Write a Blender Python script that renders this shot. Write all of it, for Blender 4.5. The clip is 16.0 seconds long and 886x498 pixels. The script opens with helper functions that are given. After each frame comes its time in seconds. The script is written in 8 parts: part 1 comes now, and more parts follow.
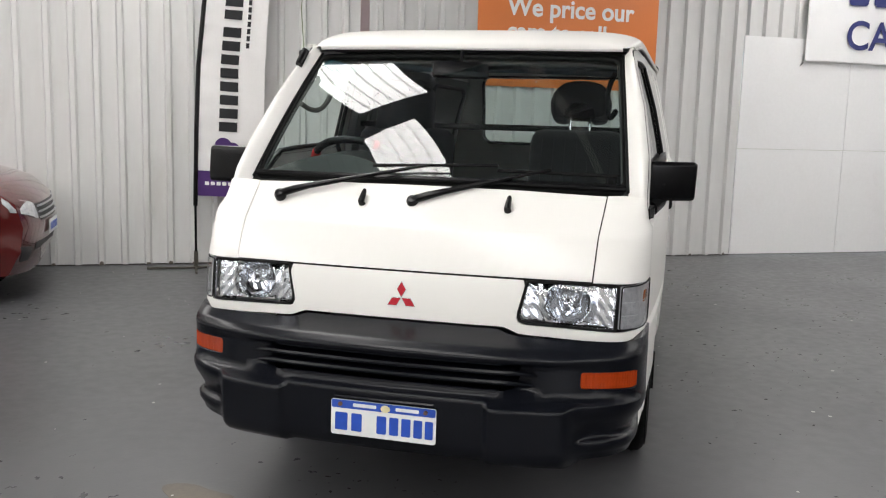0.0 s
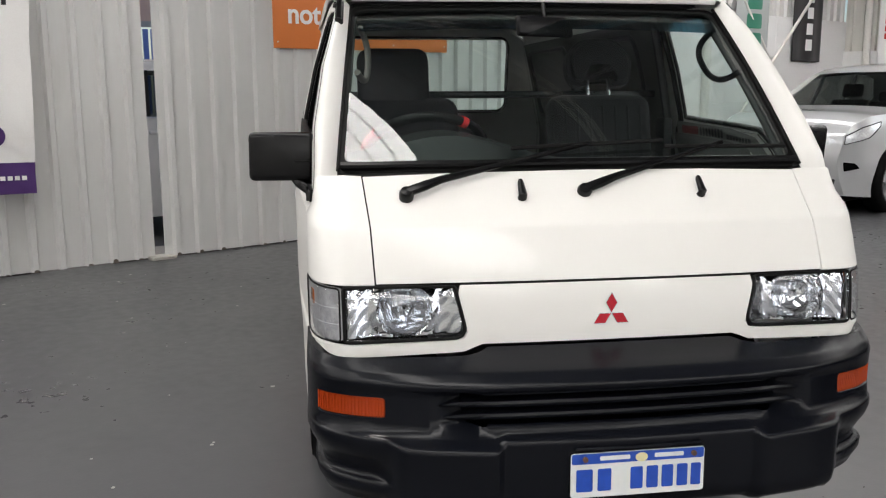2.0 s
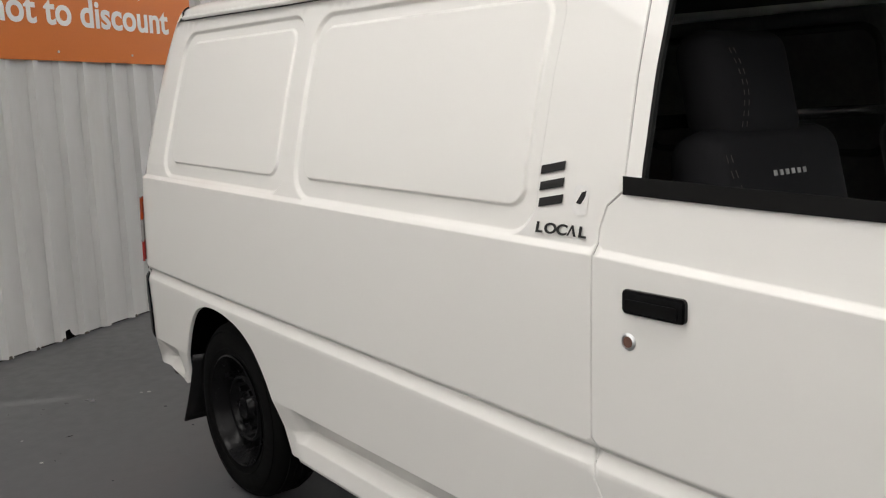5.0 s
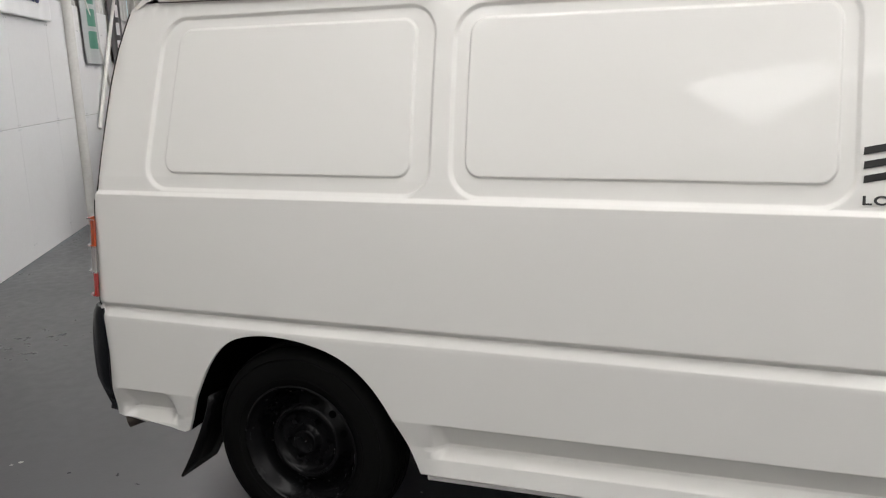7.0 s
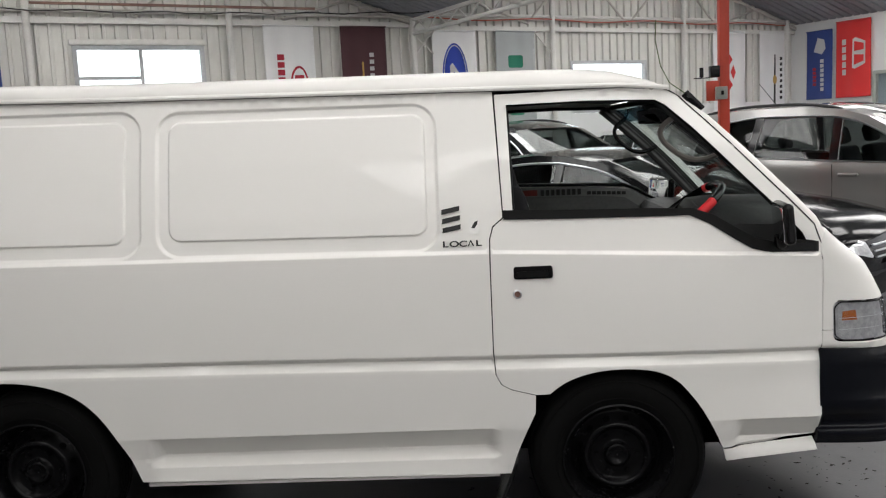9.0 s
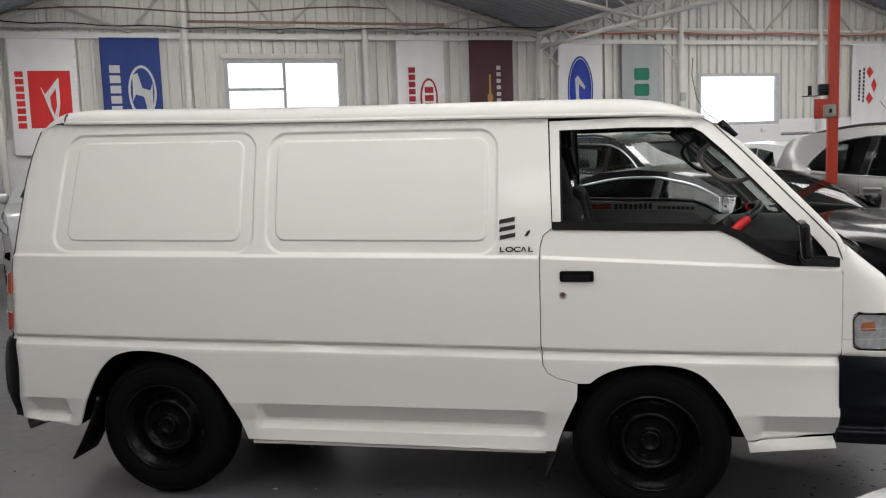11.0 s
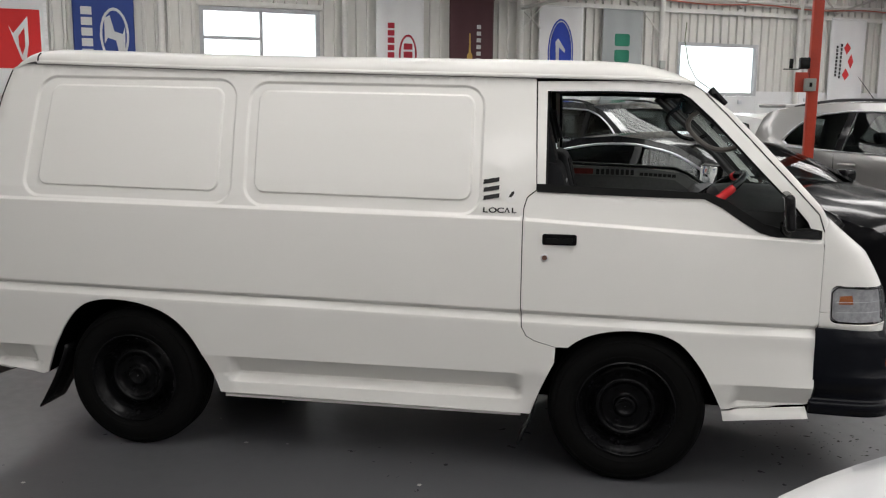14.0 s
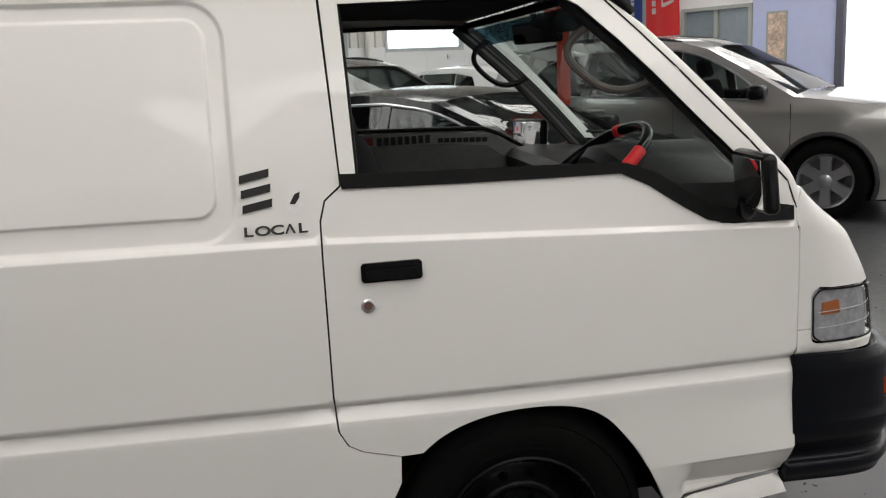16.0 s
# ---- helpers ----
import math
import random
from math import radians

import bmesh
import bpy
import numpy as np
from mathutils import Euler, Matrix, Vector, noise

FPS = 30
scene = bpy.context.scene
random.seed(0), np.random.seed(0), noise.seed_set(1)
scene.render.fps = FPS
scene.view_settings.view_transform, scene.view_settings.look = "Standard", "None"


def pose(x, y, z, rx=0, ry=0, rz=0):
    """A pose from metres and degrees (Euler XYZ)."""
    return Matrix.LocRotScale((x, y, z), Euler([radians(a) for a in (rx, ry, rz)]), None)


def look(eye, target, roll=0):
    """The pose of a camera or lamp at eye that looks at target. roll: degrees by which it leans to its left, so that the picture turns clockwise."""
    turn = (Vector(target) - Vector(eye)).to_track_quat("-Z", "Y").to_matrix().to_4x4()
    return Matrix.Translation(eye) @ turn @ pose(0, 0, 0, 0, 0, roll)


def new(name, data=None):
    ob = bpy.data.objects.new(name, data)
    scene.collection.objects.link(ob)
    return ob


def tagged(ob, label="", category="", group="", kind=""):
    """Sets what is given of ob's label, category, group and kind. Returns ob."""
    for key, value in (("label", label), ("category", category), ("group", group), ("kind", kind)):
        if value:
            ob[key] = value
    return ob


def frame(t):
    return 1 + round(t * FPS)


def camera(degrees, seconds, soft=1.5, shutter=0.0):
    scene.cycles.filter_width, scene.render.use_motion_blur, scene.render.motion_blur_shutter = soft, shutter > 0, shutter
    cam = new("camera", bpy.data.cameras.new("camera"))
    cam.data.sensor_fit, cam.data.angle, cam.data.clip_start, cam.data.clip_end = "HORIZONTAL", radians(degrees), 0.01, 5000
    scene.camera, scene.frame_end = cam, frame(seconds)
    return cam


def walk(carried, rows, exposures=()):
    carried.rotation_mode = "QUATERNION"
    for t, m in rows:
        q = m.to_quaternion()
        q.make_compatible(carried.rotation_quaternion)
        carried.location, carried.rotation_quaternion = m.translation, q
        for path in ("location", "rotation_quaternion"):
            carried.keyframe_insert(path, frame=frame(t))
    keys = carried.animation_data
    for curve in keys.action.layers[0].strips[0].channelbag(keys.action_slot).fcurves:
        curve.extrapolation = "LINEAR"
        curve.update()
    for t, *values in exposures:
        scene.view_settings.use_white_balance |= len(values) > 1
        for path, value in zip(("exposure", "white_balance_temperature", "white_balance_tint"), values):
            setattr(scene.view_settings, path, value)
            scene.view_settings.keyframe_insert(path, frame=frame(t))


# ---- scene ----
cam = camera(53.1, 16.0, soft=1.2)
PATH = [
    (0, (0.849, -3.792, 1.379), (0.358, -1.875, 1.091), 1.6),
    (0.5, (0.402, -3.719, 1.345), (0.1, -1.765, 1.045), 0.9),
    (1, (-0.007, -3.607, 1.353), (-0.169, -1.639, 1.03), 1.2),
    (1.5, (-0.424, -3.476, 1.378), (-0.347, -1.507, 1.038), 1.3),
    (2, (-0.776, -3.216, 1.38), (-0.489, -1.27, 1.022), -0.2),
    (2.5, (-1.089, -2.906, 1.365), (-0.601, -1.004, 0.988), -0.9),
    (3, (-1.343, -2.537, 1.388), (-0.759, -0.658, 1.031), -1.6),
    (3.5, (-1.484, -2.043, 1.407), (-0.85, -0.173, 1.094), -1.4),
    (4, (-1.677, -1.576, 1.404), (-0.858, 0.224, 1.102), -0.9),
    (4.5, (-1.867, -1.126, 1.401), (-0.854, 0.566, 1.072), -1.3),
    (5, (-2.077, -0.673, 1.41), (-0.876, 0.892, 1.081), -1.8),
    (5.2, (-2.225, -0.515, 1.424), (-0.92, 0.965, 1.096), -1.8),
    (7.3, (-3.261, 0.821, 1.505), (-1.396, 1.427, 1.114), -3.3),
    (7.5, (-3.37, 0.805, 1.51), (-1.472, 1.308, 1.13), -3.9),
    (8, (-3.602, 0.693, 1.53), (-1.65, 0.966, 1.187), -4.4),
    (8.5, (-3.764, 0.548, 1.543), (-1.793, 0.712, 1.246), -3.6),
    (9, (-4.0, 0.487, 1.549), (-2.02, 0.584, 1.29), -2.8),
    (9.5, (-4.17, 0.388, 1.577), (-2.191, 0.557, 1.342), -2.9),
    (10, (-4.281, 0.232, 1.577), (-2.321, 0.557, 1.35), -2.9),
    (10.2, (-4.312, 0.173, 1.553), (-2.362, 0.561, 1.334), -2.8),
    (12.5, (-4.795, 0.109, 1.692), (-2.847, 0.487, 1.441), -0.5),
    (13, (-4.774, 0.114, 1.675), (-2.827, 0.489, 1.415), 0.1),
    (13.5, (-4.621, 0.15, 1.619), (-2.674, 0.512, 1.343), 0.6),
    (14, (-4.465, 0.186, 1.579), (-2.519, 0.519, 1.258), 0.5),
    (14.5, (-4.186, 0.245, 1.553), (-2.236, 0.537, 1.214), -0.4),
    (15, (-3.81, 0.35, 1.514), (-1.844, 0.508, 1.187), -0.9),
    (15.5, (-3.374, 0.531, 1.493), (-1.411, 0.373, 1.141), -1.4),
    (16, (-2.807, 0.521, 1.485), (-0.873, 0.206, 1.084), -3.1),
]
EXPOSURES = [(0.0, -0.32, 6500, 12), (1.0, -0.56, 6520, 12), (2.0, -0.46, 6540, 12), (3.0, -0.42, 6560, 12), (5.0, -0.60, 6600, 12), (7.5, -0.62, 6450, 12), (10.0, -0.82, 6450, 12), (13.0, -0.86, 6525, 12), (14.0, -0.86, 6480, 12), (14.5, -0.68, 6450, 12), (15.5, -0.66, 6450, 12), (16.0, -0.93, 6600, 12)]
walk(cam, [(t, look(eye, target, roll)) for t, eye, target, roll in PATH], EXPOSURES)

# ---------------------------------------------------------------- world
from mathutils import geometry

world = bpy.data.worlds.new("sky")
scene.world = world
world.use_nodes = True
wn = world.node_tree
sky = wn.nodes.new("ShaderNodeTexSky")
sky.sky_type = "NISHITA"
sky.sun_disc = False
sky.sun_elevation = radians(52)
sky.sun_rotation = radians(200)
wn.nodes["Background"].inputs[1].default_value = 0.15
wn.links.new(sky.outputs[0], wn.nodes["Background"].inputs[0])

sun = new("sun", bpy.data.lights.new("sun", "SUN"))
sun.data.energy = 3.5
sun.data.angle = radians(0.5)
sun.data.color = (1.0, 0.95, 0.88)
sun.matrix_world = look((0, 0, 20), (6.5, -2.5, 0))

# ---------------------------------------------------------------- materials
MATS = {}


def rgb(c):
    return (c, c, c, 1) if isinstance(c, (int, float)) else (*c, 1)


def mat(name, color, rough=0.5, metal=0.0, var=0.08, scale=6.0, fine=60.0, bump=0.0, bump_scale=80.0,
        coat=0.0, coat_rough=0.03, spec=0.5, emit=None, emit_strength=0.0, alpha=None, ior=1.45, trans=0.0,
        stretch=(1, 1, 1), rough_var=0.1, stains=0.0, stain_color=(0.2, 0.17, 0.13), stain_scale=2.0, per_object=0.0, sheen=0.0):
    m = bpy.data.materials.new(name)
    m.use_nodes = True
    nt = m.node_tree
    b = nt.nodes["Principled BSDF"]
    b.inputs["Metallic"].default_value = metal
    b.inputs["Roughness"].default_value = rough
    b.inputs["Specular IOR Level"].default_value = spec
    b.inputs["IOR"].default_value = ior
    b.inputs["Transmission Weight"].default_value = trans
    b.inputs["Coat Weight"].default_value = coat
    b.inputs["Coat Roughness"].default_value = coat_rough
    b.inputs["Sheen Weight"].default_value = sheen
    N, L = nt.nodes.new, nt.links.new
    tc = N("ShaderNodeTexCoord")
    mp = N("ShaderNodeMapping")
    mp.inputs["Scale"].default_value = stretch
    L(tc.outputs["Object"], mp.inputs["Vector"])
    n1 = N("ShaderNodeTexNoise")
    n1.inputs["Scale"].default_value = scale
    n1.inputs["Detail"].default_value = 4
    n2 = N("ShaderNodeTexNoise")
    n2.inputs["Scale"].default_value = fine
    n2.inputs["Detail"].default_value = 3
    L(mp.outputs[0], n1.inputs["Vector"])
    L(mp.outputs[0], n2.inputs["Vector"])
    add = N("ShaderNodeMath")
    add.operation = "ADD"
    L(n1.outputs[0], add.inputs[0])
    L(n2.outputs[0], add.inputs[1])
    mr = N("ShaderNodeMapRange")
    mr.inputs[1].default_value = 0.6
    mr.inputs[2].default_value = 1.4
    mr.inputs[3].default_value = 1 - var
    mr.inputs[4].default_value = 1 + var
    L(add.outputs[0], mr.inputs[0])
    mul = N("ShaderNodeMix")
    mul.data_type = "RGBA"
    mul.blend_type = "MULTIPLY"
    mul.inputs[0].default_value = 1.0
    mul.inputs[6].default_value = rgb(color)
    L(mr.outputs[0], mul.inputs[7])
    out = mul.outputs[2]
    if per_object:
        oi = N("ShaderNodeObjectInfo")
        pr = N("ShaderNodeMapRange")
        pr.inputs[3].default_value = 1 - per_object
        pr.inputs[4].default_value = 1 + per_object
        L(oi.outputs["Random"], pr.inputs[0])
        pm = N("ShaderNodeMix")
        pm.data_type = "RGBA"
        pm.blend_type = "MULTIPLY"
        pm.inputs[0].default_value = 1.0
        L(out, pm.inputs[6])
        L(pr.outputs[0], pm.inputs[7])
        out = pm.outputs[2]
    if stains:
        n3 = N("ShaderNodeTexNoise")
        n3.inputs["Scale"].default_value = stain_scale
        n3.inputs["Detail"].default_value = 8
        n3.inputs["Roughness"].default_value = 0.7
        L(mp.outputs[0], n3.inputs["Vector"])
        sr = N("ShaderNodeMapRange")
        sr.inputs[1].default_value = 0.55
        sr.inputs[2].default_value = 0.8
        sr.inputs[3].default_value = 0
        sr.inputs[4].default_value = stains
        L(n3.outputs[0], sr.inputs[0])
        sm = N("ShaderNodeMix")
        sm.data_type = "RGBA"
        sm.inputs[7].default_value = rgb(stain_color)
        L(sr.outputs[0], sm.inputs[0])
        L(out, sm.inputs[6])
        out = sm.outputs[2]
    L(out, b.inputs["Base Color"])
    if rough_var:
        rr = N("ShaderNodeMapRange")
        rr.inputs[1].default_value = 0.6
        rr.inputs[2].default_value = 1.4
        rr.inputs[3].default_value = max(0.0, rough * (1 - rough_var))
        rr.inputs[4].default_value = min(1.0, rough * (1 + rough_var))
        L(add.outputs[0], rr.inputs[0])
        L(rr.outputs[0], b.inputs["Roughness"])
    if bump:
        n4 = N("ShaderNodeTexNoise")
        n4.inputs["Scale"].default_value = bump_scale
        n4.inputs["Detail"].default_value = 3
        L(mp.outputs[0], n4.inputs["Vector"])
        bp = N("ShaderNodeBump")
        bp.inputs["Strength"].default_value = bump
        bp.inputs["Distance"].default_value = 0.01
        L(n4.outputs[0], bp.inputs["Height"])
        L(bp.outputs[0], b.inputs["Normal"])
    if emit is not None:
        b.inputs["Emission Color"].default_value = rgb(emit)
        b.inputs["Emission Strength"].default_value = emit_strength
    if alpha is not None:
        b.inputs["Alpha"].default_value = alpha
    MATS[name] = m
    return m


def glass(name, tint, rough=0.0, gloss=1.0):
    """Thin automotive glass: a clear tinted pane with Fresnel gloss."""
    m = bpy.data.materials.new(name)
    m.use_nodes = True
    nt = m.node_tree
    nt.nodes.clear()
    N, L = nt.nodes.new, nt.links.new
    o = N("ShaderNodeOutputMaterial")
    t = N("ShaderNodeBsdfTransparent")
    t.inputs[0].default_value = rgb(tint)
    g = N("ShaderNodeBsdfGlossy")
    g.inputs["Roughness"].default_value = rough
    lw = N("ShaderNodeLayerWeight")
    lw.inputs[0].default_value = 0.5
    p5 = N("ShaderNodeMath")
    p5.operation = "POWER"
    p5.inputs[1].default_value = 5.0
    L(lw.outputs["Facing"], p5.inputs[0])
    mu = N("ShaderNodeMath")
    mu.operation = "MULTIPLY_ADD"
    mu.inputs[1].default_value = 0.92 * gloss
    mu.inputs[2].default_value = 0.06 * gloss
    mu.use_clamp = True
    L(p5.outputs[0], mu.inputs[0])
    mx = N("ShaderNodeMixShader")
    L(mu.outputs[0], mx.inputs[0])
    L(t.outputs[0], mx.inputs[1])
    L(g.outputs[0], mx.inputs[2])
    L(mx.outputs[0], o.inputs[0])
    MATS[name] = m
    return m


def glow(name, color, strength):
    m = bpy.data.materials.new(name)
    m.use_nodes = True
    nt = m.node_tree
    nt.nodes.clear()
    o = nt.nodes.new("ShaderNodeOutputMaterial")
    e = nt.nodes.new("ShaderNodeEmission")
    e.inputs[0].default_value = rgb(color)
    e.inputs[1].default_value = strength
    nt.links.new(e.outputs[0], o.inputs[0])
    return m


def floor_material():
    """Worn grey floor paint: broad tone drift, scuffs, small chips and a low sheen."""
    m = mat("floor_paint", (0.078, 0.079, 0.083), rough=0.34, var=0.15, scale=0.8, fine=14.0, bump=0.03, bump_scale=60, rough_var=0.30,
            stains=0.55, stain_color=(0.052, 0.052, 0.054), stain_scale=1.7)
    nt = m.node_tree
    b = nt.nodes["Principled BSDF"]
    N, L = nt.nodes.new, nt.links.new
    tc = nt.nodes["Texture Coordinate"]
    v = N("ShaderNodeTexVoronoi")
    v.inputs["Scale"].default_value = 2.6
    L(tc.outputs["Object"], v.inputs["Vector"])
    w = N("ShaderNodeMapRange")
    w.inputs[1].default_value = 0.020
    w.inputs[2].default_value = 0.012
    L(v.outputs["Distance"], w.inputs[0])
    nz = N("ShaderNodeTexNoise")
    nz.inputs["Scale"].default_value = 0.8
    L(tc.outputs["Object"], nz.inputs["Vector"])
    gate = N("ShaderNodeMapRange")
    gate.inputs[1].default_value = 0.5
    gate.inputs[2].default_value = 0.56
    L(nz.outputs[0], gate.inputs[0])
    mu = N("ShaderNodeMath")
    mu.operation = "MULTIPLY"
    L(w.outputs[0], mu.inputs[0])
    L(gate.outputs[0], mu.inputs[1])
    old = b.inputs["Base Color"].links[0].from_socket
    mx = N("ShaderNodeMix")
    mx.data_type = "RGBA"
    mx.inputs[7].default_value = (0.42, 0.41, 0.39, 1)
    L(mu.outputs[0], mx.inputs[0])
    L(old, mx.inputs[6])
    L(mx.outputs[2], b.inputs["Base Color"])
    return m


floor_paint = floor_material()
wall_steel = mat("painted_wall_steel", (0.57, 0.57, 0.56), rough=0.34, var=0.04, scale=1.5, fine=14, stretch=(1, 1, 0.25), stains=0.34,
                 stain_color=(0.35, 0.32, 0.27), stain_scale=1.6, spec=0.4)
far_steel = mat("cream_wall_steel", (0.60, 0.59, 0.555), rough=0.5, var=0.08, scale=1.2, fine=12, stretch=(1, 1, 0.2), stains=0.42,
                stain_color=(0.42, 0.38, 0.31), stain_scale=1.2)
board_white = mat("white_wall_board", (0.70, 0.70, 0.70), rough=0.55, var=0.03, scale=1.2, fine=30, stains=0.12, stain_color=(0.5, 0.47, 0.43))
roof_steel = mat("roof_sheet", (0.25, 0.26, 0.28), rough=0.6, var=0.12, scale=1.0, fine=12)
truss_paint = mat("white_truss_paint", (0.62, 0.61, 0.58), rough=0.5, var=0.08, scale=4, fine=40, stains=0.2)
dirty_truss = mat("grimy_truss_paint", (0.44, 0.42, 0.39), rough=0.55, var=0.14, scale=3, fine=30, stains=0.45, stain_color=(0.20, 0.15, 0.11), stain_scale=3)
red_paint = mat("red_post_paint", (0.52, 0.050, 0.022), rough=0.42, var=0.12, scale=5, fine=60, stains=0.25, stain_color=(0.30, 0.05, 0.03), stain_scale=5)
alu = mat("aluminium", (0.62, 0.63, 0.64), rough=0.38, metal=1.0, var=0.05)
dark_rust = mat("rusty_steel", (0.12, 0.062, 0.045), rough=0.7, var=0.25, scale=8)
grey_box = mat("grey_switch_box", (0.34, 0.36, 0.33), rough=0.5, var=0.08)
black_plastic = mat("black_plastic", (0.005, 0.005, 0.0055), rough=0.24, var=0.04, spec=0.25, rough_var=0.0)
skylight_glow = glow("daylit_skylight", (1.0, 0.985, 0.95), 10.0)
nt = skylight_glow.node_tree
tc, wv, mr, mm = (nt.nodes.new("ShaderNode" + k) for k in ("TexCoord", "TexWave", "MapRange", "Math"))
wv.inputs["Scale"].default_value = 1.5708
wv.inputs["Distortion"].default_value = 0.15
nt.links.new(tc.outputs["Object"], wv.inputs["Vector"])
mr.inputs[1].default_value, mr.inputs[2].default_value, mr.inputs[3].default_value, mr.inputs[4].default_value = 0.0, 0.16, 4.5, 12.6
nt.links.new(wv.outputs["Fac"], mr.inputs[0])
nt.links.new(mr.outputs[0], nt.nodes["Emission"].inputs[1])
nt.nodes.remove(mm)

# ---------------------------------------------------------------- mesh helpers
ROT = Matrix.Translation((0.06, 0.08, -0.010)) @ Matrix.Rotation(radians(30.35), 4, "Z")


def link_bm(name, bm, material, sharp=40, smooth=True):
    me = bpy.data.meshes.new(name)
    bm.normal_update()
    bm.to_mesh(me)
    bm.free()
    for m in material if isinstance(material, (list, tuple)) else [material]:
        me.materials.append(m)
    if smooth:
        me.polygons.foreach_set("use_smooth", [True] * len(me.polygons))
        me.set_sharp_from_angle(angle=radians(sharp))
    return new(name, me)


def part(name, bm, material, parent=None, label="", sharp=40, smooth=True):
    ob = link_bm(name, bm, material, sharp, smooth)
    if parent is not None:
        ob.parent = parent
    return tagged(ob, label)


def box(bm, x0, x1, y0, y1, z0, z1, bevel=0.0, seg=2, m=None):
    mm = Matrix.LocRotScale(((x0 + x1) / 2, (y0 + y1) / 2, (z0 + z1) / 2), None, (abs(x1 - x0), abs(y1 - y0), abs(z1 - z0)))
    r = bmesh.ops.create_cube(bm, size=1, matrix=(m @ mm) if m else mm)
    vs = r["verts"]
    if bevel:
        es = list({e for v in vs for e in v.link_edges})
        bmesh.ops.bevel(bm, geom=es, offset=bevel, segments=seg, affect="EDGES", profile=0.5)
    return bm


def B(*args, **kw):
    return box(bmesh.new(), *args, **kw)


def rod(bm, p, q, r, seg=10, r2=None):
    p, q = Vector(p), Vector(q)
    d = q - p
    m = Matrix.Translation((p + q) / 2) @ d.to_track_quat("Z", "Y").to_matrix().to_4x4()
    bmesh.ops.create_cone(bm, cap_ends=True, segments=seg, radius1=r, radius2=r if r2 is None else r2, depth=d.length, matrix=m)
    return bm


def tube(bm, pts, r, seg=8, closed=False, flat=1.0):
    """A round (or flattened) tube swept along points."""
    pts = [Vector(p) for p in pts]
    n = len(pts)
    rings = []
    up = None
    for i, p in enumerate(pts):
        a = pts[(i - 1) % n] if (closed or i > 0) else p
        c = pts[(i + 1) % n] if (closed or i < n - 1) else p
        d = (c - a).normalized()
        if up is None:
            up = d.orthogonal().normalized()
        up = (up - d * up.dot(d)).normalized()
        side = d.cross(up)
        rr = r[i] if isinstance(r, (list, tuple)) else r
        rings.append([bm.verts.new(p + up * (math.cos(k * 2 * math.pi / seg) * rr) + side * (math.sin(k * 2 * math.pi / seg) * rr * flat)) for k in range(seg)])
    for i in range(n if closed else n - 1):
        A, C = rings[i], rings[(i + 1) % n]
        for k in range(seg):
            bm.faces.new((A[k], A[(k + 1) % seg], C[(k + 1) % seg], C[k]))
    if not closed:
        bm.faces.new(rings[0][::-1])
        bm.faces.new(rings[-1])
    return bm


def ring(bm, c, axis, r, tube_r, seg=32, tseg=10):
    """A torus round an axis ('x', 'y' or a vector)."""
    ax = Vector({"x": (1, 0, 0), "y": (0, 1, 0), "z": (0, 0, 1)}.get(axis, axis) if isinstance(axis, str) else axis).normalized()
    u = ax.orthogonal().normalized()
    v = ax.cross(u)
    pts = [Vector(c) + u * (r * math.cos(2 * math.pi * k / seg)) + v * (r * math.sin(2 * math.pi * k / seg)) for k in range(seg)]
    return tube(bm, pts, tube_r, tseg, closed=True)


def lathe(bm, profile, axis="x", seg=48, c=(0, 0, 0), caps=True):
    """Turns a profile of (radius, height along the axis) round an axis."""
    c = Vector(c)
    rings = []
    for r, h in profile:
        row = []
        for k in range(seg):
            a = 2 * math.pi * k / seg
            if axis == "x":
                row.append(bm.verts.new(c + Vector((h, r * math.cos(a), r * math.sin(a)))))
            elif axis == "y":
                row.append(bm.verts.new(c + Vector((r * math.cos(a), h, r * math.sin(a)))))
            else:
                row.append(bm.verts.new(c + Vector((r * math.cos(a), r * math.sin(a), h))))
        rings.append(row)
    for A, C in zip(rings, rings[1:]):
        for k in range(seg):
            bm.faces.new((A[k], A[(k + 1) % seg], C[(k + 1) % seg], C[k]))
    for row, (r, h) in ((rings[0], profile[0]), (rings[-1], profile[-1])):
        if r > 1e-4 and caps:
            bm.faces.new(row)
    bmesh.ops.recalc_face_normals(bm, faces=bm.faces[:])
    return bm


def prism(bm, outline, depth, m=Matrix()):
    """A flat outline in x, y, thickened along z from 0 to depth, set by m."""
    lo = [bm.verts.new(m @ Vector((x, y, 0))) for x, y in outline]
    hi = [bm.verts.new(m @ Vector((x, y, depth))) for x, y in outline]
    n = len(lo)
    bm.faces.new(hi)
    bm.faces.new(lo[::-1])
    for i in range(n):
        bm.faces.new((lo[i], lo[(i + 1) % n], hi[(i + 1) % n], hi[i]))
    bmesh.ops.recalc_face_normals(bm, faces=bm.faces[:])
    return bm


def rounded(x0, x1, y0, y1, r, n=6):
    pts = []
    for cx, cy, a0 in ((x1 - r, y1 - r, 0), (x0 + r, y1 - r, 90), (x0 + r, y0 + r, 180), (x1 - r, y0 + r, 270)):
        for k in range(n + 1):
            a = radians(a0 + 90 * k / n)
            pts.append((cx + r * math.cos(a), cy + r * math.sin(a)))
    return pts


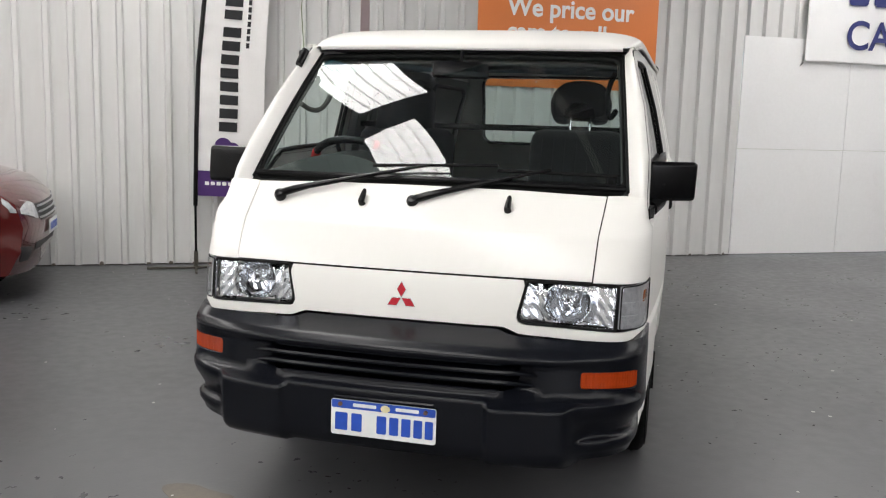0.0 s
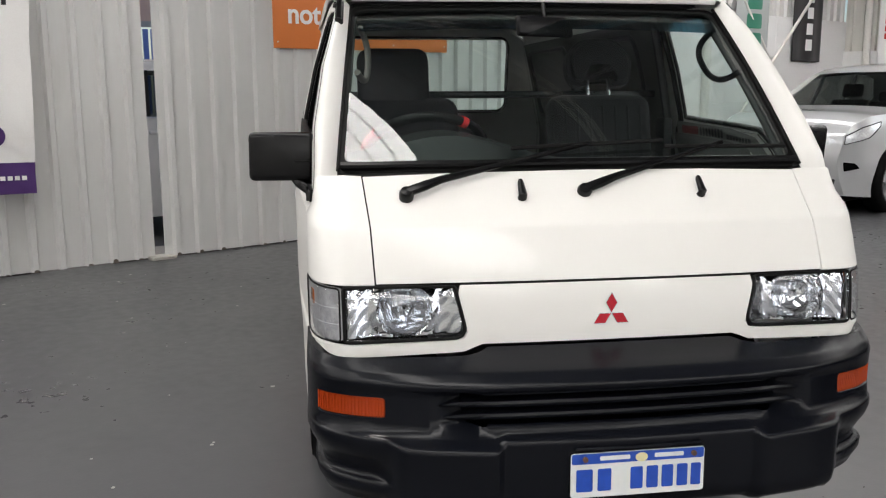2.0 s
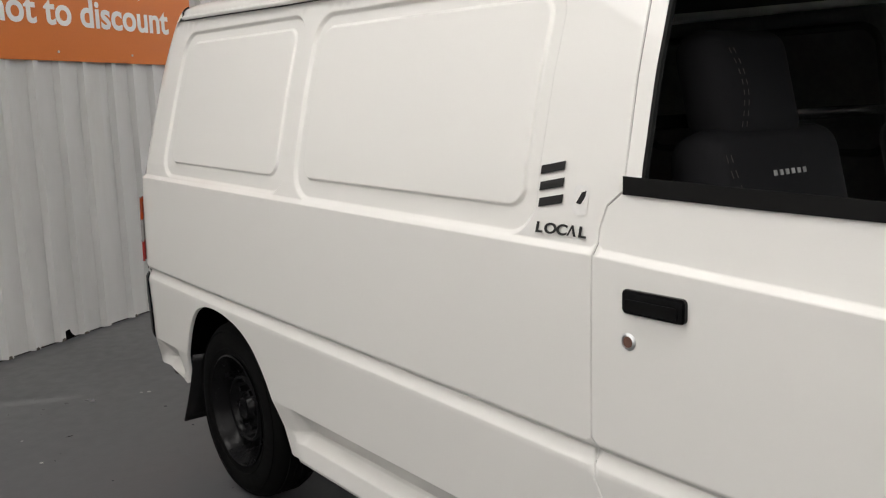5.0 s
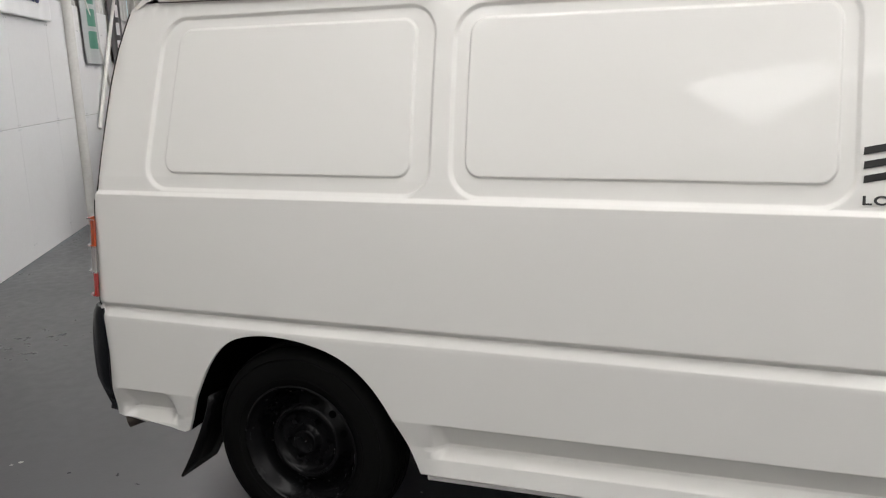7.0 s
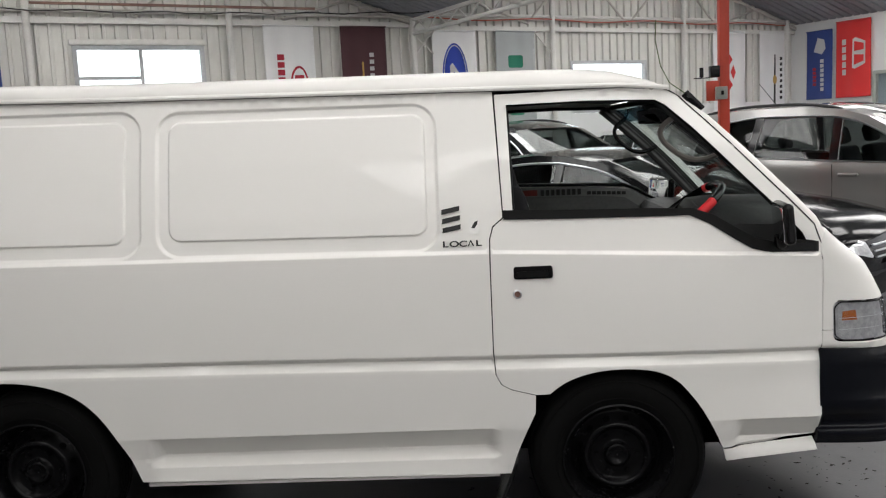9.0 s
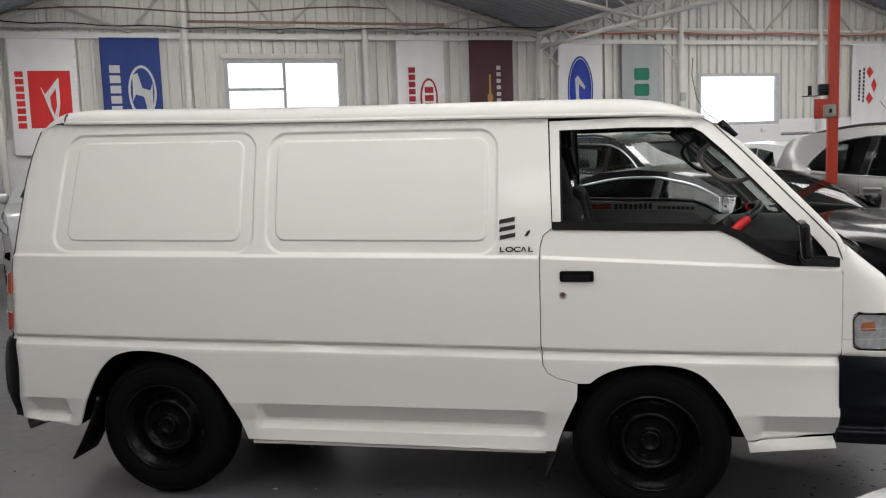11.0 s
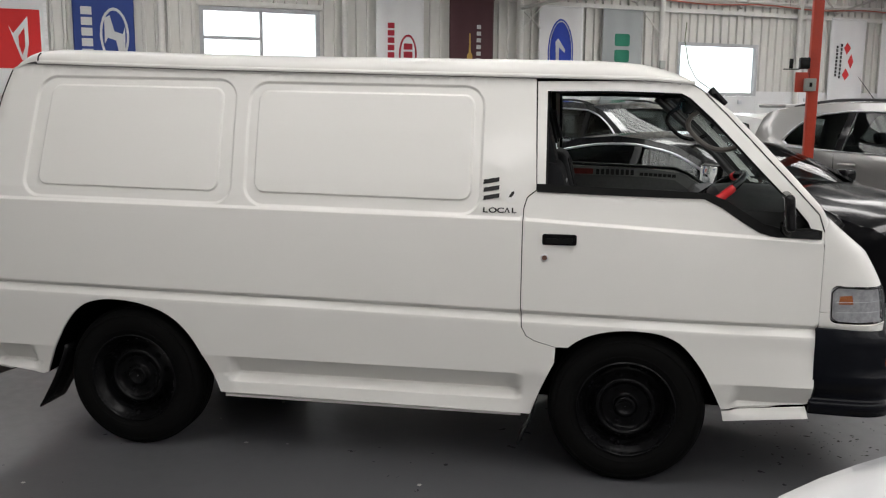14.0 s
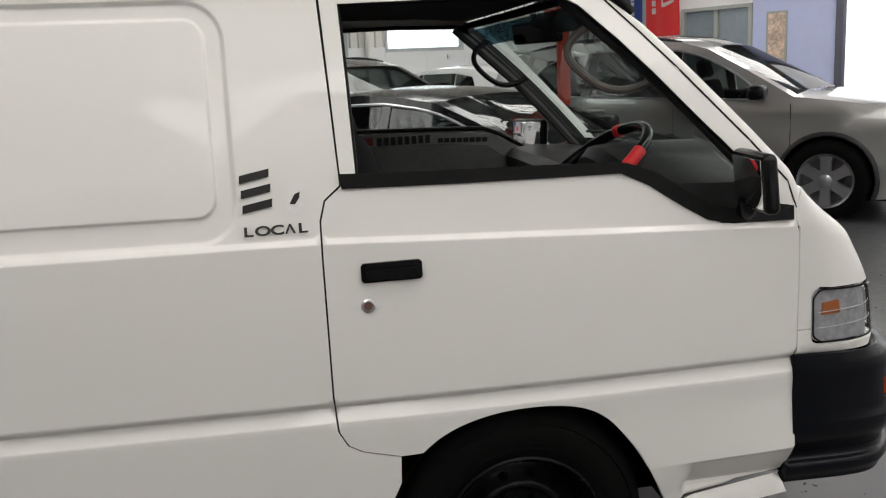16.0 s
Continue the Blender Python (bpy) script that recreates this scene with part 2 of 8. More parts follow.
def text_mesh(name, body, size, m, material, parent=None, extrude=0.002, align="LEFT", stretch=1.0, bold=0.0):
    cu = bpy.data.curves.new(name, "FONT")
    cu.body, cu.size, cu.extrude, cu.align_x, cu.offset = body, size, extrude, align, bold
    tmp = new(name, cu)
    me = bpy.data.meshes.new_from_object(tmp.evaluated_get(bpy.context.evaluated_depsgraph_get()))
    bpy.data.objects.remove(tmp)
    bpy.data.curves.remove(cu)
    me.transform(m @ Matrix.Diagonal((stretch, 1, 1, 1)))
    me.materials.clear()
    me.materials.append(material)
    return letters(name, me, material, parent, m)


def letters(name, me, material, parent, m):
    """One object a letter: the islands of a text mesh, joined where they lie over one another."""
    bm = bmesh.new()
    bm.from_mesh(me)
    bpy.data.meshes.remove(me)
    bmesh.ops.remove_doubles(bm, verts=bm.verts[:], dist=1e-6)
    left, groups = set(bm.faces), []
    along = m.col[0].xyz.normalized()
    while left:
        stack, isle = [left.pop()], []
        while stack:
            f = stack.pop()
            isle.append(f)
            for e in f.edges:
                for g in e.link_faces:
                    if g in left:
                        left.remove(g)
                        stack.append(g)
        u = [v.co.dot(along) for f in isle for v in f.verts]
        groups.append([min(u), max(u), isle])
    groups.sort(key=lambda g: g[0])
    joined = []
    for lo, hi, isle in groups:
        if joined and lo < joined[-1][1] - 0.25 * (hi - lo):
            joined[-1][1] = max(hi, joined[-1][1])
            joined[-1][2] += isle
        else:
            joined.append([lo, hi, isle])
    for lo, hi, isle in joined:
        index, co = {}, []
        for f in isle:
            for v in f.verts:
                if v not in index:
                    index[v] = len(co)
                    co.append(tuple(v.co))
        mesh = bpy.data.meshes.new(name)
        mesh.from_pydata(co, [], [tuple(index[v] for v in f.verts) for f in isle])
        mesh.materials.append(material)
        ob = new(name, mesh)
        if parent is not None:
            ob.parent = parent
    bm.free()


def empty(name, m=Matrix(), label="", category="", group="", kind=""):
    ob = new(name)
    ob.empty_display_size = 0.1
    ob.matrix_basis = m
    return tagged(ob, label, category, group, kind)


def setting(ob, label="", category="", rot=True):
    if rot:
        ob.matrix_basis = ROT
    return tagged(ob, label, category, kind="structure")


# ---------------------------------------------------------------- the shed (its own axes: a along the near wall, b across)
BA, BC, BD, BE = 4.72, 11.40, -14.60, -13.0     # near wall b, gable wall a, far wall b, back wall a
VALLEY, EAVE, RIDGE = -4.80, 3.62, 5.20
M1, M2 = 0.60, -9.70          # ridges of the two bays

bm = bmesh.new()
vs = [bm.verts.new(p) for p in ((BE - 30, BD - 30, 0), (BC + 30, BD - 30, 0), (BC + 30, BA + 30, 0), (BE - 30, BA + 30, 0))]
bm.faces.new(vs)
setting(part("ground", bm, mat("yard_asphalt", (0.16, 0.155, 0.15), rough=0.9, var=0.15, scale=3, bump=0.3, bump_scale=120)), "grey asphalt yard outside the shed", "ground").location.z = -0.03
bm = B(BE, BC, BD, BA, -0.02, 0.0)
setting(part("floor", bm, floor_paint, smooth=False), "grey painted concrete showroom floor with chips and scuffs", "floor")


def rib_sheet(length, height, pitch=0.20, rib=0.040, top=0.036, base=0.070, z0=0.0, upper=None):
    """A trapezoid-ribbed steel sheet along x (ribs towards -y), with rows of fine height steps."""
    bm = bmesh.new()
    prof = []
    x = 0.0
    while x < length - 1e-6:
        w = min(pitch, length - x)
        pts = [(0, 0), (pitch / 2 - base / 2, 0), (pitch / 2 - top / 2, -rib), (pitch / 2 + top / 2, -rib), (pitch / 2 + base / 2, 0)]
        prof += [(x + px, py) for px, py in pts if px <= w]
        x += pitch
    prof.append((length, 0))
    lo, hi = [], []
    for px, py in prof:
        t = height if upper is None else upper(px)
        lo.append(bm.verts.new((px, py, z0)))
        hi.append(bm.verts.new((px, py, t)))
    for i in range(len(prof) - 1):
        bm.faces.new((lo[i], lo[i + 1], hi[i + 1], hi[i]))
    return bm


def gable(b):
    """Height of the roof's underside over a place b of the gable walls."""
    rows = ((BD, EAVE), (M2, RIDGE), (VALLEY, EAVE), (M1, RIDGE), (BA, EAVE))
    return float(np.interp(b, *zip(*rows)))


# near wall, in separate sheets (the gap between two of them shows the yard)
wall = setting(empty("wall_north"), "white ribbed steel wall of the shed with scuffed foot", "wall")
GAP0, GAP1 = 0.278, 0.364
edges = [BE, -9.0, -5.0, -2.56, GAP0]
for s0, s1 in zip(edges, edges[1:]):
    sheet = part("panel", rib_sheet(s1 - s0, EAVE + 0.1, z0=0.012), wall_steel, wall, smooth=False)
    sheet.location = (s0, BA, 0)
for s0, s1 in ((GAP1, 2.42), (2.42, 4.42)):
    sheet = part("panel", rib_sheet(s1 - s0, EAVE + 0.1, z0=0.012), wall_steel, wall, smooth=False)
    sheet.location = (s0, BA - 0.01, 0)
sheet = part("panel", rib_sheet(BC - 4.40, EAVE + 0.1, z0=2.2), wall_steel, wall, smooth=False)
sheet.location = (4.40, BA + 0.035, 0)
bm = bmesh.new()
for a0, a1 in ((GAP0 - 0.014, GAP0 - 0.004), (GAP1 + 0.004, GAP1 + 0.014)):
    box(bm, a0, a1, BA + 0.004, BA + 0.016, 0.0, EAVE)
part("frame", bm, wall_steel, wall)
part("threshold", B(GAP0 - 0.06, GAP1 + 0.06, BA - 0.10, BA + 0.05, 0.0, 0.025, bevel=0.004), mat("worn_concrete", (0.33, 0.32, 0.29), rough=0.9, var=0.2), wall)
# added dark strip blocking light under the sheets, open along one stretch where the yard shows
for a0, a1 in ((BE, -0.62), (-0.06, GAP0 - 0.062), (GAP1 + 0.062, 4.43)):
    part("sole", B(a0, a1, BA + 0.004, BA + 0.05, -0.010, 0.030), mat("leak_strip_dark", (0.045, 0.042, 0.038), rough=0.9, var=0.2) if "leak_strip_dark" not in MATS else MATS["leak_strip_dark"], wall)
scuff = mat("grimy_rib_end", (0.10, 0.085, 0.07), rough=0.9, var=0.3, scale=30)
rnd = random.Random(5)
for s0, s1, d in [(u, v, 0.0) for u, v in zip(edges[1:], edges[2:])] + [(GAP1, 2.42, 0.01), (2.42, 4.42, 0.01)]:
    x = s0 + 0.10
    while x < s1 - 0.05:
        h, wd = rnd.uniform(0.010, 0.034), rnd.uniform(0.012, 0.024)
        o = rnd.uniform(-0.008, 0.008)
        if rnd.random() < 0.8:
            m = Matrix(((1, 0, 0, x + o), (0, 0, -1, BA - 0.0405 - d), (0, 1, 0, 0.012), (0, 0, 0, 1)))
            part("rib_end", prism(bmesh.new(), [(-wd, 0), (wd, 0), (wd * 0.8, h * 0.7), (wd * 0.2, h), (-wd * 0.7, h * 0.8)], 0.002, m), scuff, wall)
        x += 0.20
# flat white boards beyond the ribbed sheets
cuts = [4.43, 5.80, 7.02, 8.22, 9.42, 10.6, BC]
for a0, a1 in zip(cuts, cuts[1:]):
    for z0, z1 in ((0.012, 1.168), (1.172, 2.37)):
        part("board", B(a0 + 0.002, a1 - 0.002, BA - 0.012, BA + 0.004, z0, z1, bevel=0.0015, seg=1), board_white, wall)
bm = bmesh.new()
for a in cuts[1:-1]:
    for z in (0.14, 1.15, 1.19, 2.1):
        for d in (-0.03, 0.03):
            rod(bm, (a + d, BA - 0.012, z), (a + d, BA - 0.017, z), 0.006, 8)
part("screws", bm, alu, wall)
bm = bmesh.new()
rod(bm, (7.74, BA - 0.05, 0), (7.74, BA - 0.05, EAVE), 0.055, 16)
setting(part("post", bm, truss_paint), "white painted round steel wall post", "post")
bm = bmesh.new()
rod(bm, (9.95, BA - 0.04, 1.0), (8.35, BA - 0.04, 2.75), 0.022, 8)
rod(bm, (8.55, BA - 0.06, 1.0), (10.35, BA - 0.06, 2.75), 0.022, 8)
setting(part("brace", bm, truss_paint), "crossed white pipe braces on the wall", "brace")

# gable wall with its two windows
wall_c = setting(empty("wall_east"), "cream ribbed steel gable wall with white boards below", "wall")
WIN = ((-1.08, 0.90, 1.90, 3.14), (-10.24, -8.29, 1.82, 2.86))


def wall_piece(b0, b1, z0, z1=None):
    """Ribbed sheet on the gable wall between b0 and b1, up to z1 or the roof."""
    bm = rib_sheet(b1 - b0, 0, pitch=0.19, rib=0.046, top=0.040, base=0.060, z0=z0, upper=(lambda x: z1) if z1 else (lambda x: gable(b1 - x) + 0.05))
    ob = part("panel", bm, far_steel, wall_c, smooth=False)
    ob.matrix_basis = Matrix.Translation((BC, b1, 0)) @ Matrix.Rotation(radians(-90), 4, "Z")


row = [BD, -12.5, -10.24, -8.29, -6.5, VALLEY, -3.0, -1.08, 0.90, 2.8, BA]
for b0, b1 in zip(row, row[1:]):
    w = [q for q in WIN if q[0] == b0]
    if w:
        wall_piece(b0, b1, w[0][3])
        if w[0][2] > 1.92:
            wall_piece(b0, b1, 1.80, w[0][2])
    else:
        wall_piece(b0, b1, 1.80)
for b0, b1 in zip(row, row[1:]):
    z1 = 1.818 if b0 == -10.24 else 1.92
    for c in (b0, (b0 + b1) / 2):
        part("board", B(BC - 0.05, BC - 0.035, c + 0.002, c + (b1 - b0) / 2 - 0.002, 0.01, z1, bevel=0.002, seg=1), board_white, wall_c)

# added sheet behind the boards, stops light leaking between them
part("backing", B(BC - 0.03, BC - 0.02, BD, BA, 0.0, 1.81), board_white, wall_c)
for i, (b0, b1, z0, z1) in enumerate(WIN):
    win = setting(empty("window_%d" % (i + 1)), "aluminium sliding window with bright sky behind it", "window")
    bm = bmesh.new()
    f, d0, d1 = 0.065, BC - 0.055, BC + 0.03
    box(bm, d0, d1, b0, b1, z0, z0 + f)
    box(bm, d0, d1, b0, b1, z1 - f, z1)
    box(bm, d0, d1, b0, b0 + f, z0 + f, z1 - f)
    box(bm, d0, d1, b1 - f, b1, z0 + f, z1 - f)
    if i == 0:
        box(bm, d0 + 0.01, d1 - 0.02, -0.12, -0.07, z0 + f, z1 - f)
        box(bm, d0 + 0.02, d1 - 0.03, -0.07, b1 - f, 2.62, 2.67)
    part("window_frame", bm, mat("weathered_window_frame", (0.42, 0.43, 0.44), rough=0.5, var=0.2, scale=9, fine=40), win, smooth=False)
    part("pane", B(BC - 0.005, BC, b0 + f, b1 - f, z0 + f, z1 - f), glass("pane_glass_%d" % i, (0.95, 0.97, 0.97)), win).visible_shadow = False
    if i == 0:
        part("head_trim", B(BC - 0.09, BC - 0.03, b0 - 0.04, b1 + 0.04, z1 + 0.004, z1 + 0.09, bevel=0.004), far_steel, win)
backdrop_glow = glow("bright_sky_backdrop", (0.95, 0.98, 1.0), 4.0)
for i, (b0, b1, z0, z1) in enumerate(WIN):
    bm = B(BC + 1.6, BC + 1.62, b0 - 2.5, b1 + 2.5, 0.8, 4.6)
    setting(part("backdrop", bm, backdrop_glow), "overexposed bright daylight outside the window", "sky")

# far wall with the lit opening, and the back walls
wall_d = setting(empty("wall_south"), "white far wall with a glazed office front and a wide opening", "wall")
blue_wall = mat("pale_blue_wall", (0.50, 0.55, 0.78), rough=0.6, var=0.04, stains=0.1)
part("panel", B(9.25, BC, BD - 0.1, BD, 0, 5.4), board_white, wall_d)
part("panel", B(7.60, 9.25, BD - 0.1, BD, 0, 1.15), board_white, wall_d)
part("panel", B(7.60, 9.25, BD - 0.1, BD, 2.42, 5.4), board_white, wall_d)
part("panel", B(5.80, 7.60, BD - 0.1, BD, 0, 5.4), blue_wall, wall_d)
part("panel", B(-2.5, 5.80, BD - 0.1, BD, 3.9, 5.4), board_white, wall_d)
part("panel", B(BE, -2.5, BD - 0.1, BD, 0, 5.4), board_white, wall_d)
win = setting(empty("window_3"), "grey framed office window in the far wall", "window")
bm = bmesh.new()
for a0, a1, z0, z1 in ((7.6, 9.25, 1.15, 1.22), (7.6, 9.25, 2.35, 2.42), (7.6, 7.68, 1.22, 2.35), (9.17, 9.25, 1.22, 2.35), (8.38, 8.46, 1.22, 2.35)):
    box(bm, a0, a1, BD - 0.06, BD + 0.04, z0, z1)
part("window_frame", bm, grey_box, win, smooth=False)
part("pane", B(7.6, 9.25, BD - 0.05, BD - 0.04, 1.15, 2.42), mat("office_glass", (0.20, 0.24, 0.27), rough=0.08, var=0.3, scale=1.0), win)
setting(part("post", B(5.72, 5.86, BD - 0.02, BD + 0.12, 0, 3.9, bevel=0.01), mat("dark_post", (0.10, 0.10, 0.13), rough=0.5)), "dark steel post beside the wide opening", "post")
poster = setting(empty("poster"), "tall framed poster on the pale blue wall", "poster")
part("frame", B(6.86, 7.29, BD + 0.002, BD + 0.03, 0.95, 2.22, bevel=0.005), grey_box, poster)
part("print", B(6.90, 7.25, BD + 0.032, BD + 0.036, 1.0, 2.18), mat("poster_print", (0.55, 0.42, 0.33), rough=0.6, var=0.5, scale=5, fine=20), poster)
bm = B(-8, 12, BD - 9.0, BD - 8.9, 0, 6)
setting(part("backdrop", bm, glow("bright_yard_backdrop", (0.97, 0.98, 1.0), 3.0)), "overexposed sunlit yard beyond the opening", "sky")
# assumed wall out of view, added to close the shed and bound its light
wall_e = setting(empty("wall_west"), "added white steel back wall, out of view, closing the shed", "wall")
part("panel", B(BE - 0.1, BE, -1.0, BA, 0, 5.4), far_steel, wall_e)
part("panel", B(BE - 0.1, BE, -9.0, -1.0, 0, 5.4), far_steel, wall_e)
part("panel", B(BE - 0.1, BE, BD, -9.0, 0, 5.4), far_steel, wall_e)

# roof: two gables meeting in a valley, with translucent sheets
LIGHTS = [(-12.0, -10.9), (-8.7, -7.6), (-5.45, -4.35), (-2.0, -0.9), (1.3, 2.4), (4.6, 5.7), (7.9, 9.0)]


def slope(name, b0, z0, b1, z1, shift, t_in, t_out, lights=LIGHTS):
    """One roof slope from (b0, z0) to (b1, z1): ribbed sheets with the daylit strips between them."""
    run = math.hypot(b1 - b0, z1 - z0)
    d = Vector((0, b1 - b0, z1 - z0)) / run
    nrm = Vector((0, -d.z, d.y))
    if nrm.z < 0:
        nrm = -nrm
    xs = [BE] + [v + shift for s in lights for v in s] + [BC + 0.1]
    bm, sk = bmesh.new(), bmesh.new()
    for i, (x0, x1) in enumerate(zip(xs, xs[1:])):
        lit = i % 2 == 1
        tgt = sk if lit else bm
        x = x0
        prof = []
        while x < x1 - 1e-6:
            prof += [(x + u, h) for u, h in ((0, 0), (0.07, 0), (0.085, 0.03), (0.115, 0.03), (0.13, 0)) if x + u <= x1]
            x += 0.2
        prof.append((x1, 0))
        for t0, t1 in (((0.0, t_in), (t_in, t_out), (t_out, 1.0)) if lit else ((0.0, 1.0),)):
            dst = bm if lit and t0 != t_in else tgt
            lo = [dst.verts.new(Vector((px, b0, z0)) + d * (run * t0) + nrm * h) for px, h in prof]
            hi = [dst.verts.new(Vector((px, b0, z0)) + d * (run * t1) + nrm * h) for px, h in prof]
            for k in range(len(prof) - 1):
                dst.faces.new((lo[k], lo[k + 1], hi[k + 1], hi[k]))
    setting(part(name, bm, roof_steel, smooth=False), "dark ribbed steel roof sheets seen from below", "roof")
    setting(part("skylight", sk, skylight_glow, smooth=False), "row of translucent ribbed roof sheets glowing with daylight", "skylight")


slope("ceiling", BA, EAVE, M1, RIDGE, 0.0, 0.06, 0.905, LIGHTS[:4] + LIGHTS[5:])
slope("ceiling", M1, RIDGE, VALLEY, EAVE, -0.33, 0.04, 0.86, [(a0, a1 - 0.2) for a0, a1 in LIGHTS[:4]] + LIGHTS[5:])
slope("ceiling", VALLEY, EAVE, M2, RIDGE, 0.0, 0.14, 0.92)
slope("ceiling", M2, RIDGE, BD, EAVE, -0.33, 0.08, 0.86)


def roof_truss(a, b0, b1):
    """Light lattice truss across one bay: two rising chords, lattice and struts."""
    bm = bmesh.new()
    mid = M1 if b0 > VALLEY else M2
    for s0 in (b0, b1):
        n = 9
        top = [(s0 + (mid - s0) * k / n, EAVE - 0.04 + (RIDGE - EAVE) * k / n) for k in range(n + 1)]
        low = [(s0 + (mid - s0) * k / n, EAVE - 0.27 + (1.12) * k / n) for k in range(n + 1)]
        for ch in (top, low):
            rod(bm, (a, *ch[0]), (a, *ch[-1]), 0.030, 8)
        for k in range(n):
            p, q = (top[k], low[k + 1]) if k % 2 else (low[k], top[k + 1])
            rod(bm, (a, *p), (a, *q), 0.014, 6)
            rod(bm, (a, *low[k]), (a, *top[k]), 0.012, 6)
    return bm


for a in (7.7, 4.0, 0.3, -3.4, -7.1, -10.8):
    for b0, b1 in ((BA, VALLEY), (VALLEY, BD)):
        setting(part("roof_truss", roof_truss(a, b0, b1), truss_paint), "white lattice roof truss of welded tube", "truss")
bm = bmesh.new()
rod(bm, (BE, VALLEY, EAVE - 0.28), (BC, VALLEY, EAVE - 0.28), 0.034, 10)
box(bm, BE, BC, VALLEY - 0.03, VALLEY + 0.03, EAVE - 0.06, EAVE - 0.01)
n = 72
for k in range(n):
    a0, a1 = BC - 0.36 * k, BC - 0.36 * (k + 1)
    if a1 > BE:
        rod(bm, (a0, VALLEY, EAVE - (0.06 if k % 2 else 0.28)), (a1, VALLEY, EAVE - (0.28 if k % 2 else 0.06)), 0.014, 6)
setting(part("valley_girder", bm, truss_paint), "white lattice valley girder between the two roof bays", "beam")
# zigzag bracing of the gable wall, over its girt
for b0, b1, mid in ((BA, VALLEY, M1), (VALLEY, BD, M2)):
    bm = bmesh.new()
    n = 8
    pts = [(b0 + (b1 - b0) * k / n, 3.56 if k % 2 == 0 else max(3.75, gable(b0 + (b1 - b0) * k / n) - 0.06)) for k in range(n + 1)]
    for p, q in zip(pts, pts[1:]):
        rod(bm, (BC - 0.12, *p), (BC - 0.12, *q), 0.024, 8)
    for s0 in (b0, b1):
        rod(bm, (BC - 0.12, s0, EAVE - 0.10), (BC - 0.12, mid, RIDGE - 0.10), 0.030, 8)
    # bottom chord, a little above the girt
    rod(bm, (BC - 0.13, b0, 3.64), (BC - 0.13, b1, 3.64), 0.030, 8)
    for k in range(1, n, 2):
        b = b0 + (b1 - b0) * k / n
        rod(bm, (BC - 0.12, b, 3.64), (BC - 0.12, b, gable(b) - 0.06), 0.014, 6)
    setting(part("wall_bracing", bm, dirty_truss), "white zigzag tube bracing on the gable wall", "bracing")
# purlins and pipes on the gable wall
bm = bmesh.new()
box(bm, BC - 0.10, BC - 0.03, VALLEY, BA, 3.46, 3.55)
setting(part("beam", bm, truss_paint), "white horizontal girt on the gable wall", "beam")
bm = bmesh.new()
box(bm, BC - 0.10, BC - 0.03, BD, VALLEY, 3.42, 3.50)
rod(bm, (BC - 0.10, BD, 3.70), (BC - 0.10, VALLEY, 3.70), 0.03, 8)
setting(part("beam", bm, truss_paint), "white girt and pipe along the gable wall", "beam")
for b in (4.3, 1.5, -1.5, VALLEY, -7.83, -11.2, -14.3):
    bm = bmesh.new()
    rod(bm, (BC - 0.13, b, 0), (BC - 0.13, b, gable(b)), 0.055, 12)
    if b in (VALLEY, -7.83):
        s = -1 if b == VALLEY else 1
        rod(bm, (BC - 0.13, b, 2.95), (BC - 0.13, b + s * 0.42, 3.40), 0.02, 6)
        if b == VALLEY:
            rod(bm, (BC - 0.13, b, 3.35), (BC - 0.13, b - 0.40, 3.0), 0.02, 6)
    setting(part("post", bm, truss_paint), "white round steel post on the gable wall", "post")
bm = bmesh.new()
tube(bm, [(BC - 0.16, b, 3.62 + 0.025 * math.sin(b * 2.3)) for b in np.linspace(BD + 0.4, VALLEY, 40)], 0.012, 6)
setting(part("conduit", bm, mat("red_cable", (0.42, 0.09, 0.05), rough=0.5)), "thin red cable sagging along the wall", "cable")
bm = bmesh.new()
tube(bm, [(BC - 0.3 - 0.6 * k / 9, 3.9 - 5.6 * k / 9, 3.85 + 0.05 * math.sin(k)) for k in range(10)], 0.012, 6)
box(bm, BC - 1.16, BC - 1.12, -2.6, 1.5, 3.575, 3.61)
setting(part("conduit", bm, dark_rust), "rust brown pipes hung under the roof", "pipe")

bm = bmesh.new()
tube(bm, [(BC - 1.0, 4.6 - 9.3 * k / 30, 3.60 - 0.09 * math.sin(math.pi * k / 30) + 0.015 * math.sin(k * 1.7)) for k in range(31)], 0.009, 6)
setting(part("conduit", bm, black_plastic), "black cable sagging beside the gable wall", "cable")

# the red post of the valley beam
post = setting(empty("red_post"), "orange-red painted steel post with switch boxes", "post")
PP = Matrix.Translation((3.10, -4.07, 0)) @ Matrix.Rotation(radians(-30), 4, "Z")
PTOP = EAVE + (RIDGE - EAVE) * (VALLEY + 4.05) / (VALLEY - M1) - 0.03
part("shaft", box(bmesh.new(), -0.047, 0.047, -0.047, 0.047, 0, PTOP, bevel=0.009, m=PP), red_paint, post)
part("base_plate", box(bmesh.new(), -0.12, 0.12, -0.12, 0.12, 0.0, 0.014, bevel=0.003, m=PP), red_paint, post)
part("switch_box", box(bmesh.new(), -0.130, -0.056, -0.005, 0.100, 1.75, 1.87, bevel=0.008, m=PP), grey_box, post)
part("switch", box(bmesh.new(), -0.139, -0.130, 0.035, 0.06, 1.79, 1.83, bevel=0.003, m=PP), black_plastic, post)
part("bracket", box(bmesh.new(), -0.050, -0.03, 0.056, 0.175, 1.74, 1.93, bevel=0.004, m=PP), red_paint, post)
part("sensor", box(bmesh.new(), -0.10, 0.0, 0.056, 0.145, 1.96, 2.07, bevel=0.010, m=PP), black_plastic, post)
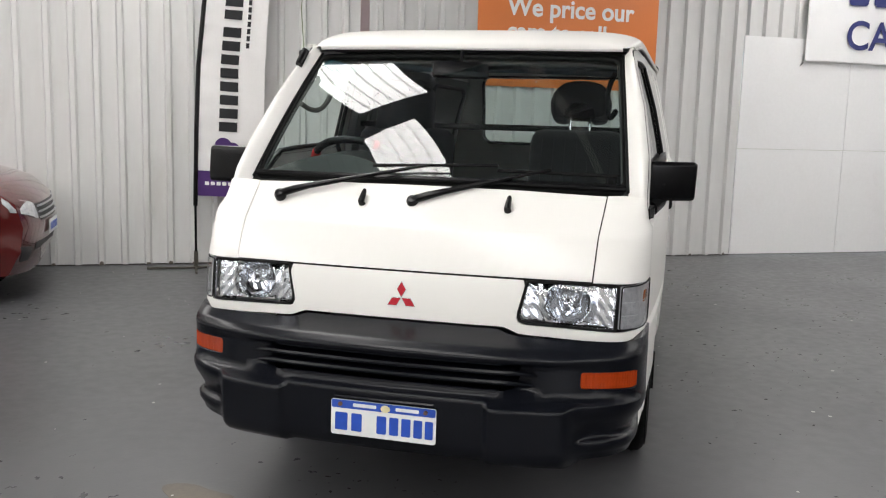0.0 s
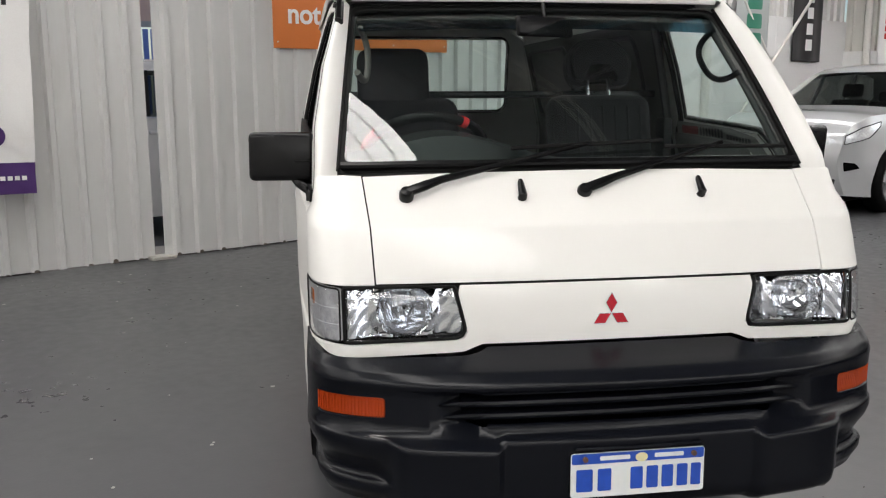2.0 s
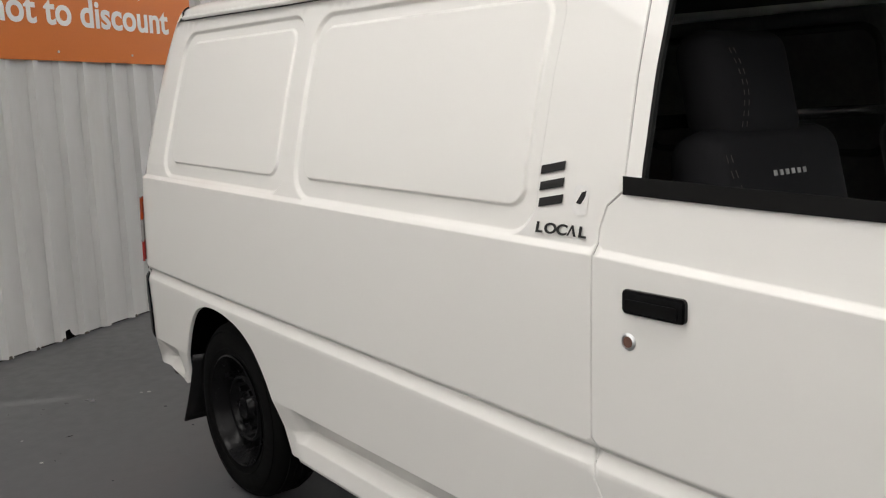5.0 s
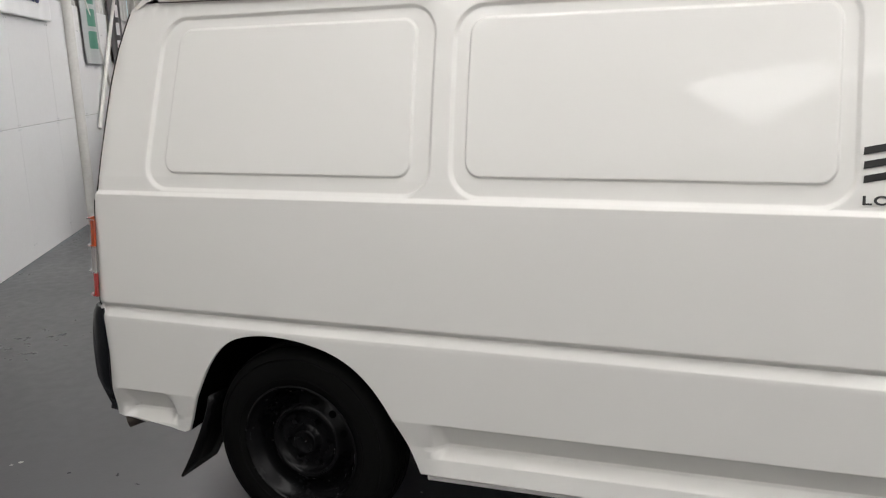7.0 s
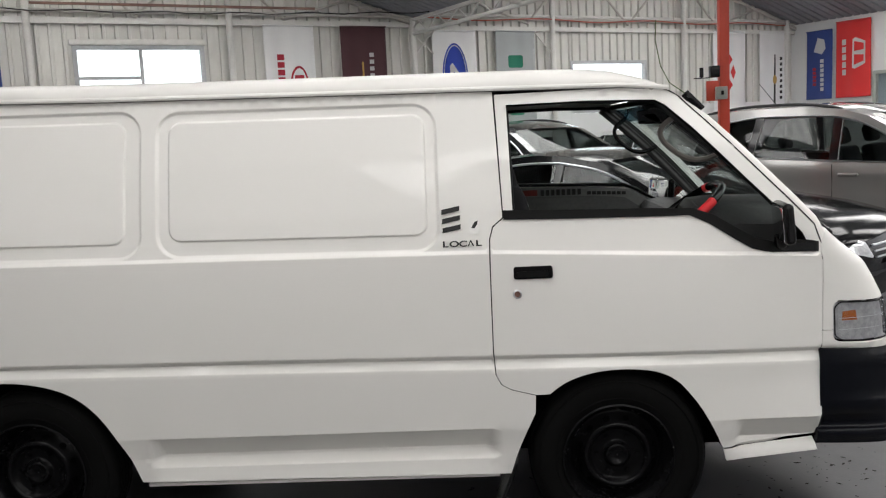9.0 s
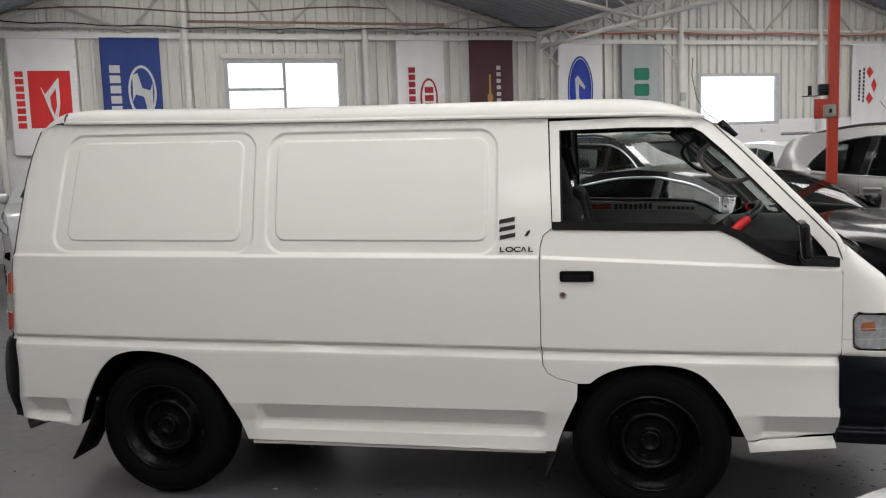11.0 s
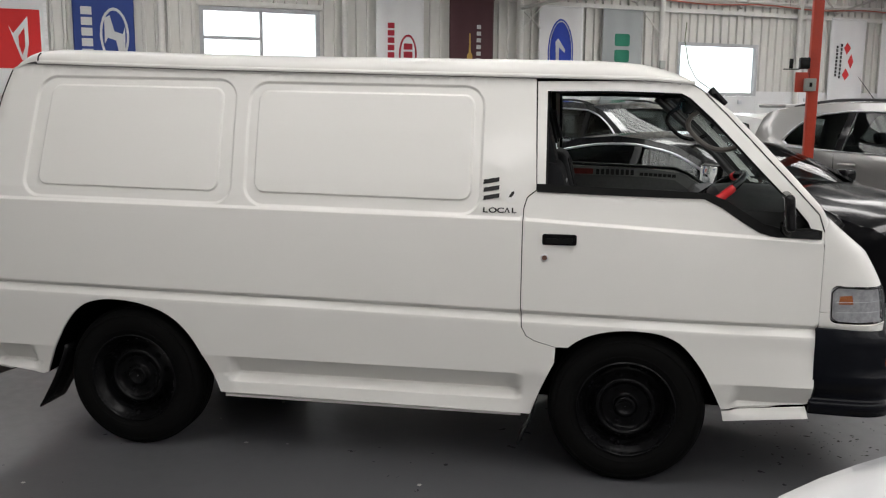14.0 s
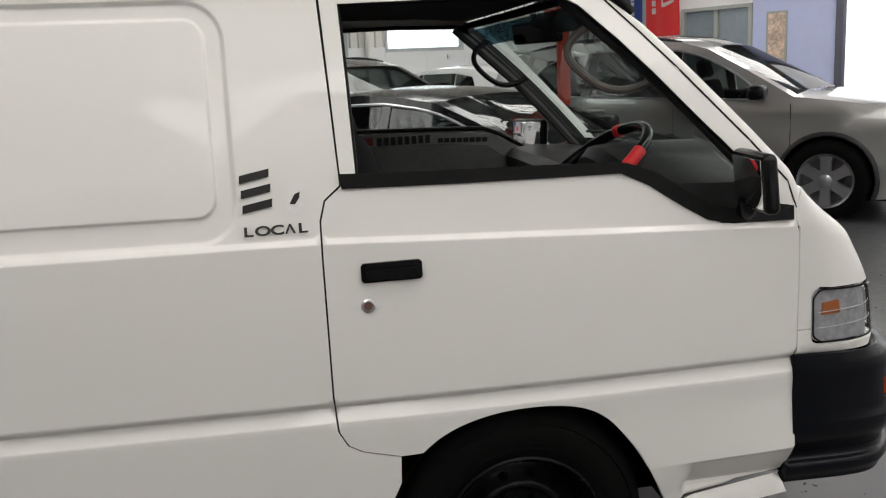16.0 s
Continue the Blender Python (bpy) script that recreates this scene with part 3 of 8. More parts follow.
part("cable_hook", box(bmesh.new(), -0.04, -0.02, 0.140, 0.29, 1.955, 1.965, bevel=0.002, m=PP), black_plastic, post)
part("cable_hook", box(bmesh.new(), -0.04, -0.02, 0.20, 0.235, 1.967, 2.06, bevel=0.002, m=PP), black_plastic, post)


# ---------------------------------------------------------------- the panel van (front towards -y, front axle at y = 0)
van_white = mat("van_white_paint", (0.735, 0.725, 0.695), rough=0.5, var=0.006, scale=0.7, fine=900, coat=0.46, coat_rough=0.02, rough_var=0.0, spec=0.04)
seal_black = mat("black_rubber_seal", (0.004, 0.004, 0.004), rough=0.5, var=0.1, spec=0.18)
bumper_black = mat("charcoal_bumper_plastic", (0.0042, 0.0049, 0.0074), rough=0.27, var=0.04, scale=4, fine=30, spec=0.26, rough_var=0.0)
# near black without sheen: deep shade of recesses and underside put into the colour
dark_void = mat("shaded_parts_black", (0.0025, 0.0025, 0.0025), rough=0.95, var=0.2, spec=0.0)
tyre_rubber = mat("tyre_rubber", (0.003, 0.003, 0.003), rough=0.75, spec=0.10, var=0.15, scale=10, bump=0.1, bump_scale=200, stains=0.10, stain_color=(0.012, 0.011, 0.010), stain_scale=8)
rim_black = mat("black_steel_rim", (0.004, 0.004, 0.0045), rough=0.26, spec=0.14, var=0.2, scale=12)
clear_lens = glass("clear_lens", (0.97, 0.98, 0.99), 0.02, 0.7)
lamp_chrome = mat("headlamp_reflector", (0.66, 0.675, 0.70), rough=0.09, metal=1.0, var=0.05, rough_var=0.0)
chrome = mat("polished_chrome", (0.88, 0.90, 0.94), rough=0.16, metal=1.0, var=0.03, rough_var=0.0)
amber_lens = mat("amber_lens", (0.44, 0.055, 0.010), rough=0.12, var=0.08, scale=20, coat=0.6, spec=0.6)
amber_bulb = mat("amber_bulb", (0.38, 0.115, 0.03), rough=0.25, var=0.05)
red_lens = mat("red_tail_lens", (0.40, 0.015, 0.012), rough=0.12, var=0.08, coat=0.7)
screen_glass = glass("windscreen_glass", (0.79, 0.90, 0.87), 0.0, 1.7)
rear_glass = glass("rear_window_glass", (0.84, 0.90, 0.88), 0.0, 1.0)
door_pane = glass("door_pane_glass", (0.93, 0.96, 0.95), 0.0, 1.0)
shade_glass = glass("tinted_screen_band", (0.06, 0.17, 0.25), 0.0, 1.2)
seat_cloth = mat("charcoal_seat_cloth", (0.018, 0.0185, 0.020), rough=0.92, spec=0.2, var=0.2, scale=15, fine=250, bump=0.25, bump_scale=420, sheen=0.15)
cover_cloth = mat("black_seat_cover", (0.012, 0.012, 0.0135), rough=0.8, spec=0.12, var=0.2, scale=12, fine=300, bump=0.2, bump_scale=500)
dash_plastic = mat("grey_green_dash", (0.0075, 0.0085, 0.0085), rough=0.5, var=0.1, bump=0.1, bump_scale=600)
trim_grey = mat("grey_interior_trim", (0.038, 0.039, 0.039), rough=0.7, var=0.1, scale=5)
lining_dark = mat("dark_cargo_lining", (0.105, 0.110, 0.107), rough=0.8, var=0.2, scale=4)
red_grip = mat("red_wheel_cover", (0.62, 0.02, 0.025), rough=0.45, var=0.1)
emblem_red = mat("emblem_red", (0.45, 0.012, 0.025), rough=0.2, var=0.03, coat=0.8)
plate_white = mat("plate_white", (0.75, 0.76, 0.74), rough=0.35, var=0.03)
plate_blue = mat("plate_blue", (0.02, 0.075, 0.42), rough=0.35, var=0.1, scale=30)
sticker_black = mat("black_vinyl", (0.01, 0.01, 0.01), rough=0.4, var=0.05)
light_print = mat("pale_print", (0.33, 0.33, 0.33), rough=0.6)

VAN = empty("panel_van", label="white delivery van with charcoal bumpers on the showroom floor", category="van")


def table(rows):
    xs, ys = zip(*rows)
    return lambda v: float(np.interp(v, xs, ys))


belt = table([(-0.72, 1.055), (-0.4, 1.073), (0.075, 1.099), (0.485, 1.119), (1.1, 1.127), (1.65, 1.134), (3.0, 1.15)])
swage = table([(-0.72, 0.700), (0.467, 0.720), (1.37, 0.734), (2.23, 0.744), (2.98, 0.756)])
gutter = table([(-0.30, 1.655), (-0.035, 1.681), (0.441, 1.691), (1.129, 1.705), (1.923, 1.722), (2.736, 1.748), (3.0, 1.75)])
rear_y = table([(0.30, 3.045), (0.757, 3.034), (0.93, 3.020), (1.07, 3.008), (1.21, 2.990), (1.35, 2.974), (1.49, 2.956), (1.60, 2.934), (1.70, 2.900), (1.80, 2.858)])


def rr_dist(y, z, y0, y1, z0, z1, r):
    """Signed distance to a rounded rectangle (negative inside)."""
    dy, dz = abs(y - (y0 + y1) / 2) - (y1 - y0) / 2 + r, abs(z - (z0 + z1) / 2) - (z1 - z0) / 2 + r
    return math.hypot(max(dy, 0), max(dz, 0)) + min(max(dy, dz), 0) - r


def ease(t):
    t = min(1.0, max(0.0, t))
    return t * t * (3 - 2 * t)


# pressed panels: outer recess and raised inner plate, y0, y1, z0, z1 at their middle; the rear one leans with the tail
PRESS = [((0.655, 1.694, 1.133, 1.664, 0.085), (0.697, 1.649, 1.192, 1.626, 0.045), 0.0),
         ((1.755, 2.735, 1.150, 1.688, 0.085), (1.817, 2.667, 1.204, 1.650, 0.045), 0.11)]


def press_yz(i, y, z):
    """Local coordinates of pressing i: lines run with the belt, and the rear edge leans."""
    lean = PRESS[i][2]
    z = z - 0.030 * (y - (1.15 if i == 0 else 2.25)) * 0.5
    if lean:
        y = 1.755 + (y - 1.755) * 0.98 / max(0.3, 0.98 - lean * (z - 1.41))
    return y, z


UNDERCUT = ((-0.76, -0.385), (0.46, 1.80), (2.735, 2.99))


def hw(y, z):
    """Half width of the body side."""
    s, b, g = swage(y), belt(y), gutter(y)
    zs = (0.20, 0.27, 0.330, 0.360, 0.370, 0.448, 0.455, s - 0.048, s - 0.036, s - 0.003, s + 0.011, s + 0.016, 0.95, b - 0.008, b + 0.004, b + 0.05, 1.27, 1.45, g - 0.02, g)
    ws = (0.806, 0.802, 0.794, 0.757, 0.753, 0.819, 0.827, 0.839, 0.838, 0.819, 0.838, 0.8405, 0.842, 0.840, 0.824, 0.818, 0.803, 0.762, 0.694, 0.688)
    w = float(np.interp(z, zs, ws))
    if z < 0.455:
        # the undercut of the rocker runs out before each wheel arch
        k = max(min(ease((y - y0) / 0.05), ease((y1 - y) / 0.05)) for y0, y1 in UNDERCUT)
        flat = float(np.interp(z, (0.2, 0.27, 0.37, 0.455), (0.803, 0.800, 0.808, 0.827)))
        w = flat + (w - flat) * k
    t = min(1.0, max(0.0, (0.40 - y) / 1.12))
    w -= t * t * (0.045 if z > 0.6 else 0.014 + 0.031 * max(0.0, (z - 0.4) / 0.2)) + t * t * 0.012 * min(1.0, max(0.0, (z - 1.2) / 0.3))
    t = min(1.0, max(0.0, (y - 2.0) / 1.0))
    w -= 0.006 * t * t
    e = rear_y(z)
    q = y - (e - 0.06)
    if q > 0:
        w -= 0.06 - math.sqrt(max(0.0, 0.0036 - min(q, 0.0599) ** 2))
    if 0.6 < y < 2.8 and 1.08 < z < 1.74:
        for i, (o, n, lean) in enumerate(PRESS):
            yy, zz = press_yz(i, y, z)
            d0 = rr_dist(yy, zz, *o)
            if d0 < 0.02:
                w -= 0.012 * ease((0.006 - d0) / 0.014)
                w += 0.009 * ease((0.004 - rr_dist(yy, zz, *n)) / 0.008)
    return w


def inside(poly, pts):
    """Which of the points lie in the polygon."""
    px, py = pts[:, 0], pts[:, 1]
    ok = np.zeros(len(pts), bool)
    n = len(poly)
    for i in range(n):
        (x0, y0), (x1, y1) = poly[i], poly[(i + 1) % n]
        if y0 == y1:
            continue
        c = ((y0 > py) != (y1 > py)) & (px < (x1 - x0) * (py - y0) / (y1 - y0) + x0)
        ok ^= c
    return ok


def dense(poly, step, closed=True):
    out = []
    n = len(poly)
    for i in range(n if closed else n - 1):
        p, q = poly[i], poly[(i + 1) % n]
        k = max(1, int(math.ceil(math.hypot(q[0] - p[0], q[1] - p[1]) / step)))
        out += [(p[0] + (q[0] - p[0]) * j / k, p[1] + (q[1] - p[1]) * j / k) for j in range(k)]
    if not closed:
        out.append(poly[-1])
    return out


def soften(poly, r, n=4):
    """Rounds the corners of a polygon by up to r."""
    out = []
    m = len(poly)
    for i in range(m):
        p, q, s = Vector(poly[i - 1]), Vector(poly[i]), Vector(poly[(i + 1) % m])
        a, b = (p - q), (s - q)
        k = min(r, a.length * 0.45, b.length * 0.45)
        p0, p1 = q + a.normalized() * k, q + b.normalized() * k
        for j in range(n + 1):
            t = j / n
            v = p0 * (1 - t) ** 2 + q * (2 * t * (1 - t)) + p1 * t * t
            out.append((v.x, v.y))
    return out


def skin(name, outline, fn, material, parent, holes=(), lines=(), step=0.06, edge=0.03, thick=0.018, label="", eps=0.005, flip=False, lift=0.0, clear=0.0):
    """A curved sheet: an outline with holes in a flat (u, v) chart, meshed with constrained triangles, laid on the surface fn(u, v)
    and turned in at its edges by thick. Normals come from the surface itself."""
    verts, cons = [], []

    def add(pts, closed):
        i0 = len(verts)
        verts.extend(Vector(p) for p in pts)
        n = len(pts)
        cons.extend((i0 + i, i0 + (i + 1) % n) for i in range(n if closed else n - 1))

    outline = dense(outline, edge)
    holes = [dense(h, edge) for h in holes]
    add(outline, True)
    for h in holes:
        add(h, True)
    for l in lines:
        add(dense(l, edge * 1.3, False), False)
    o = np.array(outline)
    (u0, v0), (u1, v1) = o.min(0), o.max(0)
    gu, gv = np.meshgrid(np.arange(u0 + step / 2, u1, step), np.arange(v0 + step / 2, v1, step))
    g = np.stack([gu.ravel(), gv.ravel()], 1)
    keep = inside(outline, g)
    for h in holes:
        keep &= ~inside(h, g)
    g = g[keep]
    if clear and len(g):
        fixed = np.array([(v.x, v.y) for v in verts])
        g = np.array([p for p in g if np.abs(fixed - p).max(1).min() > clear])
    verts.extend(Vector((float(x), float(y))) for x, y in g)
    vo, _, fo, *_ = geometry.delaunay_2d_cdt(verts, cons, [], 0, 1e-5)
    v2 = np.array([(v.x, v.y) for v in vo])
    cen = np.array([v2[list(f)].mean(0) for f in fo])
    ok = inside(outline, cen)
    for h in holes:
        ok &= ~inside(h, cen)
    faces = [tuple(f) for f, k in zip(fo, ok) if k]
    used = sorted({i for f in faces for i in f})
    remap = {i: j for j, i in enumerate(used)}
    P, NRM = [], []
    for i in used:
        u, v = v2[i]
        p = Vector(fn(u, v))
        du = Vector(fn(u + eps, v)) - Vector(fn(u - eps, v))
        dv = Vector(fn(u, v + eps)) - Vector(fn(u, v - eps))
        n = du.cross(dv)
        n = n.normalized() if n.length > 1e-12 else Vector((0, 0, 1))
        if flip:
            n = -n
        P.append(p + n * lift)
        NRM.append(n)
    F = []
    for f in faces:
        f = tuple(remap[i] for i in f)
        n = (P[f[1]] - P[f[0]]).cross(P[f[2]] - P[f[0]])
        F.append(f if n.dot(NRM[f[0]]) >= 0 else f[::-1])
    if thick:
        count = {}
        for f in F:
            for a, b in zip(f, f[1:] + f[:1]):
                k = (min(a, b), max(a, b))
                count[k] = None if k in count else (a, b)
        rim = [e for e in count.values() if e]
        for a, b in rim:
            n0, n1 = NRM[a], NRM[b]
            out_n = (P[b] - P[a]).cross(n0).normalized() if (P[b] - P[a]).length > 1e-9 else n0
            i = len(P)
            P.extend((P[a].copy(), P[b].copy(), P[b] - n1 * thick, P[a] - n0 * thick))
            soft0, soft1 = (out_n + n0).normalized(), (out_n + n1).normalized()
            NRM.extend((soft0, soft1, out_n, out_n))
            F.append((i, i + 3, i + 2, i + 1))
    me = bpy.data.meshes.new(name)
    me.from_pydata(P, [], F)
    me.materials.append(material)
    me.polygons.foreach_set("use_smooth", [True] * len(me.polygons))
    me.normals_split_custom_set_from_vertices(NRM)
    ob = new(name, me)
    ob.parent = parent
    return tagged(ob, label)


def side_fn(sign):
    return lambda y, z: (sign * hw(y, z), y, z)


def knot_lines(y0, y1):
    ys = np.linspace(y0, y1, 40)
    rows = [(lambda v: lambda y: v)(v) for v in (0.3275, 0.3325, 0.3575, 0.3625, 0.3675, 0.3725, 0.4455, 0.4505, 0.4525, 0.4575)] + [lambda y: swage(y) - 0.0505, lambda y: swage(y) - 0.0385, lambda y: swage(y) - 0.0335, lambda y: swage(y) - 0.0055, lambda y: swage(y) - 0.0005,
            lambda y: swage(y) + 0.0085, lambda y: swage(y) + 0.0135, lambda y: swage(y) + 0.019, lambda y: belt(y) - 0.0105, lambda y: belt(y) - 0.0055, lambda y: belt(y) + 0.0015, lambda y: belt(y) + 0.0065, lambda y: belt(y) + 0.0475, lambda y: belt(y) + 0.0525]
    ends = [u + d for v in UNDERCUT for u, ds in ((v[0], (0.0, 0.015, 0.035, 0.05)), (v[1], (0.0, -0.015, -0.035, -0.05))) for d in ds]
    return [[(float(y), r(float(y))) for y in ys] for r in rows] + [[(u, 0.334), (u, 0.356)] for u in ends if y0 + 0.02 < u < y1 - 0.02 and not -0.40 < u < 0.40] + [[(u, 0.374), (u, 0.444)] for u in ends if y0 + 0.02 < u < y1 - 0.02 and not -0.40 < u < 0.40]


def press_lines():
    out = []
    for i, (o, n, lean) in enumerate(PRESS):
        for (y0, y1, z0, z1, r), offs in ((o, (0.0085, 0.0058, 0.002, -0.004, -0.0078, -0.0105)), (n, (0.0065, 0.0038, 0.001, -0.001, -0.0038, -0.0065))):
            for d in offs:
                loop = rounded(y0 - d, y1 + d, z0 - d, z1 + d, max(0.01, r + d), 8)
                pts = []
                for y, z in loop + loop[:1]:
                    if lean:
                        y = 1.755 + (y - 1.755) * max(0.3, 0.98 - lean * (z - 1.41)) / 0.98
                    z = z + 0.030 * (y - (1.15 if i == 0 else 2.25)) * 0.5
                    pts.append((y, z))
                out.append(pts)
    return out


ARCH_F = [(0.426, 0.267), (0.395, 0.36), (0.355, 0.455), (0.312, 0.541), (0.25, 0.602), (0.187, 0.636), (0.11, 0.657), (0.032, 0.664), (-0.055, 0.661),
          (-0.133, 0.645), (-0.19, 0.612), (-0.233, 0.563), (-0.275, 0.507), (-0.312, 0.44), (-0.345, 0.37), (-0.358, 0.342)]
ARCH_R = [(2.700, 0.317), (2.665, 0.40), (2.624, 0.48), (2.580, 0.560), (2.527, 0.627), (2.475, 0.665), (2.416, 0.685), (2.355, 0.693), (2.295, 0.693), (2.22, 0.685),
          (2.147, 0.668), (2.085, 0.645), (2.032, 0.612), (1.99, 0.572), (1.953, 0.525), (1.91, 0.452), (1.87, 0.37), (1.838, 0.276)]


def rounder(pts, times=2):
    """Cut the corners of an open line, keeping its ends."""
    for _ in range(times):
        cut = [pts[0]]
        for (x0, z0), (x1, z1) in zip(pts, pts[1:]):
            cut += [(0.75 * x0 + 0.25 * x1, 0.75 * z0 + 0.25 * z1), (0.25 * x0 + 0.75 * x1, 0.25 * z0 + 0.75 * z1)]
        pts = cut + [pts[-1]]
    return pts


ARCH_F, ARCH_R = rounder(ARCH_F), rounder(ARCH_R)
SEAM = [(0.437, 1.672), (0.422, 1.236), (0.460, 1.205), (0.473, 1.160), (0.475, 1.083), (0.476, 0.748), (0.470, 0.660), (0.450, 0.622), (0.415, 0.602), (0.325, 0.578)]
WINDOW = [(0.393, 1.640), (0.10, 1.642), (-0.150, 1.634), (-0.186, 1.615), (-0.278, 1.530), (-0.467, 1.330), (-0.608, 1.185), (-0.655, 1.130), (-0.668, 1.100), (-0.560, 1.094), (-0.470, 1.118),
          (-0.400, 1.160), (-0.330, 1.204), (-0.260, 1.230), (-0.10, 1.238), (0.20, 1.246), (0.386, 1.252)]
TRIM = [(0.424, 1.262), (0.20, 1.254), (-0.10, 1.246), (-0.262, 1.238), (-0.335, 1.210), (-0.405, 1.166), (-0.475, 1.124), (-0.560, 1.101), (-0.640, 1.104), (-0.670, 1.106), (-0.708, 1.098),
        (-0.707, 1.062), (-0.541, 1.068), (-0.470, 1.083), (-0.400, 1.125), (-0.318, 1.180), (-0.247, 1.214), (-0.10, 1.216), (0.15, 1.221), (0.420, 1.228)]
DOOR_TOP = [(-0.178, 1.678), (-0.235, 1.640), (-0.330, 1.545), (-0.520, 1.343), (-0.693, 1.160), (-0.7165, 1.09)]
GAPW = 0.0022


def shrink(poly, d):
    """Moves a polygon's edges inwards by d."""
    area = sum(poly[i - 1][0] * poly[i][1] - poly[i][0] * poly[i - 1][1] for i in range(len(poly)))
    s = 1 if area > 0 else -1
    out = []
    for i in range(len(poly)):
        p, q, r = Vector(poly[i - 1]), Vector(poly[i]), Vector(poly[(i + 1) % len(poly)])
        e0, e1 = (q - p).normalized(), (r - q).normalized()
        n = Vector((-e0.y - e1.y, e0.x + e1.x))
        n = n.normalized() if n.length > 1e-6 else Vector((-e0.y, e0.x))
        k = d / max(0.4, n.dot(Vector((-e0.y, e0.x))))
        out.append(tuple(q + n * (s * k)))
    return out


TAIL = [(rear_y(z) - 0.036, z) for z in np.linspace(0.345, 1.735, 24)]
PANEL_OUT = [(0.440, gutter(0.44) + 0.004)] + SEAM[1:] + [p for p in ARCH_F if p[0] > 0.32 and p[1] < 0.53][::-1] + [(0.435, 0.268)] + \
    [(1.0, 0.272), (1.838, 0.276)] + ARCH_R[::-1][1:] + [(2.72, 0.31), (2.96, 0.335)] + TAIL + [(y, gutter(y) + 0.004) for y in np.linspace(2.80, 0.50, 20)]
DOOR_OUT = [(0.437, 1.681)] + SEAM[1:] + [p for p in ARCH_F if p[1] > 0.575 and p[0] > -0.22] + [p for p in ARCH_F if p[0] < -0.22] + \
    [(-0.500, 0.353), (-0.700, 0.366), (-0.716, 0.372), (-0.719, 0.70), (-0.7185, 1.06)] + DOOR_TOP[::-1] + [(-0.10, 1.682), (0.0, 1.685)]

for sign, hand in ((-1, "driver"), (1, "passenger")):
    fn = side_fn(sign)
    flip = sign > 0
    # chart (y, z): with x = -hw the outward normal is du x dv = (-1, 0, 0) x-wards for sign -1
    skin("side_panel", shrink(PANEL_OUT, GAPW), fn, van_white, VAN, lines=knot_lines(0.49, 2.965) + press_lines(), step=0.05, eps=0.0015, flip=sign < 0,
         label="white pressed side panel with two blanked window recesses")
    door = skin("door", shrink(DOOR_OUT, GAPW), fn, van_white, VAN, holes=[WINDOW], lines=knot_lines(-0.70, 0.46), step=0.05, eps=0.0015, flip=sign < 0,
                label="white cab door with the window wound down" if sign < 0 else "white cab door with closed window")
    skin("window_trim", TRIM, fn, seal_black, door, step=0.05, edge=0.02, thick=0.012, flip=sign < 0, lift=0.006, label="black rubber waist trim")
    # inner edge of the window frame
    bm = bmesh.new()
    loop = dense(WINDOW, 0.03)
    tube(bm, [(sign * (hw(y, z) - 0.010), y, z) for y, z in loop], 0.008, 8, closed=True)
    part("window_seal", bm, seal_black, door)
    # dark joint behind the door gaps
    bm = bmesh.new()
    tube(bm, [(sign * (hw(y, z) - 0.016), y, z) for y, z in dense(SEAM, 0.03, False)], 0.011, 6)
    tube(bm, [(sign * (hw(-0.718, z) - 0.016), -0.718, z) for z in np.linspace(0.36, 1.045, 24)], 0.009, 6)
    tube(bm, [(sign * (hw(y, z) - 0.020), y, z) for y, z in dense([(0.44, 1.682), (0.0, 1.684), (-0.15, 1.684)], 0.03, False)], 0.0055, 6)
    tube(bm, [(sign * (hw(y, z) - 0.0028), y - 0.003, z + 0.0015) for y, z in dense(DOOR_TOP, 0.03, False)], 0.0030, 6)
    part("door_seal", bm, seal_black, VAN)
    # handle and lock
    hy0, hy1, hz0, hz1 = 0.252, 0.392, 1.015, 1.060
    m = Matrix(((0, 0, sign, sign * 0.836), (-1, 0, 0, 0.322), (0, 1, 0, 1.0375), (0, 0, 0, 1)))
    skin("handle_recess", rounded(0.262, 0.375, 0.985, 1.055, 0.03), lambda y, z: (sign * (hw(y, z) + 0.0006), y, z), van_white, door, thick=0, flip=sign < 0)
    bm = prism(bmesh.new(), rounded(-0.070, 0.070, -0.0225, 0.0225, 0.010), 0.016, m)
    bmesh.ops.bevel(bm, geom=[e for e in bm.edges], offset=0.004, segments=2, affect="EDGES")
    part("handle", bm, black_plastic, door, "black plastic pull handle")
    bm = prism(bmesh.new(), rounded(-0.058, 0.056, -0.016, 0.006, 0.006), 0.0185, m)
    part("handle_flap", bm, seal_black, door)
    bm = lathe(bmesh.new(), [(0.016, -0.004), (0.0165, 0.006), (0.013, 0.009), (0.012, 0.006), (0.006, 0.006), (0.0, 0.006)], "x", 20)
    ob = part("lock", bm, alu, door, "round metal key lock")
    part("keyhole", lathe(bmesh.new(), [(0.0105, 0.004), (0.0105, 0.0075), (0.0, 0.0075)], "x", 16), dark_rust, ob)
    ob.matrix_basis = Matrix.Translation((sign * 0.838, 0.381, 0.960)) @ Matrix.Rotation(0 if sign > 0 else math.pi, 4, "Z")
    # lower strip ahead of the front wheel
    skin("valance", [(-0.362, 0.338), (-0.372, 0.292), (-0.708, 0.320), (-0.700, 0.360)], fn, van_white, VAN, step=0.05, flip=sign < 0, label="white lower strip ahead of the wheel")
    # turned-in arch edges and wheel houses, their shade painted near black
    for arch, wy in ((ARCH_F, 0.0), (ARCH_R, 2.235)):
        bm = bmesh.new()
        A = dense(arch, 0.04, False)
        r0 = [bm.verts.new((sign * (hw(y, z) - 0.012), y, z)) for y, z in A]
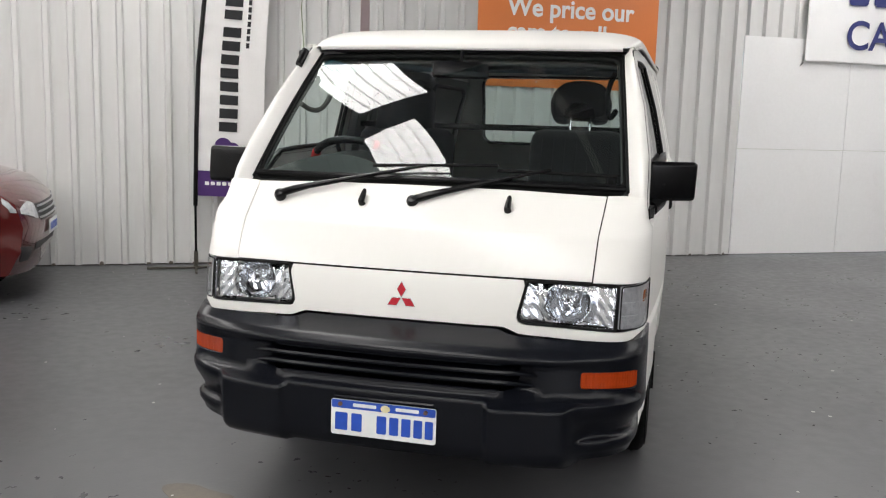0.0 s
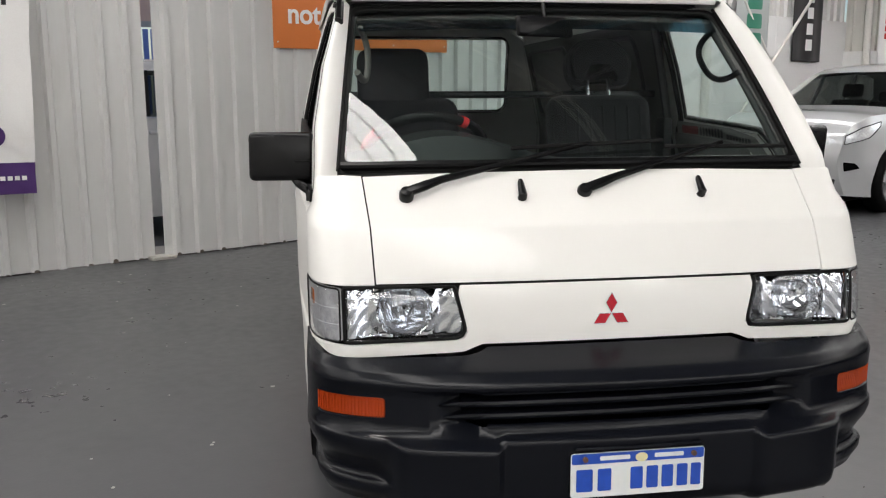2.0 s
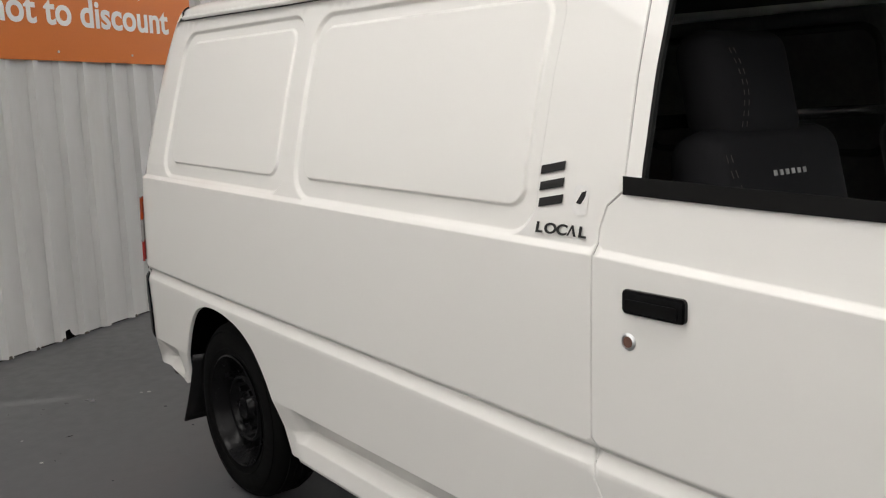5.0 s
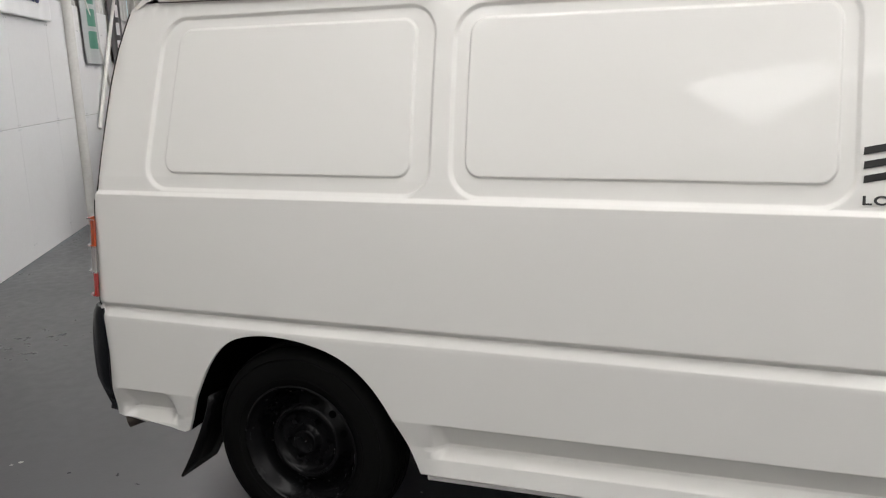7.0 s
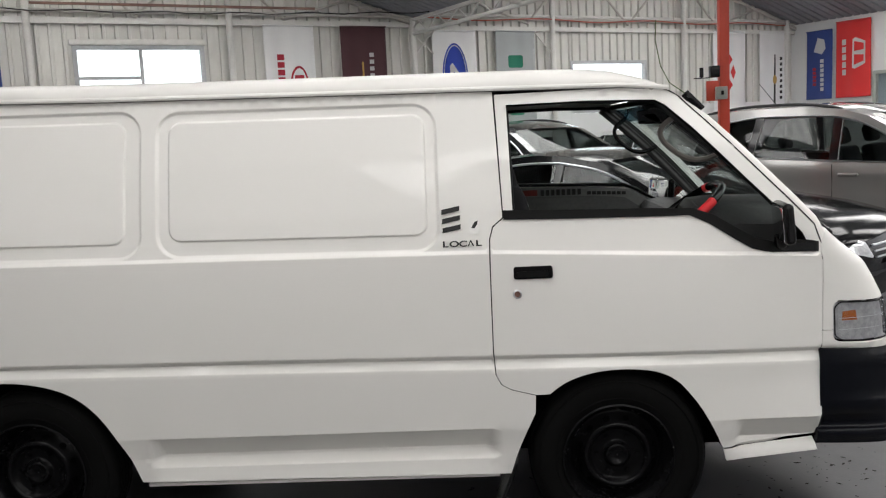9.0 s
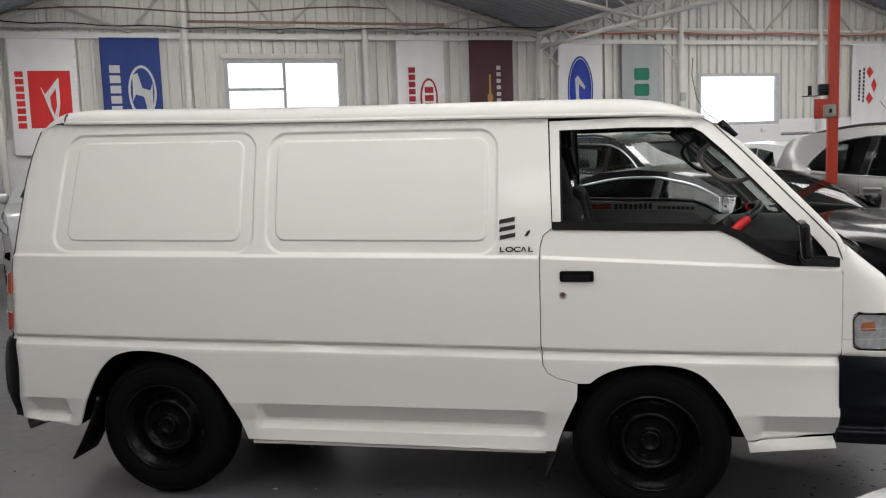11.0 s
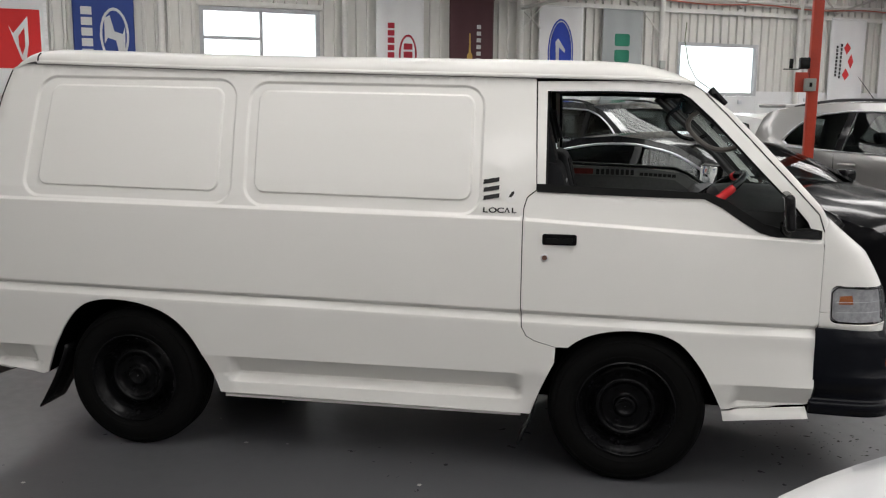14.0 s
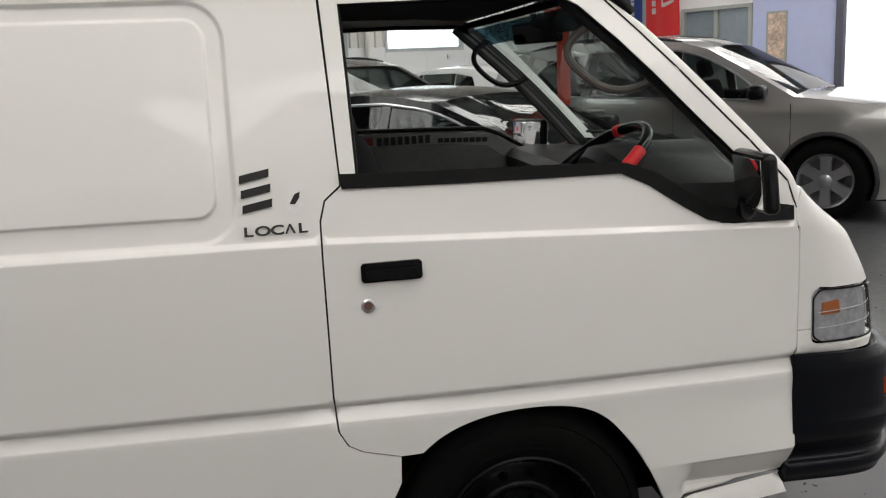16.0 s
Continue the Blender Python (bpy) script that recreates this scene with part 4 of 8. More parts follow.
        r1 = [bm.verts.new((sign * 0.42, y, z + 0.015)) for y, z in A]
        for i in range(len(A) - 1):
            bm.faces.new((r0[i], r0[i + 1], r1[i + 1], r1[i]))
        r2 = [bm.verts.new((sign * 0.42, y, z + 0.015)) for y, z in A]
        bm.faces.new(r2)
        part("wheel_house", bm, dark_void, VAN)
    # mud flaps behind the wheels
    for y0, y1, zt, zb in ((2.585, 2.735, 0.46, 0.150), (0.40, 0.475, 0.33, 0.13)):
        bm = bmesh.new()
        n = 8
        grid = [[bm.verts.new((sign * (0.62 + 0.20 * j / 3), y0 + (y1 - y0) * (k / n) ** 1.3, zt + (zb - zt) * k / n)) for j in range(4)] for k in range(n + 1)]
        for k in range(n):
            for j in range(3):
                bm.faces.new((grid[k][j], grid[k][j + 1], grid[k + 1][j + 1], grid[k + 1][j]))
        ob = part("mud_flap", bm, black_plastic, VAN, "black rubber mud flap")
        md = ob.modifiers.new("thick", "SOLIDIFY")
        md.thickness = 0.008
    # rear lamp and rear corner
    bm = bmesh.new()
    z = np.linspace(0.79, 1.055, 8)
    for z0, z1, mt in ((0.79, 0.872, red_lens), (0.875, 0.962, mat("clear_tail_lens", (0.34, 0.31, 0.31), rough=0.15, coat=0.6)), (0.965, 1.055, amber_lens)):
        skin("tail_lamp", [(0.0, z0), (0.16, z0), (0.16, z1), (0.0, z1)],
             lambda s, zz: (sign * (hw(rear_y(zz) - 0.06, zz) + 0.003 - 0.055 * (1 - math.cos(min(1.57, s * 14.0))) - max(0, s - 0.112)), rear_y(zz) - 0.045 + 0.060 * math.sin(min(1.57, s * 14.0)), zz),
             mt, VAN, step=0.03, thick=0.01, flip=sign > 0)

# sill step and underbody
for s in (-1, 1):
    part("sill", tube(bmesh.new(), [(s * 0.775, y, 0.262) for y in np.linspace(0.47, 1.82, 10)], 0.012, 6), van_white, VAN)
# boxes under the body, shade painted into their near-black colour
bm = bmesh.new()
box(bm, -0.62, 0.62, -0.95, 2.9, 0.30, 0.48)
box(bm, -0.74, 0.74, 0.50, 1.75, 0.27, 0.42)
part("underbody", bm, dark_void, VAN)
bm = bmesh.new()
rod(bm, (0.62, 2.262, 0.31), (-0.62, 2.262, 0.31), 0.05, 12)
rod(bm, (-0.50, 2.32, 0.43), (-0.50, 2.62, 0.46), 0.03, 8)
rod(bm, (-0.56, 2.46, 0.40), (-0.74, 2.60, 0.42), 0.014, 8)
part("rear_axle", bm, dark_void, VAN)
bm = bmesh.new()
tube(bm, [(-0.52, 2.55, 0.33), (-0.58, 2.80, 0.33), (-0.66, 2.96, 0.31), (-0.72, 3.04, 0.285)], 0.026, 14)
part("exhaust_pipe", bm, mat("sooty_steel", (0.10, 0.085, 0.075), rough=0.55, metal=0.8, var=0.3, scale=20), VAN)


# ---- front: chart (s, z), s = x over the face and on round the corner to the door gap
yc = table([(0.28, -1.00), (0.70, -1.008), (0.745, -1.006), (0.80, -1.000), (0.84, -0.994), (0.875, -0.984), (0.90, -0.974), (0.95, -0.948), (1.00, -0.919), (1.015, -0.909), (1.024, -0.899), (1.10, -0.808),
            (1.155, -0.745), (1.25, -0.65)])
X0, ARC, YS = 0.640, 0.355, -0.7215
# the corner is a squarish quarter oval; even steps along it
_th = np.linspace(0, math.pi / 2, 200)
_ox, _oy = np.sin(_th) ** 0.70, 1 - np.cos(_th) ** 0.66
_len = np.concatenate([[0], np.cumsum(np.hypot(np.diff(_ox) * 0.155, np.diff(_oy) * 0.27))])
_len = _len / _len[-1]


def front_fn(s, z):
    a, sg = abs(s), 1 if s >= 0 else -1
    c = 0.055
    y0 = yc(z) - 0.012
    if a <= X0:
        return (sg * a, y0 + c * a * a, z)
    t = (a - X0) / ARC
    w, ya = hw(YS, z), y0 + c * X0 * X0
    x = X0 + (w - X0) * float(np.interp(t, _len, _ox))
    y = ya + (YS - ya) * float(np.interp(t, _len, _oy)) + max(0.0, t - 1) * ARC
    return (sg * x, y, z)


FRONT_LINES = [[(s, z) for s in np.linspace(-0.98, 0.98, 46)] for z in (0.745, 0.84, 0.875, 0.90, 0.95, 1.0, 1.010, 1.018, 1.028, 1.04, 1.10)]
S_END = X0 + ARC
bonnet = [(-0.640, 1.139), (-0.634, 1.08), (-0.628, 1.02), (-0.622, 0.878), (0.622, 0.878), (0.628, 1.02), (0.634, 1.08), (0.640, 1.139), (0.35, 1.147), (0.0, 1.150), (-0.35, 1.147)]
skin("front_panel", shrink(bonnet, 0.002), front_fn, van_white, VAN, lines=FRONT_LINES[3:], step=0.05, flip=False, label="white nose panel below the windscreen")
for sg in (-1, 1):
    corner = [(0.6425, 1.139), (0.6365, 1.08), (0.6305, 1.02), (0.6245, 0.878), (0.700, 0.878), (0.80, 0.878), (0.90, 0.880), (S_END - 0.060, 0.884), (S_END - 0.042, 0.874), (S_END - 0.034, 0.860), (S_END - 0.034, 0.775), (S_END + 0.002, 0.775), (S_END + 0.002, 1.10),
              (S_END - 0.03, 1.115), (S_END - 0.08, 1.129), (S_END - 0.16, 1.140), (0.70, 1.142)]
    corner = [(sg * s, z) for s, z in corner]
    skin("corner_panel", corner, front_fn, van_white, VAN, lines=[l for l in FRONT_LINES[3:]], step=0.04, edge=0.02, label="white front corner panel")
    bm = bmesh.new()
    tube(bm, [Vector(front_fn(sg * (0.636 - 0.02 * k / 12), 1.14 - 0.262 * k / 12)) + Vector((0, 0.009, -0.004)) for k in range(13)], 0.006, 6)
    part("panel_seam", bm, seal_black, VAN)
grille = [(0.0, 0.873), (0.402, 0.873), (0.408, 0.850), (0.388, 0.768), (0.386, 0.751), (0.394, 0.735), (0.412, 0.729), (0.620, 0.723), (0.72, 0.722), (0.84, 0.722), (S_END - 0.060, 0.726), (S_END - 0.040, 0.738), (S_END - 0.034, 0.752), (S_END - 0.034, 0.771), (S_END + 0.002, 0.771), (S_END + 0.002, 0.702),
          (0.84, 0.696), (0.70, 0.690), (0.43, 0.698), (0.395, 0.700), (0.366, 0.712), (0.345, 0.719), (0.0, 0.719)]
grille = grille + [(-s, z) for s, z in grille[::-1][1:-1]]
skin("grille_panel", grille, front_fn, van_white, VAN, lines=[], step=0.05, edge=0.02, label="white panel between the headlamps")
bm = bmesh.new()
tube(bm, [Vector(front_fn(s, 0.8755)) + Vector((0, 0.012, 0)) for s in np.linspace(-0.62, 0.62, 40)], 0.008, 6)
part("panel_seam", bm, seal_black, VAN)


def shifted(fn, dy, dx=0.0):
    def g(s, z):
        x, y, zz = fn(s, z)
        return (x * (1 - dx), y + dy, zz)
    return g


def headlamp(sg):
    out = [(0.416, 0.870), (0.412, 0.850), (0.394, 0.772), (0.392, 0.757), (0.400, 0.742), (0.416, 0.736), (0.44, 0.735), (0.704, 0.730), (0.706, 0.872)]
    out = soften([(sg * s, z) for s, z in out], 0.012)
    lamp = skin("headlamp", shrink(out, 0.006), shifted(front_fn, -0.006), clear_lens, VAN, step=0.05, edge=0.02, thick=0.012, label="clear headlamp with chrome reflector and black surround")
    # black rim
    bm = bmesh.new()
    tube(bm, [Vector(front_fn(s, z)) + Vector((0, 0.002, 0)) for s, z in dense(out, 0.02)], 0.0048, 8, closed=True)
    part("surround", bm, seal_black, lamp)
    # chrome bowl: a dish with upright flutes above and facets at its ends
    cx, cz = sg * 0.548, 0.806

    def dish(ss, z):
        x, y, zz = front_fn(ss, z)
        u, v = (abs(ss) - 0.548) / 0.145, (z - cz) / 0.066
        rr = math.hypot(u * 2.05, v * 0.94)
        if rr < 1:
            # deep round bowl, fluted above
            d = 0.020 + 0.062 * math.sqrt(1 - rr * rr)
            d += 0.0016 * math.sin(abs(ss) * 2 * math.pi / 0.013) * ease((z - cz + 0.004) / 0.02)
        else:
            # plain wings beside it, creased into slanting facets
            d = 0.020 + 0.010 * min(1.0, (rr - 1) * 3) - 0.016 * ease((abs(u) - 0.62) / 0.4)
            d += 0.0028 * abs(((u + 0.35 * v) * 4.6) % 1 - 0.5) + 0.0018 * abs((v * 1.6 + 0.4 * u) % 1 - 0.5)
        return (x * (1 - 0.02 * max(0.0, abs(u) - 0.9)), y + d, zz)

    skin("reflector", shrink(out, 0.006), dish, lamp_chrome, lamp, step=0.0045, edge=0.008, thick=0, eps=0.0015)
    x, y, zz = front_fn(cx, cz)
    bm = lathe(bmesh.new(), [(0.002, 0.020), (0.015, 0.032), (0.017, 0.040), (0.010, 0.062), (0.009, 0.085)], "y", 6, (x, y, zz))
    part("bulb_shield", bm, lamp_chrome, lamp, sharp=20)
    bm = bmesh.new()
    box(bm, x - 0.13, x + 0.13, y + 0.022, y + 0.060, 0.7395, 0.7415)
    part("ledge", bm, chrome, lamp)
    # corner lamp
    out = [(0.716, 0.868), (0.716, 0.731), (0.84, 0.731), (S_END - 0.066, 0.735), (S_END - 0.043, 0.752), (S_END - 0.042, 0.855), (S_END - 0.064, 0.876), (0.84, 0.872)]
    out = soften([(sg * s, z) for s, z in out], 0.010)
    co = skin("corner_lamp", shrink(out, 0.004), shifted(front_fn, -0.004), clear_lens, VAN, step=0.03, edge=0.02, thick=0.012, label="clear wraparound corner lamp with amber bulb")
    bm = bmesh.new()
    tube(bm, [Vector(front_fn(s, z)) + Vector((0, 0.003, 0)) for s, z in dense(out, 0.02)], 0.0024, 8, closed=True)
    part("surround", bm, seal_black, co)
    skin("reflector", out, shifted(front_fn, 0.012, 0.012), MATS.get("corner_reflector") or mat("corner_reflector", (0.36, 0.36, 0.37), rough=0.35, metal=0.25, var=0.25, scale=30), co, thick=0)
    skin("amber_block", [(sg * s, z) for s, z in ((S_END - 0.130, 0.806), (S_END - 0.075, 0.806), (S_END - 0.078, 0.838), (S_END - 0.126, 0.842))], shifted(front_fn, 0.006, 0.008), amber_bulb, co, step=0.02, thick=0.01)
    bm = bmesh.new()
    for k in range(2):
        tube(bm, [Vector(front_fn(sg * s, 0.772 + 0.042 * k + 0.004 * ((0.94 - s) / 0.2))) + Vector((-sg * 0.004, 0.004, 0)) for s in np.linspace(0.722, 0.935, 18)], 0.0010, 5)
    part("ribs", bm, mat("pale_lens_rib", (0.62, 0.63, 0.65), rough=0.25, var=0.05), co)


headlamp(-1)
headlamp(1)

# three-diamond badge, as plain red shapes
for k in range(3):
    a = radians(90 + 120 * k)
    d, w = Vector((math.cos(a), math.sin(a))), Vector((-math.sin(a), math.cos(a)))
    L = 0.056
    pts = [Vector((0, 0)), d * (L / 2) + w * (L * 0.285), d * L, d * (L / 2) - w * (L * 0.285)]
    m = Matrix(((1, 0, 0, 0), (0, 0, -1, -1.0125), (0, 1, 0, 0.790), (0, 0, 0, 1)))
    for rr, mt, dep in ((1.0, chrome, 0.006), (0.90, emblem_red, 0.0075)):
        c = d * (L / 2)
        bm = prism(bmesh.new(), [tuple(c + (p - c) * rr) for p in pts], dep, m)
        part("badge_edge" if mt is chrome else "badge", bm, mt, VAN)

# ---- front bumper, chart (s, z)
dep = table([(0.27, 0.03), (0.30, 0.10), (0.318, 0.150), (0.34, 0.178), (0.37, 0.190), (0.49, 0.196), (0.505, 0.197), (0.515, 0.193), (0.522, 0.166), (0.54, 0.158), (0.60, 0.152), (0.632, 0.150), (0.640, 0.157), (0.650, 0.160), (0.658, 0.156),
             (0.676, 0.126), (0.684, 0.098), (0.700, 0.040), (0.712, 0.004), (0.722, -0.02)])
along = table([(0.0, 1.0), (0.35, 0.96), (0.52, 0.82), (0.62, 0.62), (0.68, 0.42), (0.74, 0.22), (0.80, 0.08), (0.86, 0.02), (0.92, 0.0), (1.0, 0.0)])


_dz, _da = np.linspace(0.25, 0.74, 491), np.linspace(0, 1.1, 441)
_dv = np.convolve(np.pad([dep(v) for v in _dz], 2, "edge"), np.ones(5) / 5, "valid")
_av = np.convolve(np.pad([along(v) for v in _da], 16, "edge"), np.ones(33) / 33, "valid")
dep, along = table(list(zip(_dz, _dv))), table(list(zip(_da, _av)))


def ledge_rise(a):
    """The ledge stands higher over the middle than over the corner blocks."""
    return 0.014 * (1 - ease((a - 0.312) / 0.035))


def bumper_fn(s, z):
    a, sg = abs(s), 1 if s >= 0 else -1
    e = 0.07
    p0, p1 = Vector(front_fn(abs(a - e), 0.72)), Vector(front_fn(a + e, 0.72))
    if a < e:
        p0 = Vector((-p1.x, p1.y, p1.z))
    t = (p1 - p0)
    n = Vector((t.y, -t.x, 0)).normalized()
    k = along(a if a < 0.7 else 0.7 + (a - 0.7) * 0.72)
    near = max(0.0, 1 - abs(z - 0.512) / 0.05)
    d = dep(z - ledge_rise(a) * near)
    d = d * k if d > 0 else d
    # corner blocks stand proud below, and the middle is a little hollow
    blk = ease((a - 0.315) / 0.030) * (1 - ease((a - 0.555) / 0.055)) * ease((0.520 - z) / 0.014) * 0.028
    low = ease((0.50 - z) / 0.20) * ease((a - 0.60) / 0.22) * 0.020
    # outer ends: a hollow under the ledge and a lip along the foot
    end = ease((a - 0.575) / 0.06)
    groove = end * (0.034 * ease((0.495 - z) / 0.085) - 0.026 * ease((0.405 - z) / 0.016) + 0.012 * ease((0.372 - z) / 0.03))
    # scooped ends of the grille
    scoop = 0.040 * ease((0.505 - a) / 0.085) * ease((a - 0.36) / 0.03) * ease((z - 0.548) / 0.012) * ease((0.634 - z) / 0.012)
    p = Vector(front_fn(a, 0.72)) + n * (d + blk - low - groove - scoop + 0.006)
    return (sg * p.x, p.y, z)


SE = S_END + 0.012
BUMP = [(0.0, 0.7125), (0.335, 0.7125), (0.36, 0.705), (0.395, 0.701), (0.45, 0.700), (0.70, 0.700), (0.84, 0.702), (SE, 0.706), (SE, 0.338), (0.84, 0.336), (0.70, 0.334), (0.615, 0.330), (0.575, 0.304), (0.50, 0.300), (0.36, 0.300), (0.33, 0.312), (0.0, 0.312)]
BUMP = BUMP + [(-s, z) for s, z in BUMP[::-1][1:-1]]
SLOT = [(-0.405, 0.555), (-0.37, 0.550), (0.37, 0.550), (0.405, 0.555), (0.425, 0.598), (0.418, 0.624), (0.395, 0.630), (-0.395, 0.630), (-0.418, 0.624), (-0.425, 0.598)]
AMBER = [[(sg * s, z) for s, z in ((0.606, 0.564), (0.606, 0.616), (0.757, 0.612), (0.757, 0.554))] for sg in (-1, 1)]
blines = [[(s, z) for s in np.linspace(-SE + 0.01, SE - 0.01, 60)] for z in (0.33, 0.345, 0.372, 0.389, 0.397, 0.405, 0.42, 0.45, 0.47, 0.638, 0.645, 0.651, 0.658, 0.664, 0.672, 0.680, 0.688)]
blines += [[(s, z + ledge_rise(abs(s))) for s in np.linspace(-SE + 0.01, SE - 0.01, 90)] for z in (0.495, 0.505, 0.510, 0.515, 0.5185, 0.522)]
blines += [[(sg * a, 0.32), (sg * a, 0.490)] for sg in (-1, 1) for a in (0.312, 0.322, 0.335, 0.347, 0.556, 0.575, 0.595, 0.615)]
blines += [[(sg * a, 0.550), (sg * a, 0.634)] for sg in (-1, 1) for a in (0.43, 0.445, 0.46, 0.48, 0.50, 0.51)]
bumper = skin("front_bumper", BUMP, bumper_fn, bumper_black, VAN, holes=[SLOT] + [soften(a, 0.01) for a in AMBER], lines=blines, step=0.022, edge=0.016, thick=0.035, eps=0.003, clear=0.009,
              label="charcoal plastic front bumper with slotted grille")
for a in AMBER:
    skin("indicator", shrink(soften(a, 0.01), 0.002), shifted(bumper_fn, 0.006, 0.004), amber_lens, bumper, step=0.03, edge=0.02, thick=0.01, label="amber indicator lens")
    bm = bmesh.new()
    for k in range(22):
        t = (k + 0.5) / 22
        s = a[0][0] + (a[2][0] - a[0][0]) * t
        p = Vector(bumper_fn(s, 0.595)) + Vector((0, 0.0025, 0)) * 1.6
        rod(bm, (p.x, p.y, 0.562), (p.x, p.y, 0.610), 0.0022, 5)
    part("lens_ribs", bm, amber_lens, bumper)
for z, reach in ((0.598, 0.505), (0.566, 0.495)):
    bm = bmesh.new()
    rows = []
    for s in np.linspace(-reach, reach, 56):
        q = min(1.0, (reach - abs(s)) / 0.10)
        p = Vector(bumper_fn(s, 0.642)) + Vector((0, 0.010 + 0.008 * (1 - q), 0))
        p.z = z - 0.004 * (1 - q)
        h, back = 0.004 + 0.009 * q, 0.055
        rows.append([bm.verts.new(p + Vector((0, dy, dz))) for dy, dz in ((0.002, 0.0), (0.0, h * 0.5), (0.004, h), (back, h + 0.006 * q), (back, 0.002))])
    for A, C in zip(rows, rows[1:]):
        for i in range(5):
            bm.faces.new((A[i], A[(i + 1) % 5], C[(i + 1) % 5], C[i]))
    bm.faces.new(rows[0])
    bm.faces.new(rows[-1][::-1])
    bmesh.ops.recalc_face_normals(bm, faces=bm.faces[:])
    part("grille_slat", bm, bumper_black, bumper)
# sheet behind the slot, its darkness painted as near-black colour, with stays before it
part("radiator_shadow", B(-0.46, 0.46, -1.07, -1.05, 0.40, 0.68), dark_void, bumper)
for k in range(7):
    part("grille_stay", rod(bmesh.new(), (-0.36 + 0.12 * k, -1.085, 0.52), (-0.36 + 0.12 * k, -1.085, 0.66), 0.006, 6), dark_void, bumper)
tube_pts = [Vector(bumper_fn(s, 0.497)) + Vector((0, -0.004, 0)) for s in np.linspace(-0.15, 0.17, 12)]
part("plate_ledge", tube(bmesh.new(), tube_pts, 0.006, 6), bumper_black, bumper)
# number plate: blue and white, its characters as plain bars
plate = part("number_plate", prism(bmesh.new(), rounded(-0.174, 0.174, 0, 0.116, 0.008), 0.003, Matrix(((1, 0, 0, 0.010), (0, 0.02, -1, -1.2215), (0, 1, 0.02, 0.372), (0, 0, 0, 1)))), plate_white, VAN, "white and blue number plate with plain bars")
PM = Matrix(((1, 0, 0, 0.010), (0, 0.02, -1, -1.2252), (0, 1, 0.02, 0.372), (0, 0, 0, 1)))
part("plate_band", prism(bmesh.new(), rounded(-0.172, 0.172, 0.088, 0.1145, 0.005), 0.0006, PM), plate_blue, plate)
for x0, x1 in ((-0.160, -0.118), (-0.105, -0.070), (-0.020, 0.012), (0.022, 0.052), (0.062, 0.092), (0.102, 0.130), (0.139, 0.165)):
    part("plate_bar", prism(bmesh.new(), rounded(x0, x1, 0.016, 0.074, 0.004), 0.0012, PM), plate_blue, plate)
for x0, x1 in ((-0.100, -0.022), (0.042, 0.118)):
    part("plate_bar", prism(bmesh.new(), rounded(x0, x1, 0.096, 0.107, 0.003), 0.0018, PM), plate_white, plate)
part("plate_badge", prism(bmesh.new(), [(0.008 + 0.016 * math.cos(k * 0.5236), 0.099 + 0.012 * math.sin(k * 0.5236)) for k in range(12)], 0.002, PM), mat("pale_yellow", (0.75, 0.68, 0.38), rough=0.4), plate)
for px in (-0.130, 0.152):
    part("plate_bolt", rod(bmesh.new(), (px, -1.229, 0.476), (px, -1.236, 0.476), 0.007, 8), dark_rust, plate)

# ---- windscreen, chart (u, v)


def screen_fn(u, v):
    h = 0.705 + (0.632 - 0.705) * v
    y = -0.752 + 0.552 * v + (0.074 - 0.044 * v) * u * u
    z = 1.151 + 0.499 * v - 0.006 * u * u
    bulge = 0.030 * math.sin(math.pi * min(max(v, 0), 1)) * (1 - 0.5 * u * u)
    return (h * u, y - 0.67 * bulge, z + 0.74 * bulge)


edge_out = rounded(-1.0, 1.0, 0.0, 1.0, 0.05)
edge_in = rounded(-0.978, 0.978, 0.038, 0.980, 0.05)
skin("windscreen_seal", edge_out, screen_fn, seal_black, VAN, holes=[edge_in], step=0.1, edge=0.05, thick=0.02, eps=0.01)
screen = skin("windscreen", edge_in, screen_fn, screen_glass, VAN, step=0.12, edge=0.05, thick=0, eps=0.01, lift=-0.006, label="green-tinted laminated windscreen")
screen.visible_shadow = False
skin("shade_band", rounded(-0.962, 0.962, 0.83, 0.955, 0.03), screen_fn, shade_glass, VAN, step=0.12, edge=0.05, thick=0, eps=0.01, lift=-0.009).visible_shadow = False
bm = bmesh.new()
tube(bm, [Vector(screen_fn(u, 0.028)) + Vector((0, -0.010, 0.004)) for u in np.linspace(-0.99, 0.99, 30)], 0.012, 6, flat=0.6)
part("cowl_strip", bm, black_plastic, VAN)

